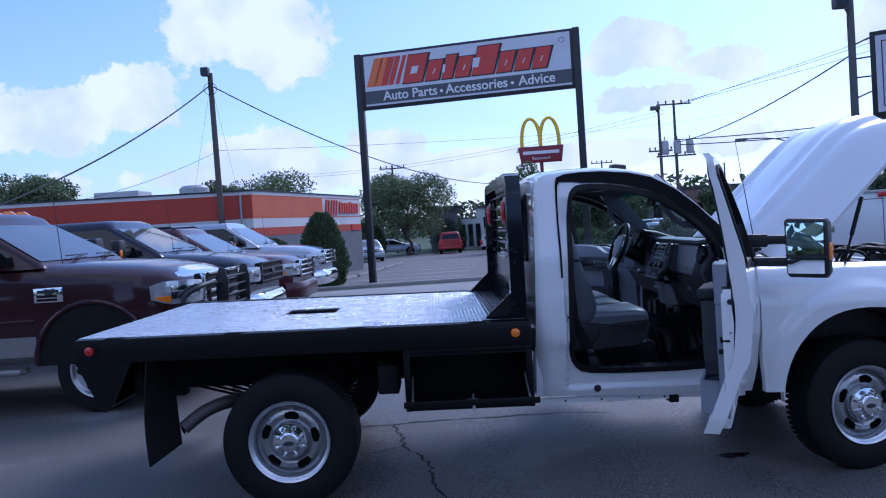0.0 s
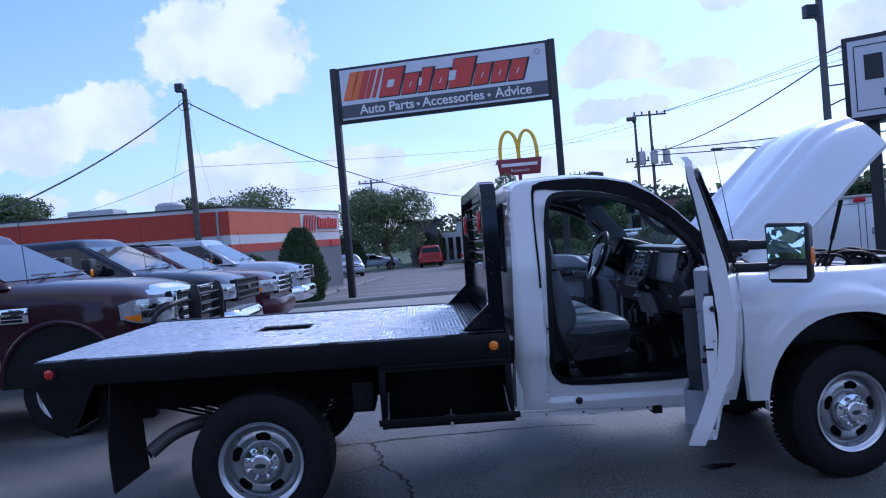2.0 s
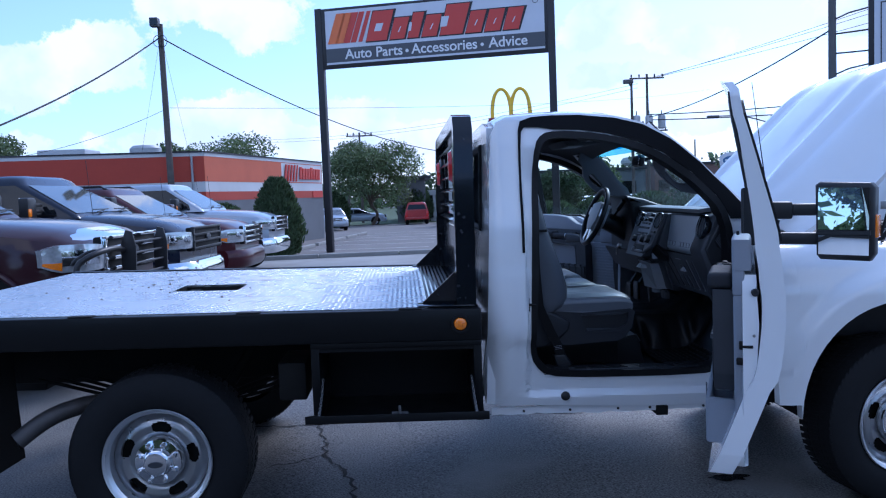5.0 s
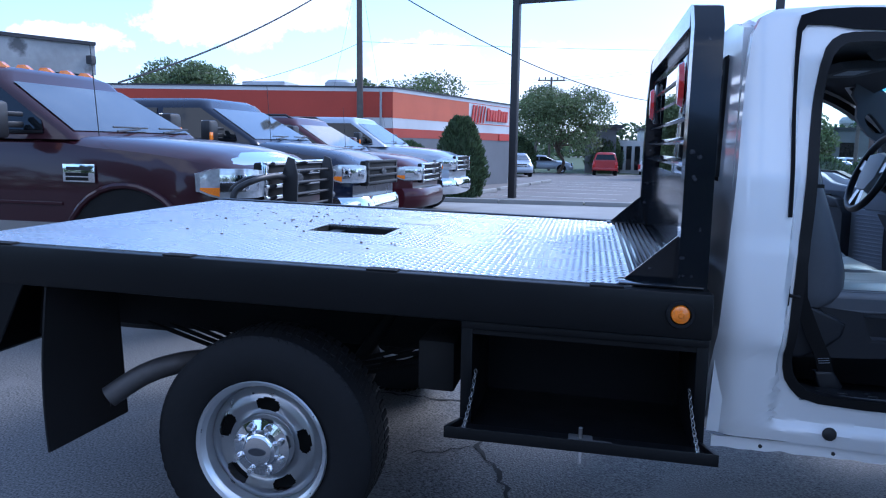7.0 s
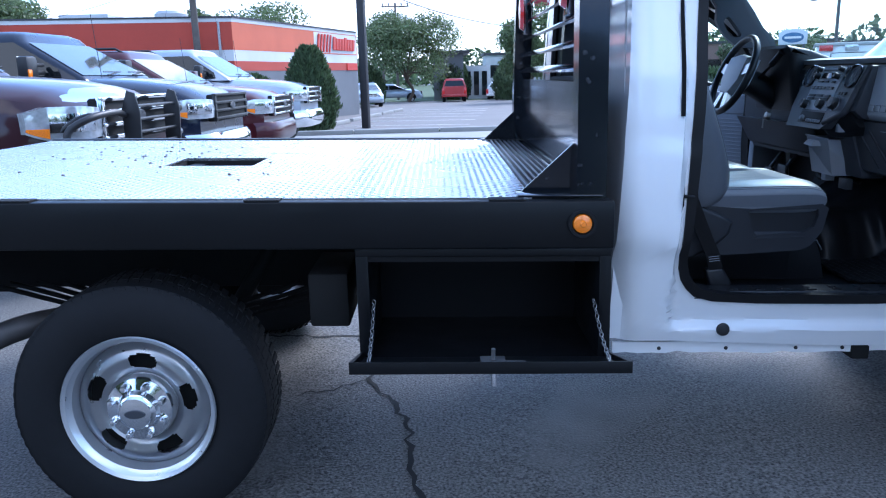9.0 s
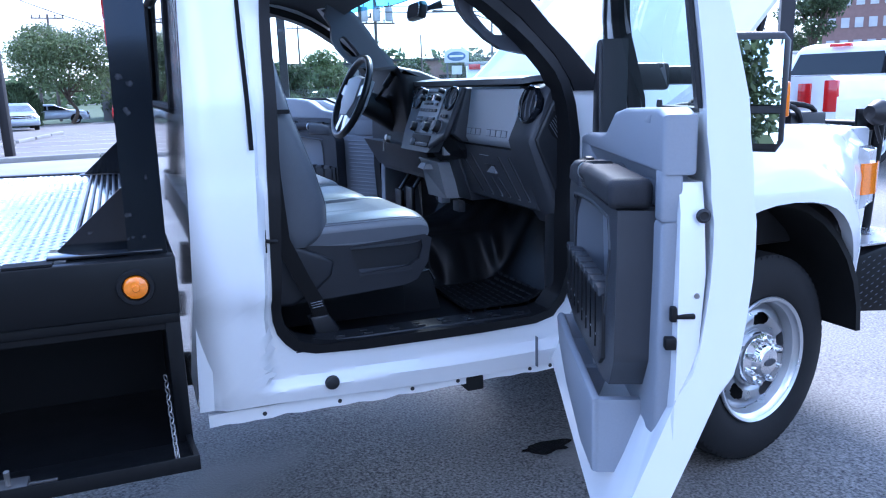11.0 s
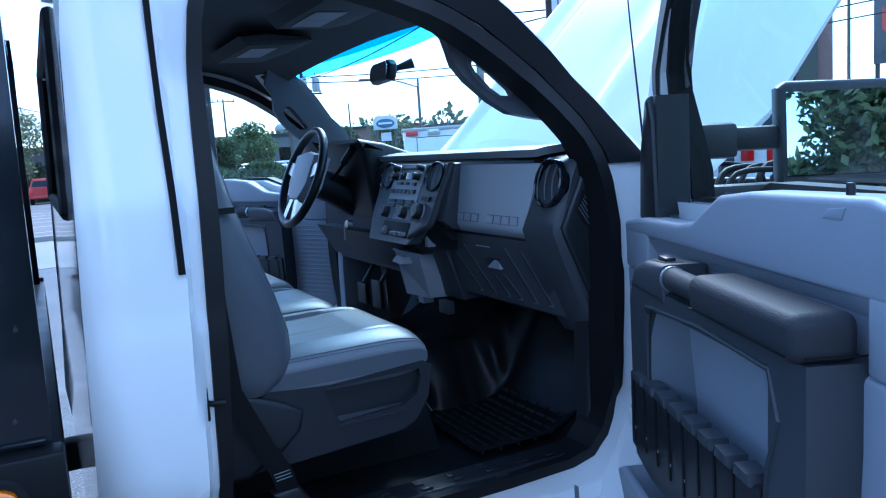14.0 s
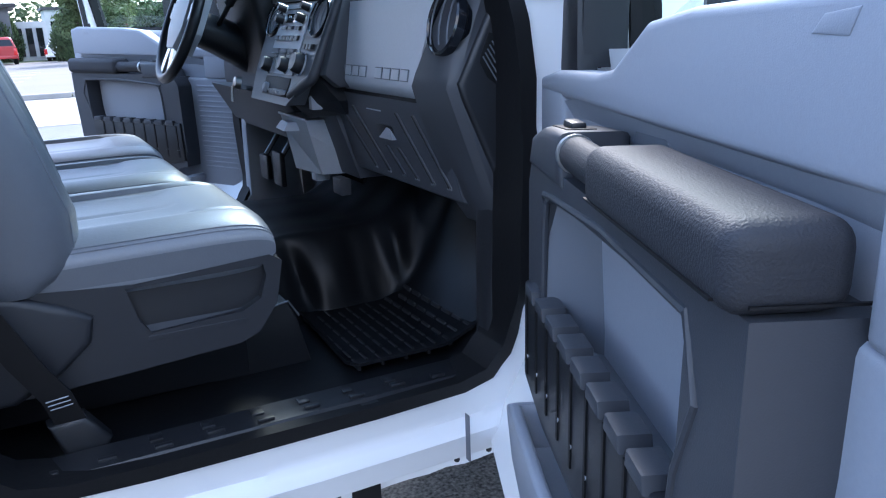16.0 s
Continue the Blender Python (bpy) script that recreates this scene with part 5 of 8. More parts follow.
    for i in range(8):
        x = 1.962 + i * 0.066
        dpart("lip_tab", prism(bmesh.new(), [(x - 0.025, 1.008), (x - 0.021, 1.026), (x + 0.021, 1.027), (x + 0.025, 1.008)], "y", Y(0.876), Y(0.841), bev=0.003), "trim_dark", net)
        dpart("lip_groove", bx(x + 0.030, x + 0.037, Y(0.8475), Y(0.8445), 0.875, 1.008), "seal", net)
        dpart("rivet", lathe(bmesh.new(), [(0.0, 0.004), (0.004, 0.003), (0.005, 0.0)], 8, Matrix.Translation((x + 0.0335, Y(0.845), 0.905)) @ pose(0, 0, 0, 90, 0, 0) @ Matrix.Diagonal((1, 1, 1 if s < 0 else -1, 1))), "bar_light", net)
    # lower map pocket
    pk = [(1.885, 0.622), (1.885, 0.792), (2.30, 0.790), (2.49, 0.806), (2.522, 0.790), (2.47, 0.718), (2.30, 0.655), (2.05, 0.612)]
    dpart("map_pocket", joint(prism(bmesh.new(), pk, "y", Y(0.842), Y(0.822), bev=0.007, seg=3), prism(bmesh.new(), [(1.885, 0.62), (1.885, 0.79), (1.905, 0.79), (1.905, 0.62)], "y", Y(0.94), Y(0.83), bev=0.004), prism(bmesh.new(), [(2.47, 0.72), (2.495, 0.80), (2.515, 0.795), (2.49, 0.72)], "y", Y(0.94), Y(0.83), bev=0.004),
                              prism(bmesh.new(), [(1.90, 0.615), (2.30, 0.655), (2.48, 0.715), (2.48, 0.735), (2.30, 0.675), (1.90, 0.635)], "y", Y(0.94), Y(0.83)), prism(bmesh.new(), [(2.20, 0.64), (2.20, 0.745), (2.225, 0.745), (2.225, 0.645)], "y", Y(0.94), Y(0.83))), "trim_gray", d)
    # ribbed speaker grille ahead of the bin
    spk = dpart("speaker_grille", bx(2.515, 2.722, Y(0.945), Y(0.930), 0.80, 1.19, bev=0.01), "trim_gray", d)
    for i in range(17):
        z = 0.825 + i * 0.021
        dpart("grille_rib", bx(2.522, 2.716, Y(0.933), Y(0.925), z, z + 0.011, bev=0.003), "trim_gray", spk)
    dpart("speaker_cone", lathe(bmesh.new(), [(0.0, 0.0), (1.0, 0.0)], 24, Matrix.Translation((2.62, Y(0.9295), 1.0)) @ pose(0, 0, 0, 90, 0, 0) @ Matrix.Diagonal((0.075, 0.12, 1, 1))), "seal", spk)
    # latch, bumpers and plug on the rear face
    dpart("latch", joint(bx(1.736, 1.752, Y(0.955), Y(0.992), 1.016, 1.026, bev=0.003), bx(1.736, 1.752, Y(0.945), Y(0.957), 1.010, 1.040, bev=0.003)), "seal", d)
    for y, z in ((0.965, 1.062), (0.995, 1.060), (0.972, 0.980)):
        dpart("bolt", lathe(bmesh.new(), [(0.0, 0.005), (0.005, 0.005), (0.006, 0.0)], 10, Matrix.Translation((1.748, Y(y), z)) @ pose(0, 0, 0, 0, -90, 0)), "bare_steel", d)
    dpart("bump_stop", bx(1.732, 1.752, Y(0.935), Y(0.957), 0.955, 0.980, bev=0.004), "seal", d)
    dpart("body_plug", lathe(bmesh.new(), [(0.0, 0.003), (0.007, 0.003), (0.009, 0.005), (0.0125, 0.003), (0.014, 0.0)], 18, Matrix.Translation((1.741, Y(1.0), 1.215)) @ pose(0, 0, 0, 0, -90, 0)), "plastic_black", d)
    dpart("door_gasket", tb([(x, Y(0.918), z) for x, z in ((2.80, 0.60), (2.30, 0.588), (1.86, 0.592))], 0.012, 8), "seal", d)
    if s > 0:
        return d
    # towing mirror
    turn = Matrix.Translation((2.613, Y(1.369), 0)) @ Matrix.Rotation(radians(19 * s), 4, "Z") @ Matrix.Translation((-2.632, Y(-1.405), 0))

    def mbox(*a, **k):
        bm = bx(*a, **k)
        bm.transform(turn)
        return bm

    def lean(bm, z):
        # the glasses are set looking a little upwards
        c = turn @ Vector((2.622, Y(1.405), z))
        q = turn.to_3x3().to_4x4()
        bm.transform(Matrix.Translation(c) @ q @ Matrix.Rotation(radians(3.8), 4, "Y") @ q.inverted() @ Matrix.Translation(-c))
        return bm

    def mpr(pts, x0, x1, **k):
        bm = prism(bmesh.new(), [(Y(a), b) for a, b in pts], "x", x0, x1, **k)
        bm.transform(turn)
        return bm

    head = [(1.285, 1.592), (1.305, 1.606), (1.508, 1.598), (1.526, 1.575), (1.522, 1.29), (1.502, 1.258), (1.305, 1.260), (1.288, 1.28)]
    mh = dpart("side_mirror", mpr(head, 2.635, 2.73, bev=0.022, seg=3), "plastic_black", d)
    dpart("mirror_glass", lean(mpr([(1.304, 1.580), (1.507, 1.576), (1.506, 1.395), (1.304, 1.395)], 2.622, 2.636), 1.487), "mirror", mh)
    dpart("convex_glass", lean(mpr([(1.304, 1.370), (1.505, 1.370), (1.504, 1.285), (1.304, 1.285)], 2.624, 2.636), 1.328), "mirror", mh)
    dpart("glass_divider", mpr([(1.30, 1.392), (1.51, 1.392), (1.51, 1.373), (1.30, 1.373)], 2.616, 2.636), "plastic_black", mh)
    dpart("mirror_signal", mbox(2.655, 2.72, Y(1.516), Y(1.532), 1.36, 1.46, bev=0.005), "amber_lens", mh)
    dpart("mirror_arm", joint(bx(2.655, 2.715, Y(1.02), Y(1.17), 1.440, 1.520, bev=0.012), bx(2.665, 2.705, Y(1.15), Y(1.34), 1.455, 1.510, bev=0.012), bx(2.662, 2.705, Y(1.02), Y(1.34), 1.325, 1.380, bev=0.012), prism(bmesh.new(), [(2.63, 1.43), (2.645, 1.53), (2.72, 1.51), (2.74, 1.35), (2.66, 1.32)], "y", Y(0.985), Y(1.045), bev=0.012)), "plastic_black", mh)
    return d


door(-1, "passenger_door", "open white passenger door with gray trim and towing mirror")
door(1, "driver_door", "open white driver door with gray trim")

# ---- fenders, raised hood, front end ----
def fender_y(x, z, s):
    y = lerp_table(z, [(0.5, 0.985), (0.9, 1.03), (1.08, 1.035), (1.20, 1.00), (1.275, 0.93), (1.315, 0.84)])
    rr = math.hypot((x - 3.575) / 0.53, (z - 0.47) / 0.575)
    flare = 0.060 * (1 - ease(1.18, 1.31, rr)) if z > 0.35 else 0
    return s * (y + flare - 0.20 * max(0, (x - 3.72) / 0.50) ** 1.4)


ARCH = [(3.575 + 0.53 * math.copysign(abs(math.cos(a)) ** 0.9, math.cos(a)), 0.47 + 0.575 * math.sin(a) ** 0.9) for a in [math.pi * i / 24 for i in range(25)]]
for s in (-1, 1):
    cols = []
    xs = [2.935, 2.99, 3.04] + [p[0] for p in ARCH[::-1]] + [4.125, 4.20, 4.28, 4.36]
    for x in xs:
        if x <= 3.04:
            zb = 0.54
        elif x <= 4.105:
            zb = lerp_table(x, [(p[0], p[1]) for p in ARCH[::-1]])
        else:
            zb = 0.70
        zt = 1.320 - 0.02 * (x - 2.93) - 0.05 * max(0, x - 4.0)
        col = []
        for k in range(25):
            z = zb + (zt - zb) * k / 24
            col.append((x, fender_y(x, z, s), z))
        cols.append(col + [(x, y - s * 0.05, z) for x, y, z in col[::-1]])
    fd = tpart("fender", loft(bmesh.new(), cols), "white_paint")
    tpart("wheel_liner", loft(bmesh.new(), [[(3.575 + r * math.cos(a), s * y, 0.47 + r * 1.10 * math.sin(a)) for r, y in ((0.525, 0.98), (0.525, 0.50), (0.50, 0.50), (0.50, 0.98))] for a in [math.pi * i / 16 for i in range(17)]]), "under_black")
    tpart("fender_top", loft(bmesh.new(), [[(x, s * (0.86 - 0.20 * max(0, (x - 3.72) / 0.50) ** 1.4), 1.317 - 0.02 * (x - 2.93) - 0.05 * max(0, x - 4.0)), (x, s * (0.76 - 0.14 * max(0, (x - 3.72) / 0.50) ** 1.4), 1.29 - 0.03 * (x - 3)), (x, s * (0.74 - 0.14 * max(0, (x - 3.72) / 0.50) ** 1.4), 1.27 - 0.03 * (x - 3)), (x, s * (0.85 - 0.20 * max(0, (x - 3.72) / 0.50) ** 1.4), 1.285 - 0.02 * (x - 3))] for x in (2.96, 3.3, 3.6, 3.9, 4.2)]), "white_paint")
    hl = tpart("headlight", loft(bmesh.new(), [[(4.20, s * 0.825, 1.20), (4.33, s * 0.770, 1.20), (4.33, s * 0.770, 0.93), (4.20, s * 0.825, 0.93)], [(4.24, s * 0.840, 1.18), (4.415, s * 0.740, 1.18), (4.415, s * 0.740, 0.95), (4.24, s * 0.840, 0.95)], [(4.25, s * 0.840, 1.16), (4.44, s * 0.520, 1.16), (4.44, s * 0.520, 0.96), (4.25, s * 0.840, 0.96)]]), "lamp_lens")
    tpart("turn_signal", loft(bmesh.new(), [[(4.215, s * 0.845, z), (4.30, s * 0.835, z), (4.385, s * 0.780, z), (4.37, s * 0.740, z), (4.21, s * 0.790, z)] for z in (1.00, 1.02, 1.11, 1.13)]), "amber_lens", hl)
    tpart("washer_nub", lathe(bmesh.new(), [(0.0, 0.012), (0.006, 0.010), (0.008, 0.0)], 8, Matrix.Translation((3.55, s * 0.875, 1.303))), "plastic_black", fd)


# hood, hinged at the cowl and raised
def hood_at(u, v):
    y = -0.80 + 1.60 * u
    q = abs(2 * u - 1)
    x = 1.33 * v * (1 - 0.13 * q ** 2.6 * v)
    side = ease(0.66, 1.02, q)
    z = 0.045 * (1 - q ** 2) - 0.235 * side * (0.55 + 0.45 * min(1, v * 3)) - (0.115 * max(0, (v - 0.72) / 0.28) ** 2 + 0.02 * v) * (1 - 0.85 * side)
    ridge = 0.030 * math.exp(-((q - 0.50 - 0.05 * (1 - v)) / 0.055) ** 2) * min(1, v * 3 + 0.1)
    well = -0.020 * math.exp(-((q - 0.64 - 0.03 * (1 - v)) / 0.06) ** 2) * min(1, v * 3)
    dome = 0.018 * (1 - ease(0.22, 0.34, q)) * ease(0.25, 0.6, v)
    return x, y * (1 - 0.04 * v), z + ridge + well + dome


HM = Matrix.Translation((3.07, 0, 1.405)) @ Matrix.Rotation(radians(-45), 4, "Y")
hood = tpart("hood", grid(bmesh.new(), 60, 30, lambda u, v: HM @ Vector(hood_at(u, v)), 0.028), "white_paint", None, "raised white hood")
for y in (-0.30, 0.30):
    p = Vector(hood_at(0.5 + y / 1.6, 0.34))
    tpart("washer_nozzle", loft(bmesh.new(), [[HM @ (p + Vector((dx * k, dy * k, h))) for dx, dy in ((-0.02, -0.012), (0.02, -0.012), (0.02, 0.012), (-0.02, 0.012))] for k, h in ((1.0, -0.01), (1.0, 0.008), (0.6, 0.016))]), "plastic_black", hood)
tpart("hood_underside", grid(bmesh.new(), 16, 12, lambda u, v: HM @ (Vector(hood_at(0.06 + 0.88 * u, 0.05 + 0.88 * v)) + Vector((0, 0, -0.05))), 0.015), "engine", hood)
for s in (-1, 1):
    tpart("hood_strut", joint(tb([(3.62, s * 0.72, 1.26), (3.70, s * 0.71, 1.50)], 0.008, 8), tb([(3.69, s * 0.71, 1.47), (3.775, s * 0.70, 1.72)], 0.014, 8)), "seal")
    tpart("hood_hinge", joint(tb([(3.02, s * 0.72, 1.36), (3.10, s * 0.72, 1.42), (3.20, s * 0.72, 1.47)], 0.014, 6)), "white_paint")
# engine bay
bay = tpart("engine_bay", joint(bx(2.99, 4.25, -0.73, 0.73, 0.80, 1.22, bev=0.03)), "engine")
rng = random.Random(11)
for i in range(16):
    x, y = rng.uniform(3.1, 4.0), rng.uniform(-0.66, 0.60)
    tpart("engine_cover", bx(x, x + rng.uniform(0.1, 0.25), y, y + rng.uniform(0.08, 0.2), 1.18, rng.uniform(1.26, 1.355), bev=0.02), rng.choice(["engine", "trim_black", "engine", "trim_dark"]), bay)
for i in range(7):
    x, y = rng.uniform(3.15, 3.9), rng.uniform(-0.72, -0.3)
    tpart("engine_hose", tb(smooth_path([(x, y, 1.25), (x + 0.12, y + 0.05, 1.365 + 0.01 * (i % 3)), (x + 0.3, y - 0.02, 1.36), (x + 0.42, y + 0.05, 1.26)], 5), rng.uniform(0.008, 0.016), 8), "seal", bay)
tpart("battery", bx(3.95, 4.15, -0.70, -0.45, 1.12, 1.34, bev=0.01), "plastic_black", bay)
# grille, black steel bumper with tread plate, tube guard
tpart("grille_surround", joint(*[bx(4.33, 4.43, -0.66, 0.66, z, z + 0.05, bev=0.015) for z in (0.93, 1.02, 1.11, 1.20)], bx(4.32, 4.42, -0.70, -0.64, 0.90, 1.27, bev=0.015), bx(4.32, 4.42, 0.64, 0.70, 0.90, 1.27, bev=0.015)), "bar_light")
tpart("radiator", bx(4.20, 4.30, -0.70, 0.70, 0.70, 1.24), "engine")
bp = tpart("front_bumper", joint(prism(bmesh.new(), [(4.22, 0.50), (4.18, 0.74), (4.40, 0.78), (4.66, 0.78), (4.68, 0.54), (4.60, 0.46)], "y", -0.86, 0.86, bev=0.012)), "black_paint")
rib = bmesh.new()
for i in range(14):
    for j in range(7):
        x, z = 4.24 + i * 0.031, 0.515 + j * 0.034 + 0.017 * (i % 2)
        if z < 0.765:
            v = [rib.verts.new(p) for p in ((x - 0.010, -0.8605, z - 0.004), (x, -0.8605, z - 0.003), (x + 0.010, -0.8605, z + 0.004), (x, -0.8605, z + 0.003), (x, -0.865, z))]
            for a, b in ((0, 1), (1, 2), (2, 3), (3, 0)):
                rib.faces.new((v[a], v[b], v[4]))
tagged(tpart("bumper_tread", rib, "worn_plate", bp), kind="stuff")
tpart("bumper_cap", bx(4.24, 4.66, -0.85, 0.85, 0.782, 0.789), "tread_plate", bp)
for s in (-1, 1):
    pts = smooth_path([(4.62, s * 0.55, 0.78), (4.66, s * 0.55, 1.25), (4.60, s * 0.60, 1.33), (4.52, s * 0.78, 1.30), (4.46, s * 0.84, 1.18), (4.48, s * 0.84, 0.78)], 6)
    tpart("brush_guard", tb(pts, 0.026, 12), "black_paint", bp)
    tpart("guard_plate", bx(4.56, 4.64, s * 0.50, s * 0.515, 0.78, 1.34, bev=0.004), "black_paint", bp)
tpart("guard_bar", joint(tb([(4.64, -0.55, 1.10), (4.64, 0.55, 1.10)], 0.024), tb([(4.65, -0.55, 1.26), (4.65, 0.55, 1.26)], 0.024)), "black_paint", bp)
tpart("work_light", joint(lathe(bmesh.new(), [(0.0, -0.05), (0.03, -0.045), (0.055, 0.0), (0.055, 0.02), (0.0, 0.025)], 20, Matrix.Translation((4.42, -0.72, 1.33)) @ pose(0, 0, 0, 0, 90, 0)), tb([(4.42, -0.72, 1.28), (4.46, -0.72, 1.2)], 0.01)), "plastic_black", bp)


# ---- flatbed ----
DK = 1.057
bed = tpart("bed_frame", joint(bx(-1.235, 1.505, -1.120, -1.060, DK - 0.145, DK, bev=0.006), bx(-1.235, 1.505, 1.060, 1.120, DK - 0.145, DK + 0.012, bev=0.006), bx(1.36, 1.505, -1.115, 1.115, DK - 0.12, DK - 0.004, bev=0.004), bx(-1.235, -1.14, -1.115, 1.115, DK - 0.145, DK - 0.004, bev=0.004),
                               *[bx(x, x + 0.06, -1.06, 1.06, DK - 0.14, DK - 0.02) for x in (-0.95, -0.55, -0.12, 0.30, 0.70, 1.10)]), "black_paint")
hole = (-0.150, 0.215, -0.215, 0.095)
plates = [(-1.23, hole[0], -1.072, 1.07), (hole[1], 1.262, -1.072, 1.07), (hole[0], hole[1], -1.072, hole[2]), (hole[0], hole[1], hole[3], 1.07)]
deck = tpart("deck_plate", joint(*[bx(a, b, c, d, DK - 0.008, DK + 0.004) for a, b, c, d in plates]), "tread_plate")


def treads(x0, x1, y0, y1, z, skip=None):
    """Raised lozenges of the tread plate."""
    vs, fs = [], []
    p = 0.0245
    nx, ny = int((x1 - x0) / p), int((y1 - y0) / p)
    for i in range(nx):
        for j in range(ny):
            x, y = x0 + (i + 0.5) * p, y0 + (j + 0.5) * p
            if skip and skip[0] - 0.02 < x < skip[1] + 0.02 and skip[2] - 0.02 < y < skip[3] + 0.02:
                continue
            k = 1 if (i + j) % 2 else -1
            l, w = 0.0135, 0.0035
            dx, dy = l * 0.7071, k * l * 0.7071
            wx, wy = -k * w * 0.7071, w * 0.7071
            n = len(vs)
            vs += [(x - dx, y - dy, z), (x + wx, y + wy, z), (x + dx, y + dy, z), (x - wx, y - wy, z), (x, y, z + 0.0022)]
            fs += [(n, n + 1, n + 4), (n + 1, n + 2, n + 4), (n + 2, n + 3, n + 4), (n + 3, n, n + 4)]
    vs = [(a, b, c - RAKE * (a - 1.5)) for a, b, c in vs]
    me = bpy.data.meshes.new("deck_tread")
    me.from_pydata(vs, [], fs)
    me.materials.append(M["tread_plate"])
    ob = new("deck_tread", me)
    ob.parent = deck
    return tagged(ob, kind="stuff")


treads(-1.22, 1.255, -1.065, 1.065, DK + 0.004, hole)
tpart("trap_well", joint(bx(hole[0] - 0.02, hole[0], hole[2], hole[3], DK - 0.16, DK), bx(hole[1], hole[1] + 0.02, hole[2], hole[3], DK - 0.16, DK), bx(hole[0], hole[1], hole[3], hole[3] + 0.02, DK - 0.16, DK), bx(hole[0], hole[1], hole[2] - 0.02, hole[2], DK - 0.16, DK), bx(hole[0], hole[1], hole[2], hole[3], DK - 0.17, DK - 0.16)), "under_black")
front = tpart("front_plate", bx(1.262, 1.44, -1.06, 1.06, DK - 0.01, DK + 0.002), "black_gloss")
for i in range(7):
    tpart("slat", bx(1.268 + i * 0.024, 1.278 + i * 0.024, -0.93, 0.93, DK, DK + 0.012, bev=0.003), "worn_plate", front)
for x in (-1.05, -0.34, 0.40, 1.13):
    tpart("stake_pocket", joint(bx(x, x + 0.105, -1.115, -1.065, DK + 0.0005, DK + 0.005)), "under_black", bed)
rng = random.Random(3)
bits = bmesh.new()
for i in range(80):
    x, y = rng.gauss(-0.30, 0.30), rng.gauss(0.25, 0.38)
    if abs(y) < 1.0 and x > -1.3 and not (hole[0] < x < hole[1] and hole[2] < y < hole[3]):
        r = rng.uniform(0.003, 0.009)
        bmesh.ops.create_icosphere(bits, subdivisions=1, radius=1.0, matrix=Matrix.Translation((x, y, DK + 0.006)) @ Matrix.Diagonal((r, r * rng.uniform(0.5, 1), r * 0.5, 1)))
for v in bits.verts:
    v.co.z -= RAKE * (v.co.x - 1.5)
tagged(part("dry_leaf_bits", bits, "bark", deck), kind="stuff")
# side marker lamps
for x, c, r in ((1.408, "amber_lens", 0.030), (-1.145, "red_lens", 0.030)):
    z = DK - 0.068
    ml = tpart("marker_lamp", lathe(bmesh.new(), [(0.0, 0.016), (r * 0.55, 0.015), (r * 0.9, 0.010), (r, 0.0)], 28, Matrix.Translation((x, -1.121, z)) @ pose(0, 0, 0, 90, 0, 0)), c)
    tpart("lamp_grommet", lathe(bmesh.new(), [(r, 0.002), (r + 0.003, 0.009), (r + 0.012, 0.009), (r + 0.015, 0.0)], 28, Matrix.Translation((x, -1.121, z)) @ pose(0, 0, 0, 90, 0, 0)), "rubber", ml)
    tpart("lens_centre", lathe(bmesh.new(), [(0.0, 0.0205), (r * 0.25, 0.020), (r * 0.33, 0.015)], 20, Matrix.Translation((x, -1.121, z)) @ pose(0, 0, 0, 90, 0, 0)), c, ml)
# headache rack
rack = tpart("headache_rack", joint(*[loft(bmesh.new(), [[(x + dx, s * (y + dy), z) for dx, dy in ((-0.040, -0.045), (0.050, -0.045), (0.050, 0.045), (-0.040, 0.045))] for x, y, z in ((1.44, 1.02, DK - 0.005), (1.447, 0.985, 1.45), (1.455, 0.945, 1.80), (1.458, 0.925, 1.88), (1.458, 0.88, 1.945), (1.458, 0.80, 1.962))]) for s in (-1, 1)],
                                      loft(bmesh.new(), [[(1.458 + dx, y, 1.93 + dz) for dx, dz in ((-0.038, -0.035), (0.038, -0.035), (0.038, 0.035), (-0.038, 0.035))] for y in (-0.82, 0.82)])), "black_gloss", None, "black steel headache rack")
for z in (1.44, 1.52, 1.60, 1.68, 1.76, 1.84):
    tpart("rack_louver", prism(bmesh.new(), [(1.43, z), (1.47, z + 0.022), (1.476, z + 0.014), (1.436, z - 0.008)], "y", -0.90, 0.90, bev=0.002), "black_gloss", rack)
tpart("rack_panel", bx(1.452, 1.460, -0.97, 0.97, DK, 1.40), "black_gloss", rack)
for s in (-1, 1):
    tpart("rack_gusset", prism(bmesh.new(), [(1.23, DK + 0.003), (1.42, DK + 0.003), (1.42, DK + 0.16), (1.40, DK + 0.16)], "y", s * 0.985, s * 0.995), "black_gloss", rack)
    tpart("gusset_foot", bx(1.22, 1.48, s * 0.965, s * 1.075, DK + 0.004, DK + 0.012, bev=0.003), "black_gloss", rack)
    for y, z in ((s * 0.66, 1.72),):
        tl = tpart("rack_lamp", lathe(bmesh.new(), [(0.0, 0.02), (0.05, 0.018), (0.058, 0.0)], 20, Matrix.Translation((1.425, y, z)) @ pose(0, 0, 0, 0, -90, 0) @ Matrix.Diagonal((1.4, 0.9, 1, 1))), "red_lens", rack)
        tpart("lamp_box", bx(1.43, 1.46, y - 0.07, y + 0.07, z - 0.10, z + 0.10, bev=0.006), "black_gloss", tl)
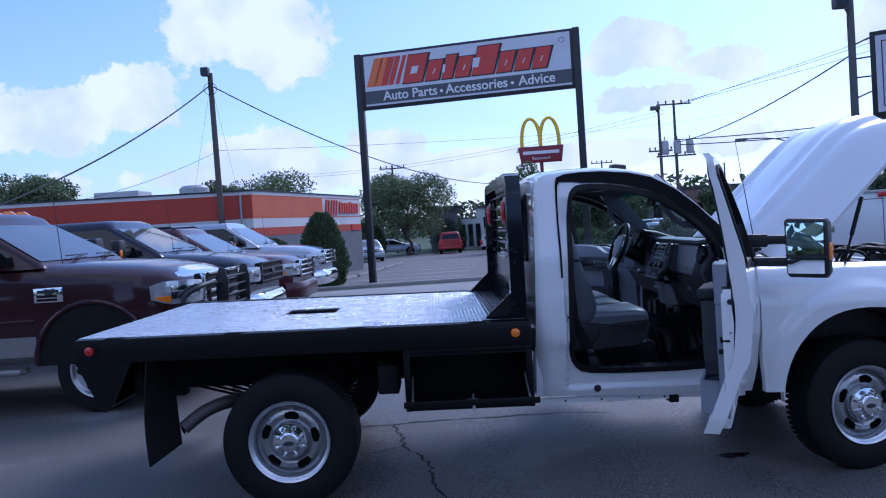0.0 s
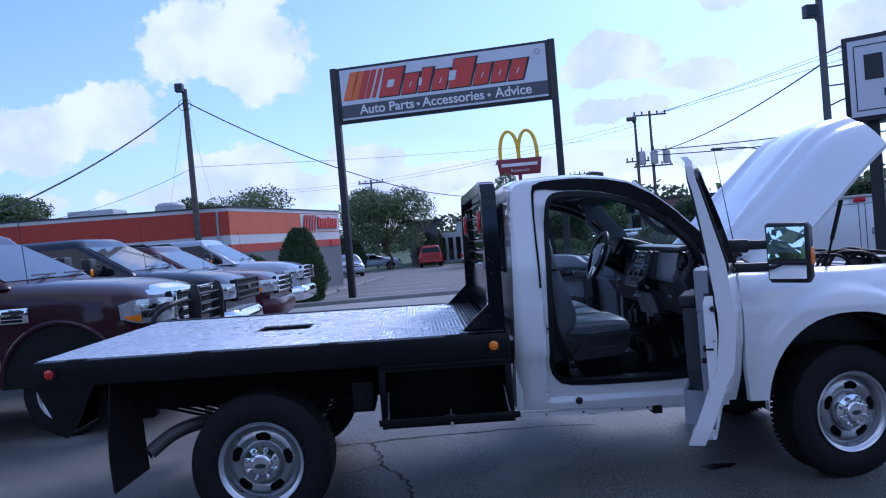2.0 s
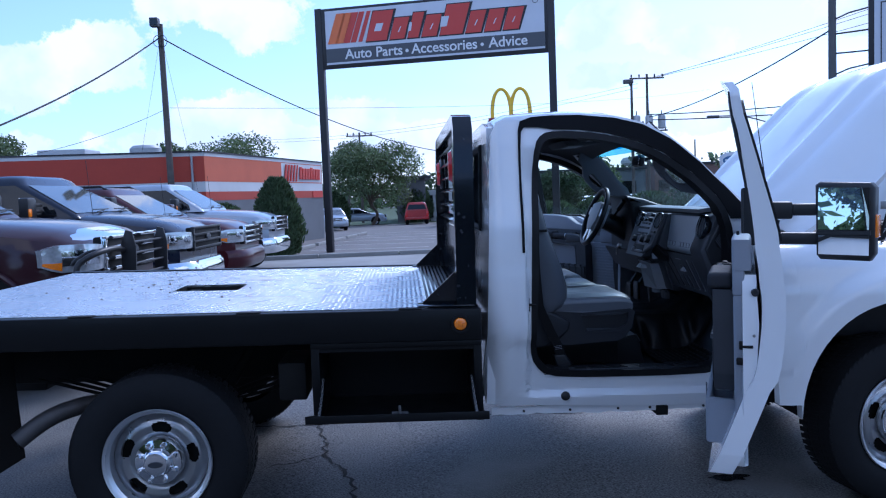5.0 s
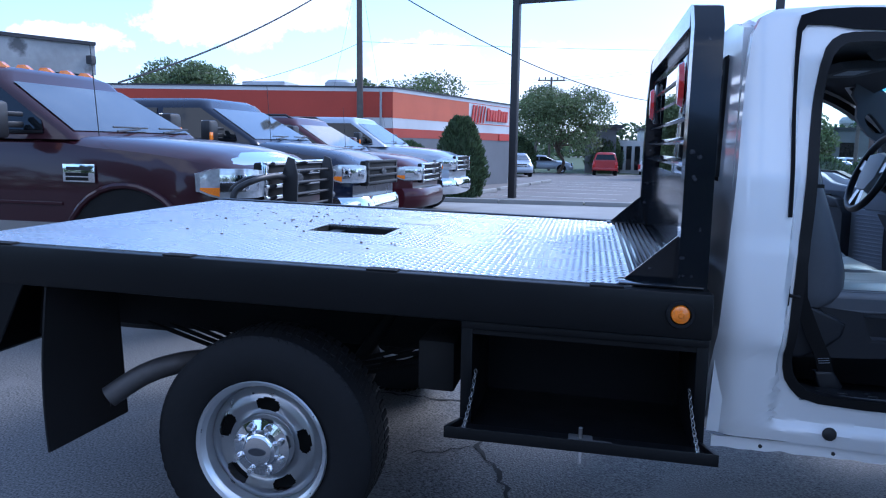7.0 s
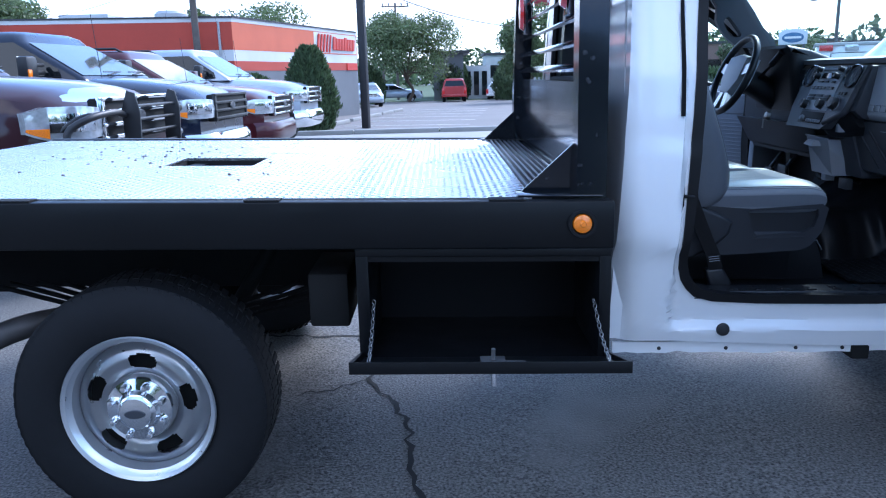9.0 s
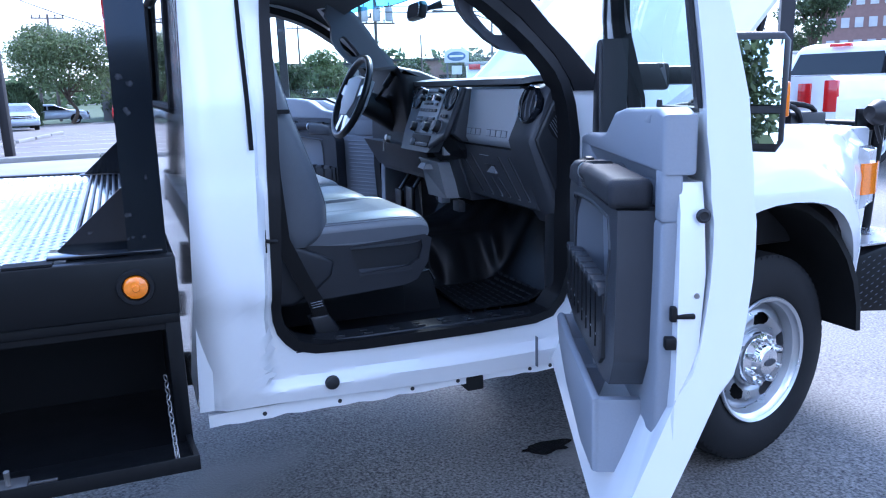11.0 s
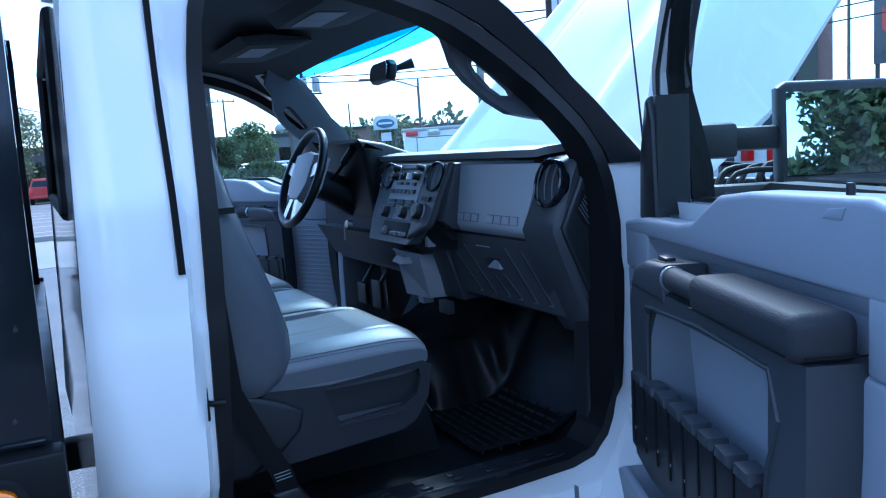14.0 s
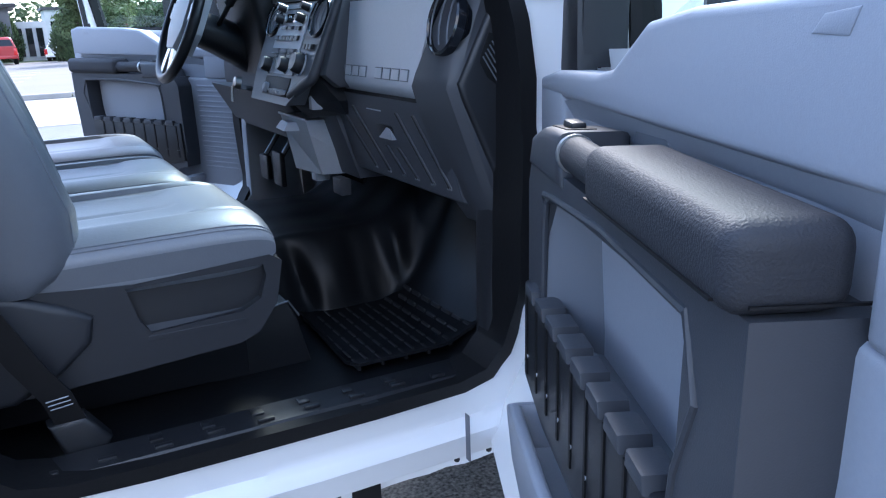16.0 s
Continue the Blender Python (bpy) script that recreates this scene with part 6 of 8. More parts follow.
# tool box with its door folded down
tbx = tpart("tool_box", joint(bx(0.722, 1.502, -0.68, -0.66, 0.535, DK - 0.145), bx(0.76, 1.465, -1.095, -0.66, 0.535, 0.555)), "black_paint")
for a, b in ((0.722, 0.76), (1.465, 1.502)):
    tpart("box_end", bx(a, b, -1.105, -0.66, 0.535, DK - 0.145, bev=0.003), "black_paint", tbx)
tpart("box_header", joint(bx(0.722, 1.502, -1.108, -0.66, 0.885, DK - 0.145, bev=0.004), bx(0.76, 1.465, -1.10, -1.085, 0.868, 0.888)), "black_paint", tbx)
tdoor = tpart("tool_box_door", joint(bx(0.725, 1.497, -1.405, -1.11, 0.556, 0.562), bx(0.725, 1.497, -1.412, -1.402, 0.545, 0.580, bev=0.002), bx(0.725, 0.737, -1.405, -1.11, 0.548, 0.580), bx(1.485, 1.497, -1.405, -1.11, 0.548, 0.580)), "black_paint", tbx)
for v in tdoor.data.vertices:
    v.co.z += (-1.10 - v.co.y) * 0.27
tpart("box_latch", joint(bx(1.085, 1.155, -1.395, -1.335, 0.636, 0.654, bev=0.004), tb([(1.12, -1.375, 0.658), (1.12, -1.38, 0.690)], 0.006, 8), bx(1.10, 1.21, -1.373, -1.363, 0.645, 0.650)), "bare_steel", tbx)
tpart("latch_key", tb([(1.12, -1.395, 0.628), (1.12, -1.395, 0.59)], 0.008, 8), "chrome", tbx)


def chain(p, q, n):
    p, q = Vector(p), Vector(q)
    d = (q - p).normalized()
    out = []
    for i in range(n):
        c = p + (q - p) * (i + 0.5) / n + Vector((0, 0, -0.02 * math.sin(math.pi * (i + 0.5) / n)))
        e = d.orthogonal().normalized()
        e = e if i % 2 else d.cross(e)
        L = (q - p).length / n * 0.62
        out.append(tb([c + d * L * math.cos(a) + e * 0.006 * math.sin(a) for a in [2 * math.pi * k / 10 for k in range(10)]], 0.0016, 5, closed=True))
    return joint(*out)


for x in (0.772, 1.452):
    tpart("door_chain", chain((x, -1.088, 0.745), (x, -1.36, 0.632), 16), "bare_steel", tbx)
# skirt of the tail, mud flaps, exhaust, frame rails, springs, axle
SKIRT = [(-1.235, DK - 0.14), (-0.90, DK - 0.14), (-0.93, DK - 0.20), (-1.03, DK - 0.40), (-1.075, DK - 0.44), (-1.10, DK - 0.43)]
tpart("tail_skirt", joint(prism(bmesh.new(), SKIRT, "y", -1.118, -1.108), prism(bmesh.new(), SKIRT, "y", 1.108, 1.118), prism(bmesh.new(), [(-1.235, DK - 0.13), (-1.225, DK - 0.13), (-1.092, DK - 0.43), (-1.10, DK - 0.44)], "y", -1.11, 1.11),
                          prism(bmesh.new(), [(-0.93, DK - 0.16), (-0.90, DK - 0.16), (-0.88, DK - 0.42), (-0.955, DK - 0.36)], "y", -0.98, -0.97)), "black_paint")
for s in (-1, 1):
    tpart("mud_flap", grid(bmesh.new(), 4, 10, lambda u, v: (-0.825 - 0.035 * math.sin(2.4 * v) * (1 - u) + 0.03 * v * u, s * (0.68 + 0.42 * (1 - u)), 0.91 - (0.64 - 0.02 * u) * v), 0.008), "flap_rubber")
tpart("exhaust_pipe", joint(tb(smooth_path([(-0.10, -0.62, 0.60), (-0.30, -0.70, 0.58), (-0.44, -0.84, 0.585), (-0.56, -0.91, 0.545), (-0.67, -0.975, 0.465)], 6), 0.042, 18)), "rust_steel")
tpart("exhaust_bore", lathe(bmesh.new(), [(0.0, 0.0), (0.034, 0.0), (0.036, 0.003)], 18, Matrix.Translation((-0.6715, -0.9765, 0.464)) @ look((0, 0, 0), (0.12, 0.09, 0.037))), "seal")
for s in (-1, 1):
    rail = tpart("frame_rail", joint(bx(-1.20, 1.48, s * 0.40, s * 0.48, 0.62, 0.80, bev=0.008), bx(1.46, 3.06, s * 0.40, s * 0.48, 0.475, 0.575, bev=0.008), bx(3.04, 4.30, s * 0.40, s * 0.48, 0.56, 0.74, bev=0.008)), "under_black")
    tpart("leaf_spring", joint(*[tb(smooth_path([(-0.75 + 0.10 * k, s * 0.56, 0.66), (0.0, s * 0.56, 0.50 + 0.014 * k), (0.75 - 0.10 * k, s * 0.56, 0.66)], 6), 0.010, 6) for k in range(4)]), "under_black")
    tpart("shock_absorber", tb([(0.10, s * 0.50, 0.42), (0.38, s * 0.46, 0.86)], 0.03, 10), "under_black")
    tpart("bed_bracket", joint(bx(0.55, 0.68, s * 0.66, s * 0.98, 0.62, 0.80, bev=0.01)), "under_black")
tpart("rear_axle", joint(tb([(0, -0.9, 0.42), (0, 0.9, 0.42)], 0.05, 12), lathe(bmesh.new(), [(0.0, -0.15), (0.12, -0.1), (0.16, 0), (0.12, 0.1), (0.0, 0.15)], 16, Matrix.Translation((0, 0, 0.42)) @ pose(0, 0, 0, 0, 90, 0))), "under_black")
tpart("front_axle", tb([(3.575, -0.9, 0.44), (3.575, 0.9, 0.44)], 0.045, 12), "under_black")
tpart("fuel_tank", bx(1.55, 2.6, 0.10, 0.42, 0.42, 0.66, bev=0.03), "under_black")
tpart("cross_brace", joint(bx(0.62, 0.68, -0.45, 0.45, 0.62, 0.78), bx(-1.0, -0.94, -0.45, 0.45, 0.62, 0.78), bx(2.2, 2.26, -0.45, 0.45, 0.58, 0.64)), "under_black")
tpart("hitch_receiver", bx(-1.30, -0.95, -0.06, 0.06, 0.48, 0.60, bev=0.01), "under_black")
for a, b, c in ((2.38, 2.44, -0.90), (2.0, 2.05, -0.80)):
    tpart("step_bracket", bx(a, b, c, -0.42, 0.468, 0.517, bev=0.006), "under_black")


# ---- wheels ----
def wheel_at(name, x, y, s, z=0.412, R=0.412, rim=0.246, steer=0.0):
    """A steel wheel with tyre, its face towards s in y."""
    base = Matrix.Translation((x, y, z)) @ pose(0, 0, 0, 0, 0, steer) @ (pose(0, 0, 0, 90, 0, 0) if s < 0 else pose(0, 0, 0, -90, 0, 0))
    w = 0.255
    tyre_p = [(rim - 0.004, -w), (rim + 0.02, -w - 0.01), (R - 0.06, -w + 0.004), (R - 0.012, -w + 0.03), (R - 0.002, -w + 0.06), (R, -w / 2), (R - 0.001, -0.05), (R - 0.004, -0.022), (R - 0.030, -0.003), (R - 0.09, 0.006), (rim + 0.03, 0.004), (rim + 0.012, -0.004), (rim - 0.002, -0.012)]
    W = part(name, lathe(bmesh.new(), [(rim - 0.012, 0.0), (rim, 0.006), (rim + 0.004, 0.0), (rim - 0.004, -0.016), (rim - 0.022, -0.026), (rim - 0.030, -0.06), (rim - 0.036, -0.09), (rim - 0.040, -0.22), (rim - 0.03, -0.22)], 56, base), "steel_wheel", truck)
    part("tyre", lathe(bmesh.new(), tyre_p, 64, base), "rubber", W)
    lugs = bmesh.new()
    for i in range(72):
        a = 2 * math.pi * i / 72
        for h0, h1, off in ((-0.012, -0.075, 0), (-0.09, -0.155, 0.5), (-0.17, -0.235, 0)):
            b0, b1 = a + 2 * math.pi / 72 * off, a + 2 * math.pi / 72 * (off + 0.74)
            r1 = R + 0.0015
            tw = 0.02
            q = [base @ Vector((r * math.cos(b + t), r * math.sin(b + t), h)) for r, b, h, t in ((R - 0.014 if h0 == -0.012 else R - 0.003, b0, h0, 0), (R - 0.014 if h0 == -0.012 else R - 0.003, b1, h0, 0), (R - 0.003, b1, h1, tw), (R - 0.003, b0, h1, tw), (r1 - (0.008 if h0 == -0.012 else 0), b0 + 0.01, h0 - 0.004, 0), (r1 - (0.008 if h0 == -0.012 else 0), b1 - 0.01, h0 - 0.004, 0), (r1, b1 - 0.01, h1 + 0.004, tw), (r1, b0 + 0.01, h1 + 0.004, tw))]
            v = [lugs.verts.new(p) for p in q]
            for f in ((4, 5, 6, 7), (0, 1, 5, 4), (1, 2, 6, 5), (2, 3, 7, 6), (3, 0, 4, 7)):
                lugs.faces.new([v[k] for k in f])
    tagged(part("tread_block", lugs, "rubber", W, smooth=False), kind="stuff")
    # pressed disc with five slots
    disc = bmesh.new()
    ro, n, nr = rim - 0.032, 200, 26
    prof = lambda r: lerp_table(r, [(0.075, -0.028), (0.098, -0.030), (0.112, -0.050), (0.135, -0.036), (0.165, -0.030), (0.190, -0.040), (0.214, -0.062)])
    vs = []
    for k in range(nr + 1):
        r = 0.075 + (ro - 0.075) * k / nr
        vs.append([disc.verts.new(base @ Vector((r * math.cos(2 * math.pi * i / n), r * math.sin(2 * math.pi * i / n), prof(r)))) for i in range(n)])
    for k in range(nr):
        r = 0.075 + (ro - 0.075) * (k + 0.5) / nr
        for i in range(n):
            a = ((i + 0.5) / n * 5 + 0.345) % 1.0
            if abs((a - 0.5) / 0.225) ** 3 + abs((r - 0.156) / 0.024) ** 3 < 1:
                continue
            disc.faces.new((vs[k][i], vs[k][(i + 1) % n], vs[k + 1][(i + 1) % n], vs[k + 1][i]))
    bmesh.ops.solidify(disc, geom=disc.faces[:], thickness=0.008)
    part("disc", disc, "steel_wheel", W)
    part("brake_drum", lathe(bmesh.new(), [(0.0, -0.09), (0.19, -0.09), (0.19, -0.2), (0.0, -0.2)], 24, base), "under_black", W)
    part("hub_cap", lathe(bmesh.new(), [(0.0, 0.030), (0.030, 0.030), (0.050, 0.027), (0.056, 0.018), (0.062, 0.016), (0.070, 0.0), (0.104, -0.010), (0.112, -0.030), (0.112, -0.045)], 40, base), "chrome", W)
    part("cap_badge", lathe(bmesh.new(), [(0.0, 0.034), (0.9, 0.034), (1.0, 0.030)], 24, base @ Matrix.Diagonal((0.034, 0.015, 1, 1))), "trim_dark", W)
    for i in range(8):
        a = 2 * math.pi * (i + 0.5) / 8
        part("lug_nut", lathe(bmesh.new(), [(0.0, 0.024), (0.008, 0.023), (0.0125, 0.014), (0.0135, -0.012)], 10, base @ Matrix.Translation((0.086 * math.cos(a), 0.086 * math.sin(a), 0))), "chrome", W)
    return W


for s in (-1, 1):
    wheel_at("rear_wheel", 0.0, s * 1.085, s)
    wheel_at("front_wheel", 3.60, s * 0.965, s, z=0.412 + ground_z(3.6, 0), steer=9)

# ---- lot surfaces ----
def slab(name, poly, z0, z1, material, label, category, kind="structure", bev=0.0):
    return solid(name, pr(poly, "z", z0, z1, bev=bev), material, label, category, kind=kind, smooth=False)


slab("pavement", [(-3.6, 11.2), (16, 10.4), (16, 16.2), (-3.6, 16.2)], -0.02, 0.006, "concrete", "pale worn concrete driveway apron", "pavement")
LOT = [17.0, 18.0, 24, 30, 36, 42, 48, 54, 58]
solid("side_lot", grid(bmesh.new(), 2, 8, lambda u, v: (-5.6 + 2.6 * v + (22 - 2.6 * v) * u, LOT[round(v * 8)], gz(LOT[round(v * 8)]) + 0.006)), "old_asphalt", "faded brownish asphalt of the side lot", "pavement", kind="structure", smooth=False)
for i in range(9):
    x = -3.4 + i * 2.2
    slab("kerb", [(x, 16.45), (x + 2.17, 16.45), (x + 2.17, 16.65), (x, 16.65)], -0.02, 0.11, "concrete", "weathered concrete kerb along the lot", "kerb", bev=0.02)
slab("lawn", [(-5.6, 16.65), (16, 16.65), (16, 17.0), (-5.6, 17.0)], -0.02, 0.03, "grass", "thin grass verge behind the kerb", "grass")
slab("lawn", [(-40, 60), (60, 60), (60, 160), (-40, 160)], -1.0, gz(59.5), "grass", "grass beyond the lots", "grass")
for i in range(5):
    y = 20.5 + i * 3.1
    solid("wheel_stop", pr([(-2.45 + i * 0.30, y), (-2.30 + i * 0.30, y), (-1.95 + i * 0.30, y + 1.7), (-2.10 + i * 0.30, y + 1.7)], "z", gz(y + 1.7), gz(y) + 0.12, bev=0.03), "concrete", "chipped concrete wheel stop", "wheel stop", "wheel stops of the side lot")
for i in range(6):
    y = 20.0 + i * 3.1
    slab("parking_line", [(-1.9 + i * 0.3, y), (1.9 + i * 0.3, y - 0.5), (1.9 + i * 0.3, y - 0.38), (-1.9 + i * 0.3, y + 0.12)], gz(y) - 0.012, gz(y) + 0.016, "paint_line", "worn pale parking line", "marking")
# cracks in the asphalt
rng = random.Random(21)


def crack(pts, w, name="crack"):
    pts = smooth_path([(x, y, 0) for x, y in pts], 7)
    bm = bmesh.new()
    a, b = [], []
    for i, p in enumerate(pts):
        d = (pts[min(i + 1, len(pts) - 1)] - pts[max(i - 1, 0)]).normalized()
        n = Vector((-d.y, d.x, 0))
        j = n * rng.uniform(-0.02, 0.02)
        k = w * rng.uniform(0.4, 1.3) * (1 if 0 < i < len(pts) - 1 else 0.2)
        va, vb = p + j + n * k, p + j - n * k
        a.append(bm.verts.new((va.x, va.y, ground_z(va.x, va.y) + 0.004)))
        b.append(bm.verts.new((vb.x, vb.y, ground_z(vb.x, vb.y) + 0.004)))
    for i in range(len(pts) - 1):
        bm.faces.new((a[i], b[i], b[i + 1], a[i + 1]))
    bmesh.ops.recalc_face_normals(bm, faces=bm.faces[:])
    return solid(name, bm, "crack_tar", "dark open crack in the asphalt", "crack", kind="structure", smooth=False)


crack([(0.50, 0.79), (0.58, 0.45), (0.62, 0.15), (0.74, -0.15), (0.82, -0.40), (0.86, -0.8), (0.98, -1.2), (1.02, -1.7), (1.10, -2.3)], 0.011)
crack([(-0.6, 0.74), (-0.1, 0.80), (0.19, 0.79), (0.50, 0.79), (0.9, 0.86), (1.3, 0.84), (1.71, 0.88), (2.4, 0.80)], 0.012)
crack([(0.62, 0.15), (0.45, 0.02), (0.30, -0.02)], 0.006)
crack([(-4.5, -0.6), (-3.4, -0.9), (-2.6, -0.8), (-1.6, -1.1)], 0.008)
crack([(3.6, -1.7), (4.6, -1.6), (5.5, -1.9), (7.0, -1.7)], 0.010)
spot = bmesh.new()
ring = []
for i in range(40):
    a = 2 * math.pi * i / 40
    r = 0.085 * (1 + 0.35 * noise.noise(Vector((math.cos(a) * 2, math.sin(a) * 2, 0.3))) + 0.05 * math.sin(3 * a))
    ring.append(spot.verts.new((2.90 + r * 1.25 * math.cos(a), -0.53 + r * 0.6 * math.sin(a), ground_z(2.90 + r * 1.25 * math.cos(a), -0.53) + 0.004)))
spot.faces.new(ring)
solid("oil_spot", spot, "wet_oil", "wet dark drip spot on the asphalt", "stain", kind="structure", smooth=False)

# ---- auto parts store ----
store = thing("auto_parts_store", "low red and white auto parts store building", "building")
CA, CB, CL = Vector((-5.38, 21.3)), Vector((-2.6, 31.5)), Vector((-30.0, 17.6))
BR = CL + (CB - CA)
H = 3.32


def band(name, z0, z1, p, q, out, material, t=0.25):
    d = (q - p).normalized()
    n = Vector((d.y, -d.x)) * out
    o = [p + n, q + n, q - Vector((d.y, -d.x)) * t, p - Vector((d.y, -d.x)) * t]
    return part(name, pr([(v.x, v.y) for v in o], "z", z0, z1), material, store, smooth=False)


for p, q, red in ((CL, CA, "wall_red"), (CA, CB, "wall_red")):
    band("base_wall", -0.3, 1.72, p, q, 0.0, "wall_gray" if q == CB else "wall_white")
    band("stripe", 1.72, 2.02, p, q, 0.008, red)
    band("white_band", 2.02, 2.36, p, q, 0.004, "wall_white")
    # side wall takes the lighter copy of the red as if sunlit
    band("red_band", 2.36, 3.20, p, q, 0.010, "wall_red_lit" if q == CB else red)
    band("parapet", 3.20, H, p, q, 0.02, "wall_white")
    band("coping", H, H + 0.05, p, q, 0.05, "roof_dark")
band("pier_red", 1.72, 2.02, CB + Vector((-0.30, -1.2)), CB, 0.02, "sign_red")
part("back_wall", pr([(CB.x, CB.y), (BR.x, BR.y), (BR.x - 0.1, BR.y + 0.25), (CB.x, CB.y + 0.25)], "z", 0, H), "wall_gray", store, smooth=False)
part("end_wall", pr([(CL.x, CL.y), (BR.x, BR.y), (BR.x - 0.25, BR.y), (CL.x - 0.25, CL.y)], "z", 0, H), "wall_gray", store, smooth=False)
part("roof", pr([(CL.x, CL.y + 0.1), (CA.x, CA.y + 0.1), (CB.x, CB.y), (BR.x, BR.y)], "z", 2.95, 3.05), "roof_dark", store, smooth=False)
part("roof_unit", bx(-13.4, -11.5, 27.0, 28.6, 3.05, 4.02, bev=0.04), "roof_metal", store)
part("roof_unit", lathe(bmesh.new(), [(0.0, 4.12), (0.5, 4.09), (0.62, 3.98), (0.62, 3.05)], 24, Matrix.Translation((-9.3, 27.6, 0))), "roof_metal", store)
# raised emblem of slanted bars and a wordmark as one plain slab
d = (CB - CA).normalized()
yaw = math.degrees(math.atan2(d.y, d.x))
FW = pose(CA.x + d.x * 6.5 + d.y * 0.03, CA.y + d.y * 6.5 - d.x * 0.03, 2.78, 90, 0, yaw)
for i in range(5):
    part("emblem_bar", pr([(-0.25 + i * 0.30, -0.36), (-0.10 + i * 0.30 - i * 0.02, -0.36), (0.12 + i * 0.30 - i * 0.02, 0.34), (-0.03 + i * 0.30, 0.34)], "z", 0.0, 0.04), "sign_red", store, m=FW, smooth=False)
for i in range(8):
    part("wordmark_slab", pr([(1.35 + i * 0.30, -0.26), (1.58 + i * 0.30, -0.26), (1.66 + i * 0.30, 0.22 + 0.06 * (i in (0, 4))), (1.43 + i * 0.30, 0.22 + 0.06 * (i in (0, 4)))], "z", 0.0, 0.05, bev=0.02), "sign_red", store, m=FW, smooth=False)
band("sign_field", 2.40, 3.17, CA + d * 6.1, CB - d * 0.05, 0.012, "wall_white")
part("downpipe", tb([(-5.75, 21.18, 0.0), (-5.75, 21.18, 3.2)], 0.04, 8), "roof_metal", store)

# gray sales building beside the parked trucks
shop = thing("gray_shop", "gray flat-roofed shop with pale metal parapet and awning", "building")
GP, GQ = Vector((-10.9, 13.6)), Vector((-16.0, 4.0))
gd = (GQ - GP).normalized()
gn = Vector((-gd.y, gd.x))
for nm, z0, z1, out, mt in (("wall", 0, 3.05, 0.0, "wall_gray"), ("parapet", 3.05, 3.75, 0.10, "grimy_wall"), ("coping", 3.75, 3.83, 0.16, "roof_dark")):
    o = [GP + gn * out, GQ + gd * 6 + gn * out, GQ + gd * 6 - gn * 8, GP - gn * 8]
    part(nm, pr([(v.x, v.y) for v in o], "z", z0, z1), mt, shop, smooth=False)
aw = Vector((-6.95, 5.3))
o = [aw, aw + gd * 4.5, aw + gd * 4.5 - gn * 5.0, aw - gn * 5.0]
part("awning", pr([(v.x, v.y) for v in o], "z", 2.80, 2.86), "roof_dark", shop, smooth=False)
for i in range(10):
    p = aw + gd * 0.02 - gn * (0.4 * i)
    part("awning_rib", bx(p.x - 0.03, p.x + 0.03, p.y - 2.5, p.y, 2.86, 2.90), "roof_dark", shop, smooth=False)
part("awning_beam", pr([(v.x, v.y) for v in (aw - gn * 0.1 + gd * 0.15, aw - gn * 0.1 + gd * 0.25, aw - gn * 4.9 + gd * 0.25, aw - gn * 4.9 + gd * 0.15)], "z", 2.66, 2.80), "roof_dark", shop, smooth=False)
p = aw - gn * 0.15 + gd * 0.2
post = part("awning_post", bx(p.x - 0.06, p.x + 0.06, p.y - 0.06, p.y + 0.06, 0, 2.80), "roof_dark", shop, smooth=False)
part("notice", bx(p.x - 0.02, p.x + 0.16, p.y - 0.075, p.y - 0.062, 2.30, 2.62), "letter_white", post, smooth=False)
part("notice_bar", bx(p.x + 0.02, p.x + 0.12, p.y - 0.079, p.y - 0.075, 2.46, 2.54), "letter_dark", post, smooth=False)
for k in (1.9, 5.0):
    w = GP + gd * k + gn * 0.012
    o = [w, w + gd * 1.3, w + gd * 1.3 + gn * 0.04, w + gn * 0.04]
    wf = part("window", pr([(v.x, v.y) for v in o], "z", 1.2, 2.55), "wall_pale", shop, smooth=False)
    o = [w + gd * 0.08 + gn * 0.045, w + gd * 1.22 + gn * 0.045, w + gd * 1.22 + gn * 0.05, w + gd * 0.08 + gn * 0.05]
    part("pane", pr([(v.x, v.y) for v in o], "z", 1.28, 2.47), "dark_glass", wf, smooth=False)
part("wall_lamp", bx(GP.x - 0.1, GP.x + 0.12, GP.y - 0.25, GP.y - 0.05, 3.3, 3.5, bev=0.02), "roof_dark", shop)

# far gray building, brick tower, white low store
far_b = thing("far_office", "far gray office building with glass entrance", "building")
part("wall", bx(0.6, 3.1, 62.0, 74.0, -0.9, 3.1), "wall_gray", far_b, smooth=False)
part("roof", bx(0.35, 3.6, 61.6, 74.2, 3.1, 3.36), "roof_dark", far_b, smooth=False)
part("entrance", bx(3.1, 5.4, 62.8, 70.0, -0.9, 2.1), "wall_pale", far_b, smooth=False)
for i in range(3):
    w = part("window", bx(3.25 + i * 0.68, 3.8 + i * 0.68, 62.74, 62.8, -0.4, 1.7), "roof_metal", far_b, smooth=False)
    part("pane", bx(3.31 + i * 0.68, 3.74 + i * 0.68, 62.71, 62.74, -0.34, 1.64), "dark_glass", w, smooth=False)
tower = thing("brick_tower", "tall red brick office tower with white windows", "building")
TX, TY = 100.4, 75.2
TM = pose(TX, TY, -1, 0, 0, -50)
part("wall", bx(-6.5, 6.5, -6, 6, 0, 34), "brick_far", tower, m=TM, smooth=False)
part("glass_shaft", bx(2.2, 4.6, -6.4, -5.9, 0, 35), "dark_glass", tower, m=TM, smooth=False)
for i in range(5):
    for j in range(11):
        x = -6.0 + i * 1.65
        part("window", bx(x, x + 1.0, -6.12, -5.95, 2.0 + j * 2.9, 3.3 + j * 2.9), "wall_pale", tower, m=TM, smooth=False)
low_b = thing("white_store", "low white store with gabled canopy", "building")
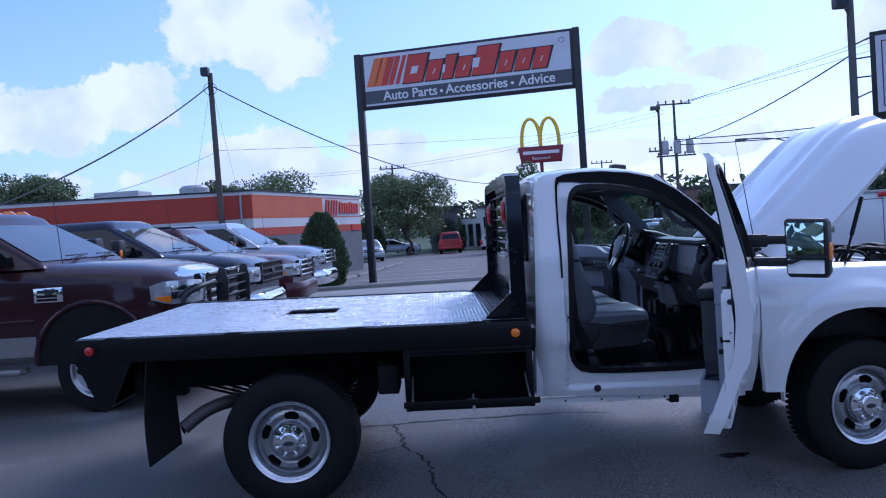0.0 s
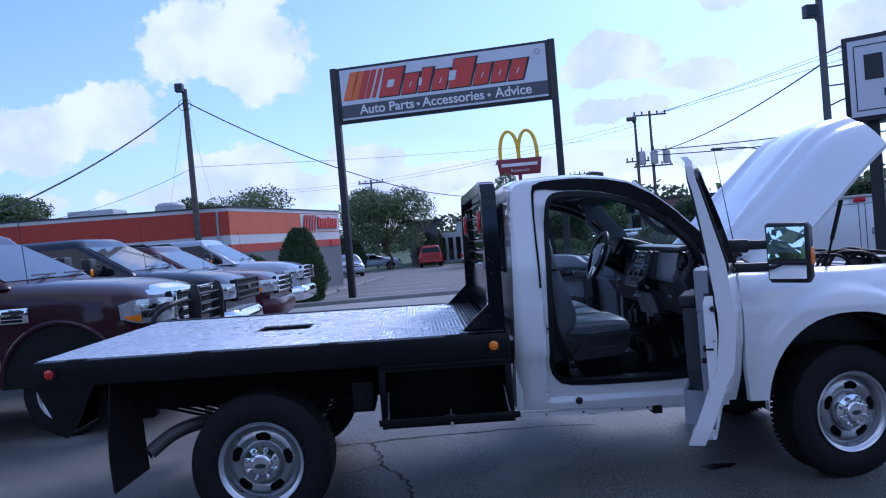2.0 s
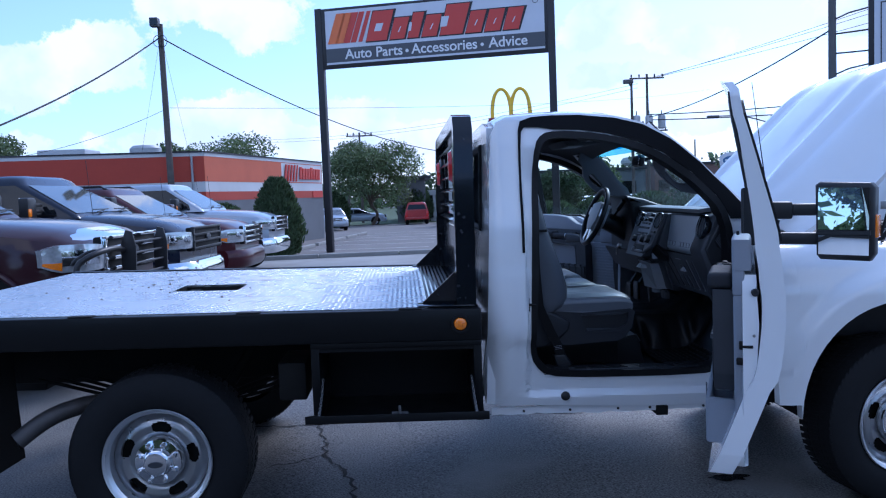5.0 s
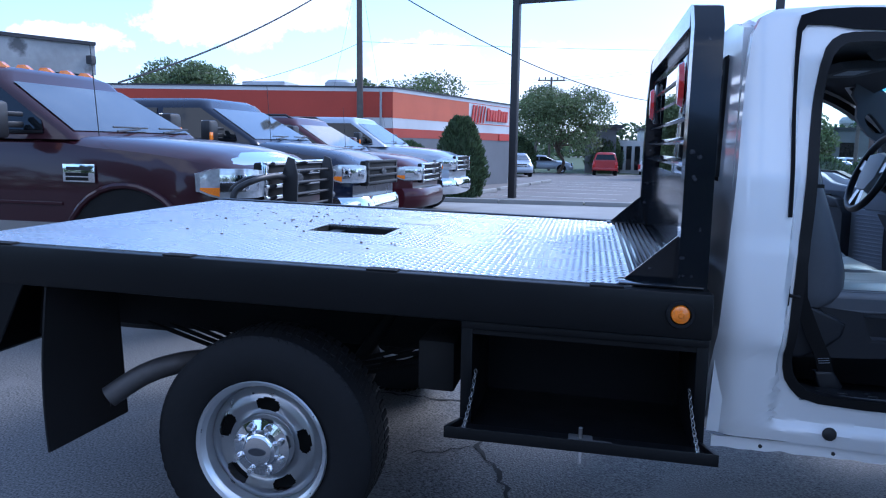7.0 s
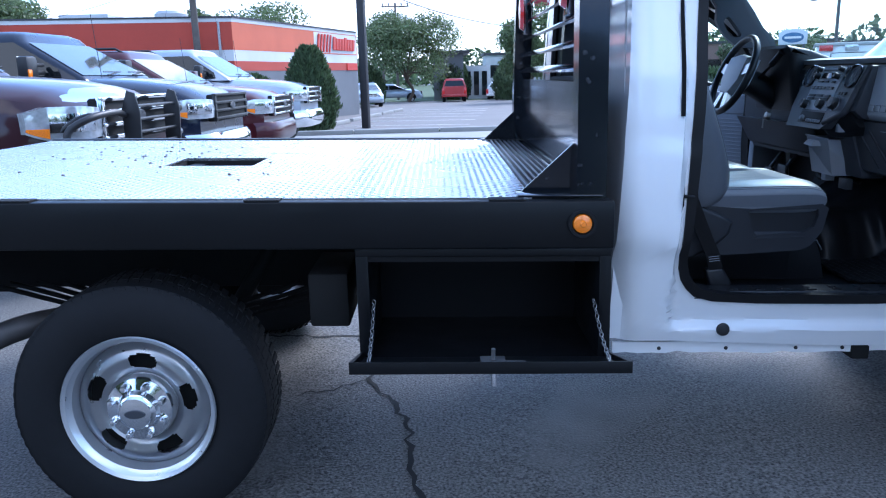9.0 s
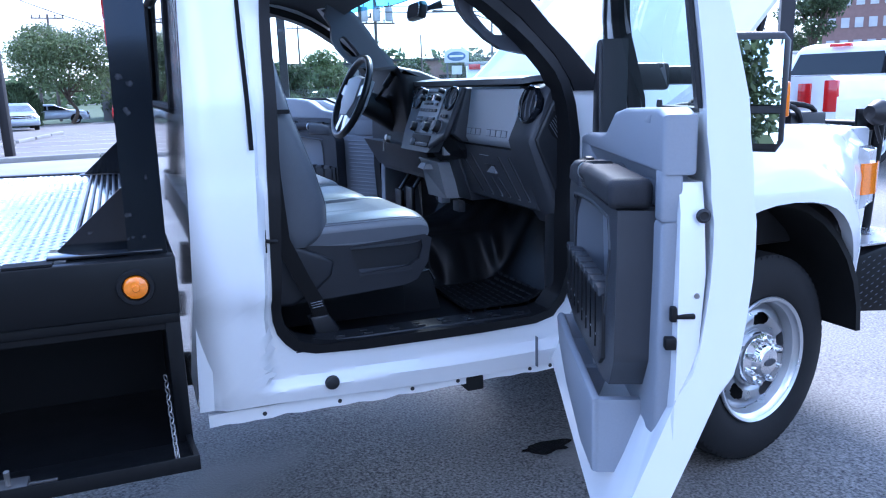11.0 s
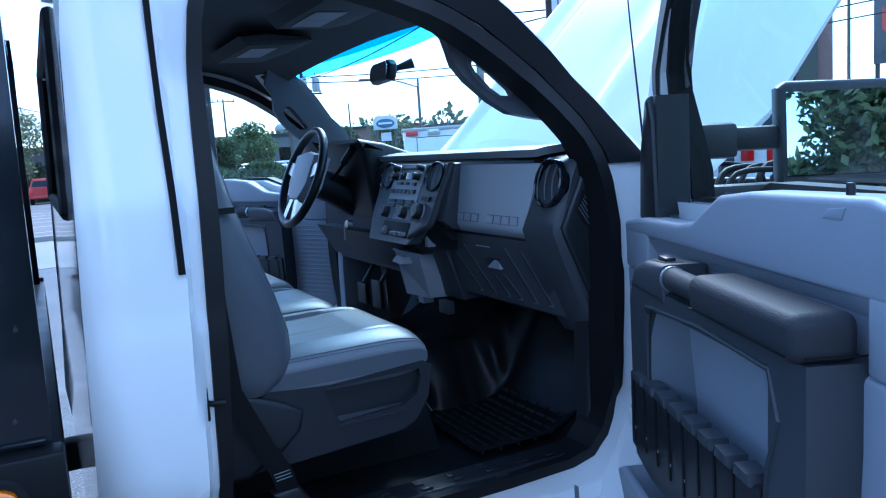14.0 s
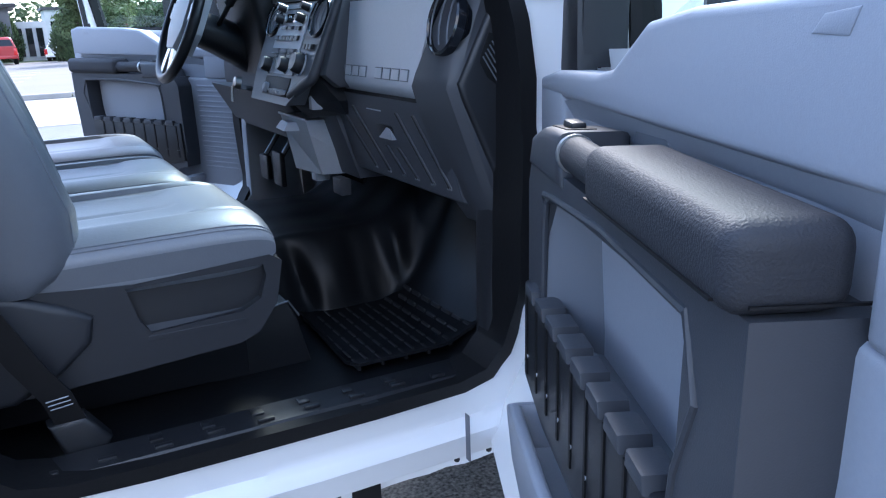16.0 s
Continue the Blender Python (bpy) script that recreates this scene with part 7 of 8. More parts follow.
part("wall", bx(58, 80, 17, 30, 0, 5.2), "wall_white", low_b, smooth=False)
part("roof", bx(57.6, 80, 16.6, 30.4, 5.2, 5.7), "wall_pale", low_b, smooth=False)
part("canopy", pr([(15, 3.3), (20, 4.6), (25, 3.3)], "x", 55, 58), "wall_white", low_b, smooth=False)

# ---- signs ----
def frame_at(p, q, z):
    """Local x runs from p to q in plan, y up, z towards the viewer."""
    d = (Vector(q) - Vector(p)).normalized()
    return pose(p[0], p[1], z, 90, 0, math.degrees(math.atan2(d.y, d.x))), (Vector(q) - Vector(p)).length


SL, SR = (-1.10, 18.70), (5.50, 16.95)
pylon = thing("store_pylon_sign", "auto parts pylon sign on two black posts", "sign")
PM, PW = frame_at(SL, SR, 0)
for x in (0.0, PW):
    part("post", bx(x - 0.10, x + 0.10, 0, 7.22, -0.10, 0.10, bev=0.01), "sign_post", pylon, m=PM)
board = part("board", bx(0.10, PW - 0.10, 5.46, 7.20, -0.09, 0.09, bev=0.01), "sign_post", pylon, m=PM)
part("face", bx(0.22, PW - 0.18, 5.56, 7.12, 0.08, 0.10), "sign_white", pylon, m=PM, smooth=False)
part("gray_band", bx(0.22, PW - 0.18, 5.62, 6.02, 0.10, 0.108), "sign_gray", pylon, m=PM, smooth=False)
part("lower_rule", bx(0.22, PW - 0.18, 5.56, 5.60, 0.10, 0.106), "sign_white", pylon, m=PM, smooth=False)
for word, x in (("Auto Parts", 1.68), ("Accessories", 3.78), ("Advice", 5.62)):
    lettering(word, 0.40, "letter_white", pylon, PM @ Matrix.Translation((x, 5.820, 0.112)), bold=0.006, name="tagline")
for x in (2.68, 4.88):
    part("separator_dot", lathe(bmesh.new(), [(0.0, 0.006), (0.045, 0.006), (0.05, 0.0)], 16, PM @ Matrix.Translation((x, 5.80, 0.108))), "letter_white", pylon)
for i in range(6):
    w = 0.30 - 0.045 * i
    x = 0.28 + i * 0.235
    part("emblem_bar", pr([(x, 6.16), (x + w, 6.16), (x + w + 0.30, 7.02), (x + 0.30, 7.02)], "z", 0.10, 0.112), "sign_orange" if i < 2 else "sign_red", pylon, m=PM, smooth=False)
# wordmark as slanted slabs with a dark edge
widths = [0.68, 0.50, 0.38, 0.50, 0.72, 0.50, 0.50, 0.50]
x = 1.46
for i, w in enumerate(widths):
    h = 0.84 if i in (0, 4) else (0.70 if i == 2 else 0.60)
    k = 0.30 * h
    edge = part("wordmark_edge", pr([(x - 0.02, 6.12), (x + w - 0.02, 6.12), (x + w + k + 0.02, 6.12 + h + 0.06), (x + k - 0.02, 6.12 + h + 0.06)], "z", 0.10, 0.112, bev=0.0), "letter_dark", pylon, m=PM, smooth=False)
    holes = bmesh.new()
    prism(holes, [(x, 6.15), (x + w - 0.06, 6.15), (x + w + k - 0.06, 6.15 + h), (x + k, 6.15 + h)], "z", 0.112, 0.124)
    part("wordmark_slab", holes, "sign_red", pylon, m=PM, smooth=False)
    if i not in (2, 4):
        part("wordmark_counter", pr([(x + 0.20 + 0.06, 6.15 + h * 0.32), (x + w - 0.27 + 0.06, 6.15 + h * 0.32), (x + w - 0.27 + 0.14, 6.15 + h * 0.58), (x + 0.20 + 0.14, 6.15 + h * 0.58)], "z", 0.124, 0.128), "sign_white", pylon, m=PM, smooth=False)
    else:
        part("wordmark_counter", pr([(x + 0.02, 6.15 + h * 0.28), (x + w * 0.30, 6.15 + h * 0.28), (x + w * 0.42, 6.15 + h * 0.62), (x + 0.08, 6.15 + h * 0.62)], "z", 0.124, 0.128), "sign_white", pylon, m=PM, smooth=False)
    x += w + 0.035
part("registered_ring", lathe(bmesh.new(), [(0.070, 0.10), (0.070, 0.108), (0.085, 0.108), (0.085, 0.10)], 24, PM @ Matrix.Translation((PW - 0.42, 6.90, 0))), "sign_gray", pylon)

# restaurant pole sign with two yellow arches
RM = pose(10.6, 60.5, 0, 90, 0, -6)
rest = thing("restaurant_sign", "yellow double-arch restaurant sign on a pole", "sign")
part("pole", tb([(10.6, 60.5, gz(60.5)), (10.6, 60.5, 6.6)], 0.16, 12), "sign_maroon", rest)
part("board", pr([(-1.95, 7.95), (1.95, 7.95), (1.75, 6.55), (-1.75, 6.55)], "z", -0.25, 0.25, bev=0.03), "sign_maroon", rest, m=RM)
part("wordmark_bar", bx(-1.55, 1.55, 7.28, 7.55, 0.25, 0.27), "letter_white", rest, m=RM, smooth=False)
lettering("Restaurant", 0.36, "letter_white", rest, RM @ Matrix.Translation((0, 6.92, 0.255)), name="tagline", depth=0.01)
for s in (-1, 1):
    pts = [(s * 0.80 + 0.80 * math.cos(a), 7.9 + 2.45 * math.sin(a) ** 0.75 if math.sin(a) > 0 else 7.9, 0) for a in [math.pi * i / 24 for i in range(25)]]
    part("arch", tb(pts, [0.13 + 0.04 * abs(math.cos(math.pi * i / 24)) for i in range(25)], 10), "sign_yellow", rest, m=RM)

# dealer sign on the right
DL, DR = (8.05, 6.45), (10.3, 4.85)
DM, DW = frame_at(DL, DR, 0)
deal = thing("dealer_sign", "white dealership sign in a dark box frame", "sign")
part("box", bx(0, DW, 2.92, 4.28, -0.55, 0.0, bev=0.02), "sign_post", deal, m=DM)
part("face", bx(0.08, DW - 0.08, 3.0, 4.20, 0.0, 0.012), "sign_white", deal, m=DM, smooth=False)
for a, b, c, e in ((0.16, DW - 0.16, 4.10, 4.115), (0.16, DW - 0.16, 3.085, 3.10), (0.16, 0.175, 3.10, 4.10), (DW - 0.175, DW - 0.16, 3.10, 4.10)):
    part("rule", bx(a, b, c, e, 0.012, 0.018), "letter_dark", deal, m=DM, smooth=False)
# dealership name as plain bars
x = 0.30
for w, h in ((0.26, 0.40), (0.20, 0.26), (0.17, 0.26), (0.0, 0), (0.30, 0.40), (0.20, 0.26), (0.20, 0.26), (0.18, 0.26)):
    if w:
        part("name_bar", bx(x, x + w, 3.56, 3.56 + h, 0.012, 0.02, bev=0.003), "letter_dark", deal, m=DM, smooth=False)
    x += w + 0.05
for i in range(3):
    part("number_bar", bx(0.55 + i * 0.5, 0.90 + i * 0.5, 3.28, 3.40, 0.012, 0.02), "letter_dark", deal, m=DM, smooth=False)
for x in (0.35, DW - 0.35):
    part("post", bx(x - 0.09, x + 0.09, 0, 2.95, -0.36, -0.18), "sign_post", deal, m=DM)

# blue oval sign beyond the street
bs = thing("oval_street_sign", "white and blue oval shop sign on a stand", "sign")
BM = pose(29.6, 60.2, 1.4, 90, 0, -26) @ Matrix.Diagonal((0.56, 0.56, 0.56, 1))
part("board", pr([(-1.9, 3.0), (1.9, 3.0), (1.9, 4.7), (0.9, 5.15), (-0.9, 5.15), (-1.9, 4.7)], "z", -0.3, 0.0, bev=0.03), "sign_white", bs, m=BM)
part("oval", lathe(bmesh.new(), [(0.0, 0.03), (0.95, 0.03), (1.0, 0.0)], 32, BM @ Matrix.Translation((0, 3.95, 0)) @ Matrix.Diagonal((1.45, 0.72, 1, 1))), "sign_blue", bs)
part("name_bar", bx(-1.1, 1.1, 3.82, 4.12, 0.03, 0.05), "letter_white", bs, m=BM, smooth=False)
for x in (-1.5, 1.5):
    part("post", bx(x - 0.15, x + 0.15, -3.6, 3.0, -0.25, -0.05), "sign_gray", bs, m=BM, smooth=False)
part("lower_panel", bx(-0.8, 0.8, 1.2, 2.5, -0.25, -0.05), "sign_white", bs, m=BM, smooth=False)
# red pole sign far right
rs = thing("red_pole_sign", "tall dark sign panel with a red emblem", "sign")
XM = pose(46.0, 24.5, 0, 90, 0, -55)
part("panel", bx(-1.3, 1.3, 4.2, 8.6, -0.2, 0.2, bev=0.03), "sign_gray", rs, m=XM)
part("emblem", pr([(-0.9, 7.4), (-0.5, 6.9), (0.6, 7.3), (0.8, 6.2), (0.2, 5.3), (-0.3, 4.6), (-0.5, 5.6), (-0.9, 6.2)], "z", 0.2, 0.24), "sign_red", rs, m=XM, smooth=False)
part("emblem_bar", bx(-0.5, 0.5, 6.1, 6.5, 0.24, 0.26), "letter_white", rs, m=XM, smooth=False)
for x in (-1.1, 1.1):
    part("post", bx(x - 0.12, x + 0.12, -0.1, 4.3, -0.1, 0.1), "sign_post", rs, m=XM, smooth=False)


# ---- poles and cables ----
def cable(name, p, q, sag, r=0.012, n=28):
    p, q = Vector(p), Vector(q)
    pts = [p.lerp(q, i / n) - Vector((0, 0, 4 * sag * (i / n) * (1 - i / n))) for i in range(n + 1)]
    return solid(name, tb(pts, r, 6), "cable", "black overhead cable slung between poles", "cable", "overhead cables")


wp = thing("wood_light_pole", "weathered wooden pole with a floodlight and cables", "utility pole")
part("shaft", tb([(-6.31, 20.75, 0), (-6.34, 20.75, 4), (-6.36, 20.75, 7.40)], [0.115, 0.10, 0.085], 14), "pole_wood", wp)
fl = part("floodlight", joint(bx(-6.61, -6.34, 20.45, 20.72, 7.28, 7.56, bev=0.03), tb([(-6.36, 20.75, 7.2), (-6.46, 20.6, 7.35)], 0.03, 8)), "pole_metal", wp)
part("lens", bx(-6.58, -6.37, 20.44, 20.45, 7.32, 7.52), "dark_glass", fl, smooth=False)
for dx in (-0.15, 0.15):
    part("cable_loop", tb([(-6.36 + dx * 0.5 + 0.14 * math.cos(a), 20.66, 6.85 + 0.18 * math.sin(a)) for a in [2 * math.pi * i / 16 for i in range(16)]], 0.010, 6, closed=True), "cable", wp)
cable("overhead_cable", (-6.41, 20.7, 6.95), (-8.96, 11.66, 2.72), 0.30, 0.022)
cable("overhead_cable", (-6.31, 20.75, 6.95), (4.95, 39.07, 3.87), 0.80, 0.022, 44)
cable("guy_wire", (-6.36, 20.75, 7.1), (-5.16, 20.9, 0.0), 0.05, 0.004)
cable("guy_wire", (-6.36, 20.75, 7.1), (-7.26, 20.9, 3.3), 0.02, 0.004)
cable("overhead_cable", (-6.36, 20.75, 4.7), (-13.5, 23.0, 3.4), 0.3, 0.007)
cable("overhead_cable", (-6.36, 20.75, 4.75), (30.0, 66.0, 10.4), 0.5, 0.007)


def utility_pole(x, y, h, label, arms=(), cans=0, yaw=0.0, r=0.115):
    p = thing("utility_pole", label, "utility pole", "utility poles along the street")
    zg = gz(y)
    part("shaft", tb([(x, y, zg), (x, y, h * 0.5), (x, y, h)], [r * 1.15, r, r * 0.75], 12), "pole_wood", p)
    c, s = math.cos(radians(yaw)), math.sin(radians(yaw))
    for z, w in arms:
        part("cross_arm", tb([(x - c * w, y - s * w, z), (x + c * w, y + s * w, z)], 0.06, 6), "pole_wood", p)
        for k in (-0.9, -0.45, 0.45, 0.9):
            part("insulator", lathe(bmesh.new(), [(0.0, 0.26), (0.05, 0.24), (0.07, 0.12), (0.04, 0.05), (0.05, 0.0)], 10, Matrix.Translation((x + c * w * k, y + s * w * k, z + 0.05))), "sign_gray", p)
    for i in range(cans):
        k = (i - (cans - 1) / 2) * 0.95
        part("transformer", lathe(bmesh.new(), [(0.0, 1.05), (0.22, 1.02), (0.28, 0.9), (0.28, 0.05), (0.22, 0.0), (0.0, 0.0)], 18, Matrix.Translation((x + c * k, y - 0.35, 5.9))), "roof_metal", p)
        part("bushing", tb([(x + c * k, y - 0.35, 6.9), (x + c * k, y - 0.35, 7.25)], 0.04, 8), "sign_gray", p)
    return p


UP = utility_pole(19.7, 52.4, 10.0, "wooden utility pole with three gray transformers", ((9.7, 1.3), (5.8, 1.5)), 3)
cob = utility_pole(18.4, 52.0, 9.3, "wooden pole with a street lamp head", ((6.2, 0.9),))
part("lamp_head", joint(bx(17.75, 18.45, 51.6, 52.0, 9.25, 9.55, bev=0.05), tb([(18.4, 52.0, 9.0), (18.15, 51.9, 9.35)], 0.05)), "pole_metal", cob)
utility_pole(12.3, 80.0, 9.6, "far utility pole with crossed arms", ((9.3, 1.6), (8.6, 1.2)))
utility_pole(-2.6, 66.0, 7.6, "far utility pole with crossed arms", ((7.3, 1.2),))
utility_pole(-4.1, 70.0, 6.9, "far utility pole with a short arm", ((6.7, 0.8),))
utility_pole(21.5, 86.0, 8.2, "far utility pole with crossed arms", ((7.9, 1.3),))
utility_pole(43.0, 80.0, 8.4, "far bare utility pole", ())
utility_pole(27.0, 62.0, 5.6, "short gray steel post by the street", (), r=0.08)
utility_pole(54.0, 33.0, 15.0, "pale street pole by the white store", ((13.0, 0.9),))
rl = thing("light_pole", "tall gray pole with a floodlight and arms", "light pole")
part("shaft", tb([(17.15, 23.2, -0.1), (17.15, 23.2, 14.0)], [0.16, 0.11], 14), "pole_metal", rl)
fl = part("floodlight", joint(bx(16.35, 16.85, 22.7, 23.05, 8.75, 9.25, bev=0.05), tb([(16.75, 23.0, 8.95), (17.0, 23.1, 8.62), (17.15, 23.2, 8.6)], 0.035)), "pole_metal", rl)
part("lens", bx(16.38, 16.82, 22.68, 22.70, 8.80, 9.20), "dark_glass", fl, smooth=False)
for z in (7.6, 5.6):
    part("arm", tb([(17.15, 23.2, z - 0.2), (17.6, 22.9, z), (19.5, 21.6, z + 0.35)], 0.03, 8), "pole_metal", rl)
sl = thing("street_lamp", "street lamp on a long curved arm", "street lamp")
part("pole", tb([(31.0, 56.0, gz(56)), (31.0, 56.0, 7.0)], 0.09, 10), "pole_metal", sl)
part("arm", tb(smooth_path([(31.0, 56.0, 6.3), (28.5, 55.6, 6.9), (26.2, 55.2, 6.95)], 5), 0.05, 8), "pole_metal", sl)
part("lamp_head", bx(25.4, 26.3, 55.0, 55.4, 6.85, 7.02, bev=0.05), "pole_metal", sl)
for k, (za, zb) in enumerate(((9.8, 16.5), (9.75, 15.6), (9.6, 14.2), (7.0, 8.6), (6.6, 7.9))):
    cable("overhead_cable", (19.65 - 0.5 * (k - 2) * (k < 3), 52.3, za), (44.0 + k * 0.6, 6.0, zb), 0.9 if k < 3 else 1.6, 0.014 if k < 3 else 0.035)
for k, z in enumerate((9.3, 9.0)):
    cable("overhead_cable", (18.95, 52.3, z), (-14.0, 84.0, z - 0.6), 0.9, 0.012)
cable("overhead_cable", (17.15, 23.2, 7.1), (19.7, 52.4, 6.8), 0.5, 0.03)
cable("overhead_cable", (17.15, 23.2, 6.9), (30.0, 9.0, 8.6), 0.6, 0.03)
cable("overhead_cable", (17.15, 23.2, 6.2), (30.0, 9.4, 7.4), 0.6, 0.03)

# ---- plants ----
def leaf_cloud(clumps, count, size, rng, up=0.4):
    """Small leaves scattered through ellipsoid clumps (centre, radii)."""
    vs, fs = [], []
    vol = [c[1][0] * c[1][1] * c[1][2] for c in clumps]
    tot = sum(vol)
    for (c, r), v in zip(clumps, vol):
        for _ in range(max(6, int(count * v / tot))):
            d = Vector((rng.gauss(0, 1), rng.gauss(0, 1), rng.gauss(0, 1))).normalized() * (rng.uniform(0.35, 1.0) ** 0.5) * rng.uniform(0.85, 1.12)
            p = Vector((c[0] + d.x * r[0], c[1] + d.y * r[1], c[2] + d.z * r[2]))
            n = (d * 0.6 + Vector((rng.uniform(-1, 1), rng.uniform(-1, 1), rng.uniform(-1, 1) + up))).normalized()
            a = n.orthogonal().normalized()
            a = (Matrix.Rotation(rng.uniform(0, 6.28), 3, n) @ a) * size * rng.uniform(0.6, 1.3)
            b = n.cross(a) * 0.55
            k = len(vs)
            vs += [p - a, p + b * 0.9, p + a, p - b * 0.9]
            fs.append((k, k + 1, k + 2, k + 3))
    return vs, fs


def foliage(name, vs, fs, material, parent):
    me = bpy.data.meshes.new(name)
    me.from_pydata([tuple(v) for v in vs], [], fs)
    me.materials.append(M[material])
    ob = new(name, me)
    ob.parent = parent
    return tagged(ob, kind="stuff")


def tree(x, y, h, w, seed, label, material="leaf", count=2600, leaf=0.16, trunk=0.35, low=0.25, group="trees", z0=0.0):
    rng = random.Random(seed)
    t = thing("tree", label, "tree", group, m=Matrix.Translation((0, 0, z0)))
    th = h * low
    part("trunk", tb(smooth_path([(x, y, 0), (x + 0.05 * w, y, th * 0.6), (x, y, th * 1.3), (x + 0.03 * w, y, h * 0.6)], 4), [trunk * 0.5 * (1 - 0.05 * i) for i in range(13)], 10), "bark", t)
    clumps = []
    for i in range(11):
        a = 6.283 * i / 11 + rng.uniform(-0.3, 0.3)
        r = w * 0.5 * rng.uniform(0.25, 0.78)
        z = h * rng.uniform(low + 0.14, 0.86)
        f = 1 - 0.45 * abs(z / h - 0.55)
        tip = (x + r * f * math.cos(a), y + r * f * math.sin(a), z)
        if i % 2 == 0:
            part("limb", tb(smooth_path([(x, y, th * rng.uniform(0.9, 1.6)), ((x + tip[0]) / 2, (y + tip[1]) / 2, (th + z) / 2 + 0.05 * h), tip], 3), [trunk * 0.25, trunk * 0.22, trunk * 0.19, trunk * 0.16, trunk * 0.13, trunk * 0.10, trunk * 0.06], 7), "bark", t)
        k = w * rng.uniform(0.16, 0.26)
        clumps.append((tip, (k, k, k * rng.uniform(0.6, 0.9))))
    for i in range(5):
        k = w * rng.uniform(0.12, 0.2)
        clumps.append(((x + rng.uniform(-0.25, 0.25) * w, y + rng.uniform(-0.25, 0.25) * w, h * rng.uniform(0.7, 0.95)), (k, k, k * 0.7)))
    # finer leaves where the tree stands against the sky behind the store
    near_roof = 30 < y < 60
    foliage("crown", *leaf_cloud(clumps, int(count * (1.5 if near_roof else 1)), leaf * (0.62 if near_roof else 1), rng), material, t)
    return t


def conifer(x, y, h, w, seed, label, count=3000, leaf=0.07, z0=0.0):
    """A clipped evergreen of many small sprays."""
    rng = random.Random(seed)
    t = thing("evergreen_shrub", label, "shrub", "clipped evergreens", m=Matrix.Translation((0, 0, z0)))
    part("trunk", tb([(x, y, 0), (x, y, h * 0.8)], [0.07, 0.03], 8), "bark", t)
    prof = lambda v: (0.80 + 0.55 * v) if v < 0.25 else (0.94 * max(0.0, 1 - ((v - 0.25) / 0.78) ** 1.9) ** 0.62 + 0.02)
    vs, fs = [], []
    for _ in range(count):
        v = rng.random() ** 0.9
        a = rng.uniform(0, 6.283)
        bump = 1 + 0.13 * noise.noise(Vector((math.cos(a) * 2.2, math.sin(a) * 2.2, v * 5 + seed)))
        r = w * 0.5 * prof(v) * bump * rng.uniform(0.80, 1.04)
        p = Vector((x + r * math.cos(a), y + r * math.sin(a), 0.04 + h * v))
        d = Vector((math.cos(a) * 0.6, math.sin(a) * 0.6, 1.0)).normalized()
        d = (d + Vector((rng.uniform(-0.5, 0.5), rng.uniform(-0.5, 0.5), rng.uniform(-0.3, 0.3)))).normalized() * leaf * rng.uniform(0.7, 1.5)
        s_ = d.cross(Vector((rng.uniform(-1, 1), rng.uniform(-1, 1), rng.uniform(-1, 1)))).normalized() * leaf * 0.42
        k = len(vs)
        vs += [p - d, p + s_, p + d * 1.2, p - s_]
        fs.append((k, k + 1, k + 2, k + 3))
    foliage("crown", vs, fs, "leaf_dark", t)
    core = lathe(bmesh.new(), [(w * 0.40 * prof(i / 12), 0.03 + h * 0.95 * i / 12) for i in range(13)], 16, Matrix.Translation((x, y, 0)))
    part("inner_core", core, "leaf_dark", t)


conifer(-2.55, 18.2, 2.25, 1.55, 1, "tall clipped evergreen shrub beside the store", 5200, 0.06)
conifer(-4.6, 19.6, 1.55, 2.4, 2, "low rounded evergreen hedge by the wall", 4200, 0.06)
Z55 = gz(55)
conifer(-4.4, 55.0, 2.75, 3.1, 3, "rounded dark shrub in the side lot", 4200, 0.11, Z55)
conifer(2.2, 63.0, 3.5, 3.4, 4, "rounded dark shrub in the side lot", 4200, 0.12, gz(63))
conifer(6.6, 56.4, 3.2, 3.0, 5, "rounded dark shrub in the side lot", 3600, 0.11, Z55)
tree(-1.4, 57.5, 6.3, 8.4, 5, "broad green shade tree behind the side lot", "leaf", 15000, 0.17, 0.30, 0.22, z0=Z55)
tree(6.9, 47.0, 5.9, 5.2, 6, "tall green tree behind the cab", "leaf", 11000, 0.17, 0.35, 0.2, z0=gz(47))
tree(12.5, 52.0, 3.3, 5.0, 16, "green tree along the street", "leaf_dark", 9000, 0.18, 0.3, 0.2, z0=gz(52))
tree(-20.0, 34.0, 5.9, 6.6, 7, "leafy tree rising behind the store roof", "leaf", 13000, 0.17, 0.4, 0.3)
tree(-10.8, 38.0, 5.0, 4.2, 8, "leafy tree rising behind the store roof", "leaf", 10000, 0.16, 0.3, 0.4)
tree(-9.3, 41.0, 5.2, 7.6, 9, "leafy tree rising behind the store roof", "leaf", 10000, 0.16, 0.3, 0.4)
tree(46.0, 37.0, 9.2, 5.5, 10, "tall leafy tree by the white store", "leaf_dark", 6500, 0.22, 0.4, 0.2)
tree(84.0, 40.0, 9.0, 10.0, 11, "leafy tree beyond the store", "leaf_dark", 4200, 0.34, 0.6, 0.2)
tree(-4.0, -16.0, 6.6, 8.0, 12, "tall leafy tree across the lot", "leaf_dark", 30000, 0.13, 0.5, 0.08)
tree(3.5, -19.0, 6.8, 8.0, 13, "tall leafy tree across the lot", "leaf_dark", 30000, 0.13, 0.5, 0.08)
tree(-12.0, -14.0, 5.6, 7.0, 17, "tall leafy tree across the lot", "leaf_dark", 22000, 0.13, 0.5, 0.08)
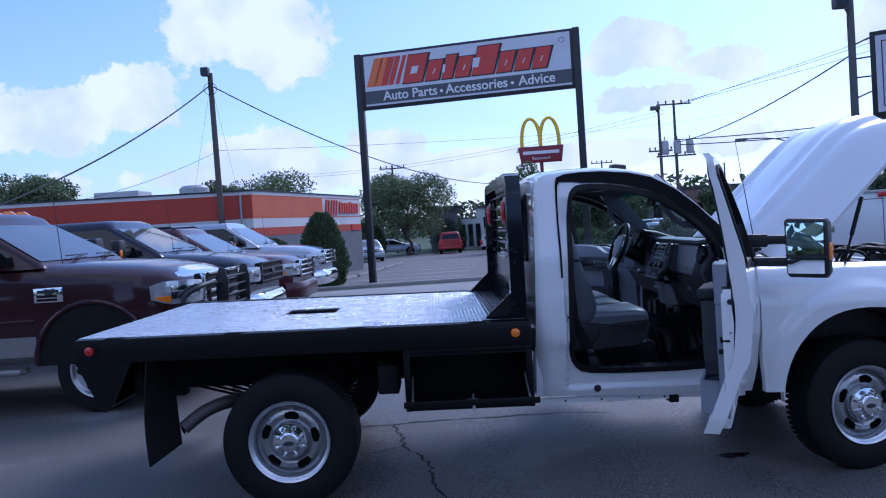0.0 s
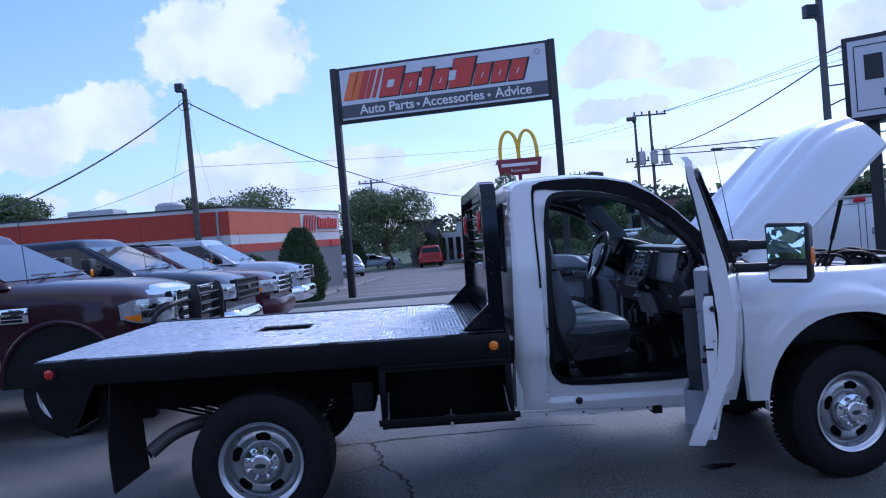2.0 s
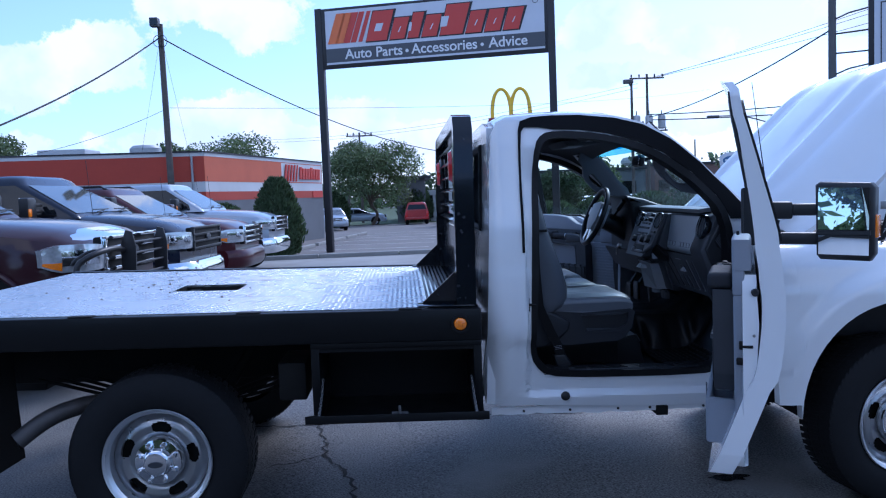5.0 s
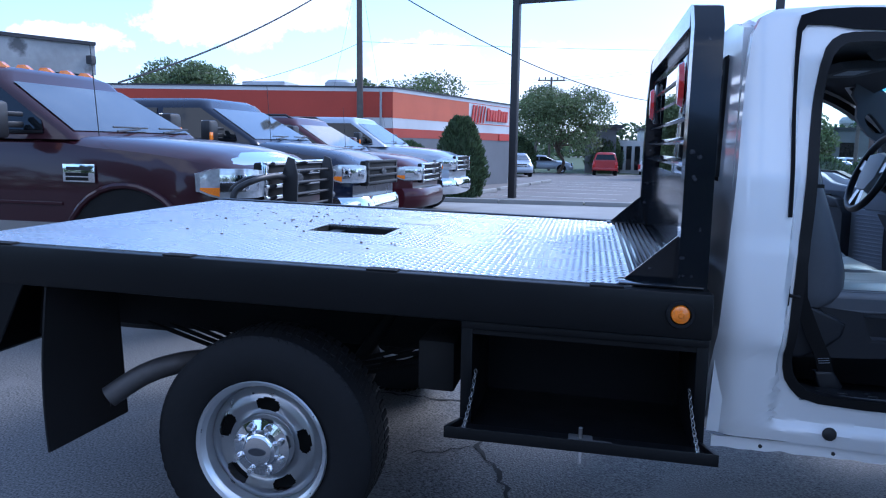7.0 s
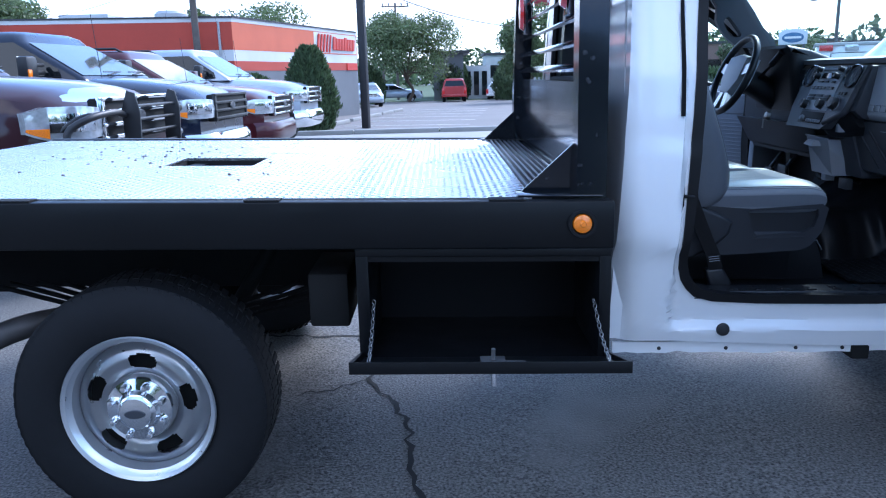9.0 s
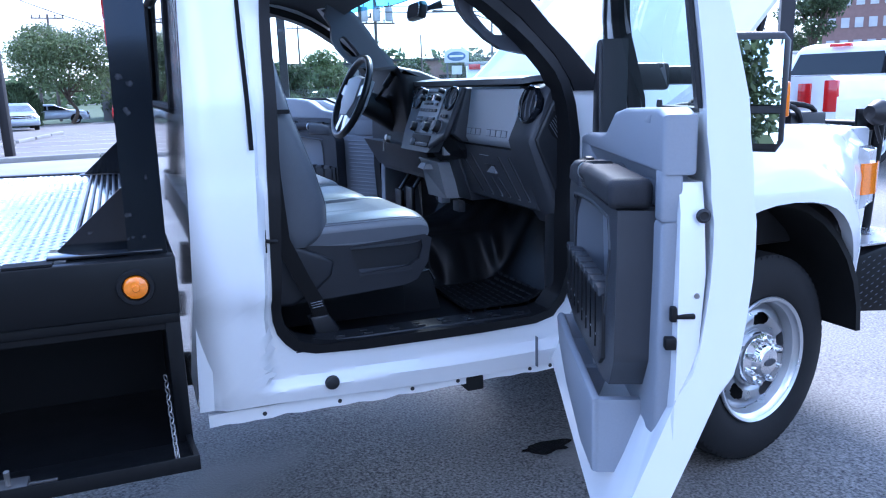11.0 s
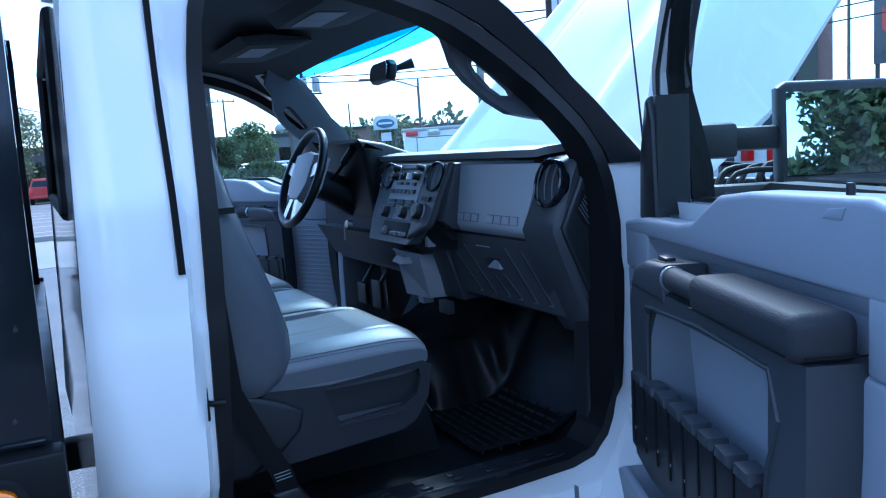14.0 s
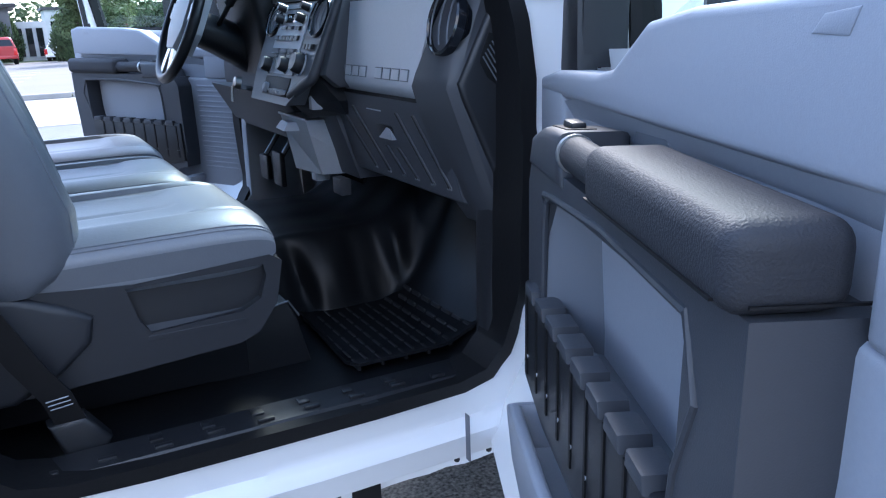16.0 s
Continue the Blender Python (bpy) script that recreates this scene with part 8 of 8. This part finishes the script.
for i, (x, y, h) in enumerate(((16, 92, 5.6), (27, 96, 6.4), (37, 90, 5.2), (48, 98, 6.8), (60, 94, 6.0), (72, 99, 7.0))):
    tree(x, y, h, h * 1.15, 40 + i, "leafy street tree before the far shops", "leaf" if i % 2 else "leaf_dark", 3200, 0.24, 0.3, 0.22, z0=gz(y))
# round shrubs across the street
for i, (x, y, h, w) in enumerate(((6.0, 19.6, 1.15, 2.0), (7.5, 19.9, 1.25, 2.2), (9.2, 20.0, 1.35, 2.2), (10.8, 20.2, 1.3, 2.2))):
    conifer(x, y, h, w, 30 + i, "round green shrub along the verge", 2200, 0.09)
# distant tree belt
rng = random.Random(77)
clumps = []
for i in range(150):
    a = radians(-38 + 125 * i / 150)
    d = rng.uniform(125, 190)
    h = rng.uniform(5.0, 8.5) * d / 160 * (1.25 if a > radians(18) else 0.9)
    clumps.append(((1 + d * math.sin(a), -3 + d * math.cos(a), h * 0.42 - 0.8), (rng.uniform(4, 8), rng.uniform(3, 5), h * 0.58)))
# unseen trees behind the viewpoint, added as a darker surround for reflections
for i in range(110):
    a = radians(95 + 230 * i / 110)
    d = rng.uniform(42, 60)
    h = rng.uniform(4.5, 8.0)
    clumps.append(((1 + d * math.sin(a), -3 + d * math.cos(a), h * 0.42), (rng.uniform(2.5, 4), rng.uniform(2, 4), h * 0.55)))
vs, fs = leaf_cloud(clumps, 34000, 0.85, rng)
belt_t = foliage("tree_belt", vs, fs, "leaf_dark", None)
tagged(belt_t, "dense belt of far green trees, unseen ones added behind", "trees")

# ---- parked vehicles: x towards the nose, the front bumper at x = 0 ----
def rrect(x0, x1, w, z, r=0.10, n=4):
    pts = []
    for cx, cy, a0 in ((x1 - r, w - r, 0), (x0 + r, w - r, 90), (x0 + r, -w + r, 180), (x1 - r, -w + r, 270)):
        for i in range(n + 1):
            a = radians(a0 + 90 * i / n)
            pts.append((cx + r * math.cos(a), cy + r * math.sin(a), z))
    return pts


def vehicle(name, label, category, m, paint, L=6.2, hw=1.0, hood0=1.22, hood1=1.36, cowl=-1.50, belt=1.38, roof=1.98, ws_top=-2.20, cab_end=-4.15, roof_end=-4.05, box=None, axles=(-0.98, -5.35),
            R=0.40, lift=0.0, low=None, grille="chrome", near=-1, doors=2, detail=True, glass="dark_glass", nose=0.10, group="parked vehicles", wheel="steel_wheel", gap=0.105):
    v = thing(name, label, category, group, m=m)
    g0 = 0.50 * belt / 1.38
    end = -L
    st = []
    n = 26
    for i in range(n + 1):
        x = -0.12 + (end + 0.12) * i / n
        if x > cowl:
            t = (x - cowl) / (-0.12 - cowl)
            top = hood1 + (hood0 - hood1) * t ** 1.6 - (0.10 * t ** 8)
            w = hw * (1 - 0.05 * t ** 3 - 0.10 * max(0.0, (t - 0.72) / 0.28) ** 2)
        elif x > cab_end:
            top, w = belt, hw
        else:
            top, w = (box or belt), hw
        st.append((x, w, top))
    rings = []
    for x, w, top in st:
        crown = 0.045 if x > cowl else 0.0
        half = [(w - 0.10, g0), (w - 0.01, g0 + 0.10), (w + 0.004, (g0 + top) * 0.5), (w - 0.012, top - 0.17), (w - 0.04, top - 0.06), (w - 0.12, top - 0.005), (w * 0.55, top + crown * 0.75), (0.0, top + crown)]
        rings.append([(x, y, z) for y, z in half] + [(x, -y, z) for y, z in half[-2::-1]])
    body = part("body", loft(bmesh.new(), rings), paint, v)
    if low:
        part("lower_body", joint(*[loft(bmesh.new(), [[(x, s * (w - 0.085), g0 - 0.02), (x, s * (w + 0.008), g0 + 0.06), (x, s * (w + 0.014), g0 + 0.26), (x, s * (w - 0.10), g0 + 0.26)] for x, w, top in st if x < axles[0] - 0.5]) for s in (-1, 1)]), low, v)
    # cab
    cab = part("cab", loft(bmesh.new(), [rrect(cab_end, cowl + 0.10, hw - 0.035, belt - 0.03), rrect(cab_end, cowl + 0.06, hw - 0.045, belt + 0.02), rrect(roof_end - 0.05, ws_top + 0.06, hw - 0.19, roof - 0.13, 0.12), rrect(roof_end, ws_top, hw - 0.235, roof - 0.05, 0.14), rrect(roof_end + 0.10, ws_top - 0.08, hw - 0.34, roof, 0.2)]), paint, v)
    zb, zt = belt + 0.045, roof - 0.135

    def side(x, z, s, off=0.010):
        k = (z - belt - 0.02) / (roof - 0.13 - belt - 0.02)
        return (x, s * (hw - 0.045 - 0.145 * k + off), z)

    def front_x(z):
        k = (z - belt - 0.02) / (roof - 0.13 - belt - 0.02)
        return cowl + 0.06 + (ws_top - cowl) * k

    def rear_x(z):
        k = (z - belt - 0.02) / (roof - 0.13 - belt - 0.02)
        return cab_end + (roof_end - 0.05 - cab_end) * k

    part("windshield", grid(bmesh.new(), 8, 4, lambda a, b: (front_x(zb + (zt - zb) * b) + 0.018, (-1 + 2 * a) * (hw - 0.12 - 0.15 * b), zb + (zt - zb) * b)), "windscreen", v)
    part("rear_window", grid(bmesh.new(), 2, 2, lambda a, b: (rear_x(zb + (zt - zb) * b) - 0.014, (-1 + 2 * a) * (hw - 0.16 - 0.15 * b), zb + 0.02 + (zt - zb - 0.04) * b)), glass, v)
    span = (cowl - 0.22) - (cab_end + 0.10)
    cuts = [cowl - 0.30 - span * i / doors for i in range(doors + 1)]
    for s in (-1, 1):
        for i in range(doors):
            x1, x0 = cuts[i], cuts[i + 1] + 0.09

            def win(a, b, s=s, i=i, x0=x0, x1=x1):
                z = zb + (zt - zb) * b
                lo = max(x0, rear_x(z) + 0.10)
                hi = min(x1 + 0.10, front_x(z) - 0.12) if i == 0 else x1
                return side(lo + (hi - lo) * a, z, s)
            part("side_window", grid(bmesh.new(), 6, 5, win), glass, v)
            if detail:
                xs = cuts[i + 1] + 0.04
                part("door_seam", joint(bx(xs, xs + 0.008, s * (hw + 0.006), s * (hw - 0.02), g0 + 0.12, belt - 0.10)), "under_black", v)
                part("door_handle", bx(xs + 0.05, xs + 0.22, s * (hw + 0.03), s * (hw - 0.005), belt - 0.20, belt - 0.165, bev=0.008), "plastic_black" if paint != "white_paint" else paint, v)
        part("beltline_trim", joint(bx(cab_end + 0.1, cowl - 0.2, s * (hw - 0.028), s * (hw - 0.05), belt + 0.015, belt + 0.038, bev=0.004)), "seal", v)
        # wheels and arches
        for k, ax in enumerate(axles):
            arch = [(ax + (R + gap) * math.cos(a), R + lift + (R + gap + 0.01) * math.sin(a)) for a in [math.pi * (i / 16) for i in range(17)]]
            part("wheel_well", pr([(x, max(z, g0 - 0.03)) for x, z in arch] + [(ax - R - gap - 0.01, g0 - 0.04), (ax + R + gap + 0.01, g0 - 0.04)], "y", s * (hw + 0.007), s * (hw - 0.25)), "under_black", v)
            part("fender_flare", tb([(x, s * (hw + 0.008), z) for x, z in arch], 0.028, 8), paint, v)
            base = Matrix.Translation((ax, s * (hw - 0.015), R)) @ pose(0, 0, 0, -90 * s, 0, 0)
            W = part("wheel", lathe(bmesh.new(), [(R * 0.62, -0.01), (R * 0.64, 0.004), (R * 0.60, 0.0), (R * 0.56, -0.04), (R * 0.3, -0.02), (R * 0.26, 0.0), (0.0, 0.005)], 28, base), wheel, v)
            part("tyre", lathe(bmesh.new(), [(R * 0.60, -0.24), (R * 0.96, -0.235), (R, -0.18), (R, -0.05), (R * 0.95, -0.005), (R * 0.72, 0.008), (R * 0.63, 0.0)], 28, base), "rubber", W)
            for i in range(6):
                a = 6.283 * i / 6
                part("wheel_slot", lathe(bmesh.new(), [(0.0, 0.002), (R * 0.09, 0.0)], 10, base @ Matrix.Translation((R * 0.43 * math.cos(a), R * 0.43 * math.sin(a), -0.024))), "under_black", W)
        if detail:
            # mirror, head lamp
            mx = cowl - 0.42
            mi = part("side_mirror", joint(bx(mx - 0.07, mx + 0.07, s * (hw + 0.14), s * (hw + 0.36), belt - 0.03, belt + 0.27, bev=0.035), bx(mx, mx + 0.05, s * (hw - 0.03), s * (hw + 0.16), belt + 0.06, belt + 0.11, bev=0.01), bx(mx, mx + 0.05, s * (hw - 0.03), s * (hw + 0.16), belt + 0.15, belt + 0.19, bev=0.01)), paint if category == "suv" else "plastic_black", v)
            part("mirror_lamp", bx(mx + 0.055, mx + 0.074, s * (hw + 0.28), s * (hw + 0.355), belt + 0.02, belt + 0.12, bev=0.008), "amber_lens", mi)
            part("mirror_glass", bx(mx - 0.074, mx - 0.070, s * (hw + 0.14), s * (hw + 0.32), belt + 0.05, belt + 0.27), "mirror", mi)
            lens = [(-0.38, hw - 0.004, 0.05, 0.04), (-0.31, hw - 0.024, 0.02, 0.02), (-0.24, hw - 0.055, 0.0, 0.0), (-0.13, hw - 0.115, 0.0, 0.0), (-0.06, hw - 0.19, 0.0, 0.0), (-0.02, hw - 0.28, 0.0, 0.01), (-0.005, hw - 0.385, 0.01, 0.02)]
            hl = part("headlight", loft(bmesh.new(), [[(x, s * y, hood0 - 0.31 + a), (x + 0.012, s * (y + 0.006), hood0 - 0.19), (x, s * y, hood0 - 0.075 - b), (x - 0.10, s * (y - 0.07), hood0 - 0.075 - b), (x - 0.10, s * (y - 0.07), hood0 - 0.31 + a)] for x, y, a, b in lens]), "lamp_lens", v)
            part("lamp_bowl", loft(bmesh.new(), [[(x + 0.014, s * (y + 0.008), hood0 - 0.255 + a), (x + 0.018, s * (y + 0.011), hood0 - 0.19), (x + 0.014, s * (y + 0.008), hood0 - 0.125 - b)] for x, y, a, b in lens[2:6]]), "chrome", hl)
            part("corner_lens", loft(bmesh.new(), [[(x + 0.010, s * (y + 0.008), hood0 - 0.295 + a), (x + 0.014, s * (y + 0.010), hood0 - 0.225), (x - 0.02, s * (y - 0.02), hood0 - 0.25)] for x, y, a, b in lens[0:3]]), "amber_lens", hl)
    # nose: grille, bumper
    gl = part("grille", joint(bx(-0.10, 0.0, -hw + 0.36, hw - 0.36, hood0 - 0.36, hood0 - 0.03, bev=0.02)), "under_black", v)
    for i in range(4):
        z = hood0 - 0.34 + i * 0.095
        part("grille_bar", bx(-0.02, 0.025, -hw + 0.36, hw - 0.36, z, z + 0.036, bev=0.010), grille, gl)
    for s in (-1, 1):
        part("grille_frame", bx(-0.03, 0.02, s * (hw - 0.36), s * (hw - 0.41), hood0 - 0.36, hood0 - 0.02, bev=0.01), grille, gl)
    part("badge_oval", lathe(bmesh.new(), [(0.0, 0.006), (0.9, 0.006), (1.0, 0.0)], 24, Matrix.Translation((0.026, 0, hood0 - 0.18)) @ pose(0, 0, 0, 0, 90, 0) @ Matrix.Diagonal((0.045, 0.10, 1, 1))), "trim_dark", gl)
    part("front_bumper", loft(bmesh.new(), [[(x - 0.30 * abs(q) ** 5, q * (hw - 0.005), z) for x, z in ((-0.20, g0 - 0.06), (-0.20, g0 + 0.24), (0.03, g0 + 0.26), (0.075, g0 + 0.20), (0.085, g0 + 0.08), (0.06, g0 - 0.03), (0.0, g0 - 0.08))] for q in [-1 + i / 10 for i in range(21)]]), "chrome" if category != "suv" and detail else paint, v)
    part("rear_bumper", bx(end - 0.10, end + 0.06, -hw + 0.05, hw - 0.05, g0, g0 + 0.20, bev=0.04), "chrome" if category != "suv" and detail else paint, v)
    for s in (-1, 1):
        part("tail_lamp", bx(end - 0.012, end + 0.06, s * (hw - 0.005), s * (hw - 0.20), (box or belt) - 0.50, (box or belt) - 0.06, bev=0.012), "red_lens", v)
    if detail:
        for y in (-0.45, 0.25):
            part("wiper", joint(tb([(cowl + 0.13, y, belt + 0.045), (cowl + 0.02, y + 0.48, belt + 0.075)], 0.010, 6), tb([(cowl + 0.05, y + 0.05, belt + 0.085), (cowl + 0.01, y + 0.62, belt + 0.085)], 0.008, 6)), "plastic_black", v)
        part("antenna", tb([(cowl + 0.25, -hw + 0.14, belt), (cowl + 0.20, -hw + 0.14, belt + 0.75)], 0.004, 6), "plastic_black", v)
    return v


maroon = vehicle("crew_cab_truck", "dark maroon crew-cab truck with taupe rockers and black guard", "truck", pose(-1.48, 3.0, 0, 0, 0, -2), "maroon_paint", low="taupe_paint", L=6.6, axles=(-1.03, -5.4), hood0=1.36, hood1=1.50, belt=1.525, roof=2.12, cowl=-1.61, ws_top=-2.36, R=0.43, lift=0.10, gap=0.165)
for y in (-0.56, -0.28, 0.0, 0.28, 0.56):
    part("clearance_lamp", loft(bmesh.new(), [[(x, y + k * 0.040, 2.128 + z) for k, z in ((-1, -0.02), (-0.6, h), (0.6, h), (1, -0.02))] for x, h in ((-2.64, 0.0), (-2.60, 0.040), (-2.53, 0.040), (-2.47, -0.005))]), "amber_lens", maroon)
for s in (-1, 1):
    bd = part("fender_vent", bx(-1.60, -1.30, s * 1.004, s * 1.018, 1.15, 1.30, bev=0.012), "chrome", maroon)
    for i in range(2):
        part("vent_slot", bx(-1.57, -1.36, s * 1.017, s * 1.022, 1.165 + i * 0.036, 1.190 + i * 0.036), "under_black", bd)
    part("badge_bar", bx(-1.56, -1.34, s * 1.017, s * 1.022, 1.248, 1.276), "letter_dark", bd)
    part("running_board", bx(-4.2, -1.75, s * 0.90, s * 1.10, 0.44, 0.50, bev=0.02), "taupe_paint", maroon)
    part("body_molding", bx(-4.9, -1.62, s * 0.998, s * 1.014, 0.955, 0.985, bev=0.006), "maroon_paint", maroon)
    part("grille_guard", tb(smooth_path([(0.09, s * 0.45, 1.20), (0.085, s * 0.60, 1.225), (0.03, s * 0.86, 1.20), (-0.08, s * 0.97, 1.12), (-0.08, s * 0.97, 1.02), (0.04, s * 0.80, 0.99), (0.09, s * 0.45, 0.99)], 6), 0.026, 10), "plastic_black", maroon)
    part("guard_upright", prism(bmesh.new(), [(0.06, 0.55), (0.17, 0.55), (0.20, 1.22), (0.17, 1.36), (0.11, 1.38), (0.06, 1.24)], "y", s * 0.40, s * 0.425, bev=0.006), "plastic_black", maroon)
for z in (0.86, 0.96, 1.06, 1.16, 1.26):
    part("guard_bar", tb([(0.13, -0.42, z), (0.15, 0.42, z)], 0.012, 8), "plastic_black", maroon)
part("hood_shield", grid(bmesh.new(), 12, 4, lambda u, v: (-0.09 - 0.26 * (1 - v) - 0.10 * abs(2 * u - 1) ** 3, -0.74 + 1.48 * u, 1.255 + 0.125 * (1 - v) ** 0.6 + 0.02 * math.sin(math.pi * u)), 0.01), "chrome", maroon)
navy = vehicle("navy_truck", "dark navy crew-cab truck with black grille", "truck", pose(-1.74, 6.85, 0, 0, 0, -3), "navy_paint", hood0=1.30, hood1=1.47, belt=1.495, roof=2.08, cowl=-1.51, ws_top=-2.26, L=6.3, grille="plastic_black", axles=(-1.0, -5.2), wheel="plastic_black")
part("roof_fin", loft(bmesh.new(), [[(-2.75 + x, y * 0.03, 2.035 + z) for y, z in ((-1, 0), (0, h), (1, 0))] for x, h in ((0, 0.02), (0.12, 0.06), (0.16, 0.01))]), "plastic_black", navy)
suv = vehicle("maroon_suv", "wine-red full-size suv with chrome grille", "suv", pose(-1.70, 10.1, 0, 0, 0, -3), "wine_paint", L=5.3, hood0=1.20, hood1=1.33, belt=1.355, roof=1.95, cowl=-1.58, ws_top=-2.34, cab_end=-5.1, roof_end=-4.85, axles=(-0.95, -4.0), doors=3, R=0.38)
for s in (-1, 1):
    part("roof_rail", tb([(-2.4, s * 0.66, 1.90), (-2.55, s * 0.66, 1.985), (-4.4, s * 0.66, 1.985), (-4.6, s * 0.66, 1.90)], 0.02, 8), "plastic_black", suv)
silver = vehicle("silver_truck", "silver-blue crew-cab truck with chrome grille", "truck", pose(-1.68, 13.4, 0, 0, 0, -3), "silver_paint", L=6.4, axles=(-1.0, -5.3), hood0=1.29, hood1=1.42, belt=1.465, roof=2.07, cowl=-1.60, ws_top=-2.30)
# right of the lot: white pickup and ambulance
pk_ = vehicle("white_pickup", "white crew-cab pickup with red tail lamps", "truck", pose(16.3, 6.9, 0, 0, 0, 11), "white_paint", L=5.9, hood0=1.12, hood1=1.22, belt=1.30, box=1.36, roof=1.86, axles=(-0.95, -4.6), glass="dark_glass")
part("brake_lamp", bx(-4.16, -4.06, -0.17, 0.17, 1.80, 1.85, bev=0.01), "red_lens", pk_)
part("lamp_panel", bx(-5.93, -5.90, -0.62, -0.42, 0.92, 1.26, bev=0.01), "red_lens", pk_)
amb = thing("ambulance", "white ambulance body with side compartments and red lamps", "ambulance", "parked vehicles", m=pose(7.6, 10.4, 0, 0, 0, -25))
part("body", bx(0, 6.2, 0, 2.2, 0.42, 1.80, bev=0.05), "white_paint", amb)
part("roof_rim", bx(-0.03, 6.23, -0.03, 2.23, 1.74, 1.80, bev=0.02), "wall_pale", amb)
for i in range(5):
    x = 0.25 + i * 1.18
    dr = part("compartment_door", bx(x, x + 1.05, -0.014, 0.0, 0.62, 1.62, bev=0.006), "white_paint", amb)
    part("door_gasket", joint(bx(x - 0.012, x, -0.006, 0.0, 0.61, 1.63), bx(x + 1.05, x + 1.062, -0.006, 0.0, 0.61, 1.63), bx(x, x + 1.05, -0.006, 0.0, 0.608, 0.62), bx(x, x + 1.05, -0.006, 0.0, 1.62, 1.632)), "under_black", dr)
    part("paddle_latch", bx(x + 0.08, x + 0.18, -0.026, -0.014, 1.0, 1.14, bev=0.004), "bare_steel", dr)
for x in (0.05, 2.4, 4.6):
    part("warning_lamp", bx(x, x + 0.22, -0.05, 0.0, 1.66, 1.76, bev=0.01), "red_lens", amb)
    part("scene_lamp", bx(x + 0.4, x + 0.62, -0.04, 0.0, 1.66, 1.76, bev=0.01), "lamp_lens", amb)
part("dark_window", bx(-0.012, 0.0, 0.3, 1.9, 1.05, 1.6), "dark_glass", amb)
for x in (1.4, 4.9):
    part("wheel", lathe(bmesh.new(), [(0.0, -0.02), (0.22, -0.02), (0.24, 0.0), (0.40, 0.01), (0.40, -0.2)], 24, Matrix.Translation((x, -0.01, 0.40)) @ pose(0, 0, 0, 90, 0, 0)), "rubber", amb)
# far cars
car = dict(L=4.6, hw=0.90, hood0=0.86, hood1=0.98, belt=0.98, roof=1.45, cowl=-1.35, ws_top=-2.15, cab_end=-3.9, roof_end=-3.3, axles=(-0.9, -3.6), R=0.32, detail=False)
van = dict(car, hood0=1.0, hood1=1.12, belt=1.12, roof=1.72, cab_end=-4.5, roof_end=-4.3, ws_top=-1.95)
vehicle("red_minivan", "far red minivan parked by the shrub", "car", pose(2.15, 58.5, gz(56), 0, 0, 90), "red_paint", **van)
vehicle("silver_car", "far silver sedan beside the store", "car", pose(-3.2, 43.5, gz(43.5), 0, 0, -80), "silver_paint", **car)
vehicle("white_car", "far pale sedan under the trees", "car", pose(-0.4, 60.5, gz(60.5), 0, 0, 5), "silver_paint", **car)
vehicle("white_car", "far white sedan by the gray office", "car", pose(6.5, 64.0, gz(64), 0, 0, 80), "white_paint", **car)
rng = random.Random(8)
for i in range(16):
    x, y = 10.5 + rng.uniform(0, 22), 62 + rng.uniform(0, 34)
    c = rng.choice(["white_paint", "silver_paint", "navy_paint", "white_paint", "wine_paint"])
    vehicle("parked_car", "far " + {"white_paint": "white", "silver_paint": "silver", "navy_paint": "dark blue", "wine_paint": "dark red"}[c] + " car on the lot across the street", "car", pose(x, y, gz(y), 0, 0, rng.choice([0, 180, 90, 20])), c, group="cars across the street", **(car if i % 3 else van))
for i, (x, y, w, d, h, c) in enumerate(((20, 104, 16, 8, 4.2, "wall_gray"), (40, 112, 20, 9, 4.8, "brick_far"), (62, 108, 18, 10, 4.4, "wall_pale"), (8, 112, 12, 8, 4.0, "wall_pale"))):
    hb = thing("far_shop", "far low " + {"wall_gray": "gray", "brick_far": "brick", "wall_pale": "pale"}[c] + " shop across the street", "building", "shops across the street")
    part("wall", bx(x, x + w, y, y + d, -0.9, h), c, hb, smooth=False)
    part("roof", bx(x - 0.3, x + w + 0.3, y - 0.3, y + d + 0.3, h, h + 0.35), "roof_dark", hb, smooth=False)
    for k in range(int(w / 3)):
        part("window", bx(x + 0.6 + k * 3, x + 2.6 + k * 3, y - 0.06, y, 0.8, 2.6), "dark_glass", hb, smooth=False)
wtw = thing("water_tower", "far pale water tower on legs", "water tower")
part("tank", lathe(bmesh.new(), [(0.0, 10.2), (1.7, 9.9), (2.4, 9.1), (2.4, 8.4), (1.6, 7.6), (0.0, 7.4)], 24, Matrix.Translation((64, 205, 0))), "wall_pale", wtw)
for a in range(5):
    part("leg", tb([(64 + 1.9 * math.cos(a * 1.2566), 205 + 1.9 * math.sin(a * 1.2566), 0), (64 + 1.6 * math.cos(a * 1.2566), 205 + 1.6 * math.sin(a * 1.2566), 7.9)], 0.15, 6), "wall_pale", wtw)
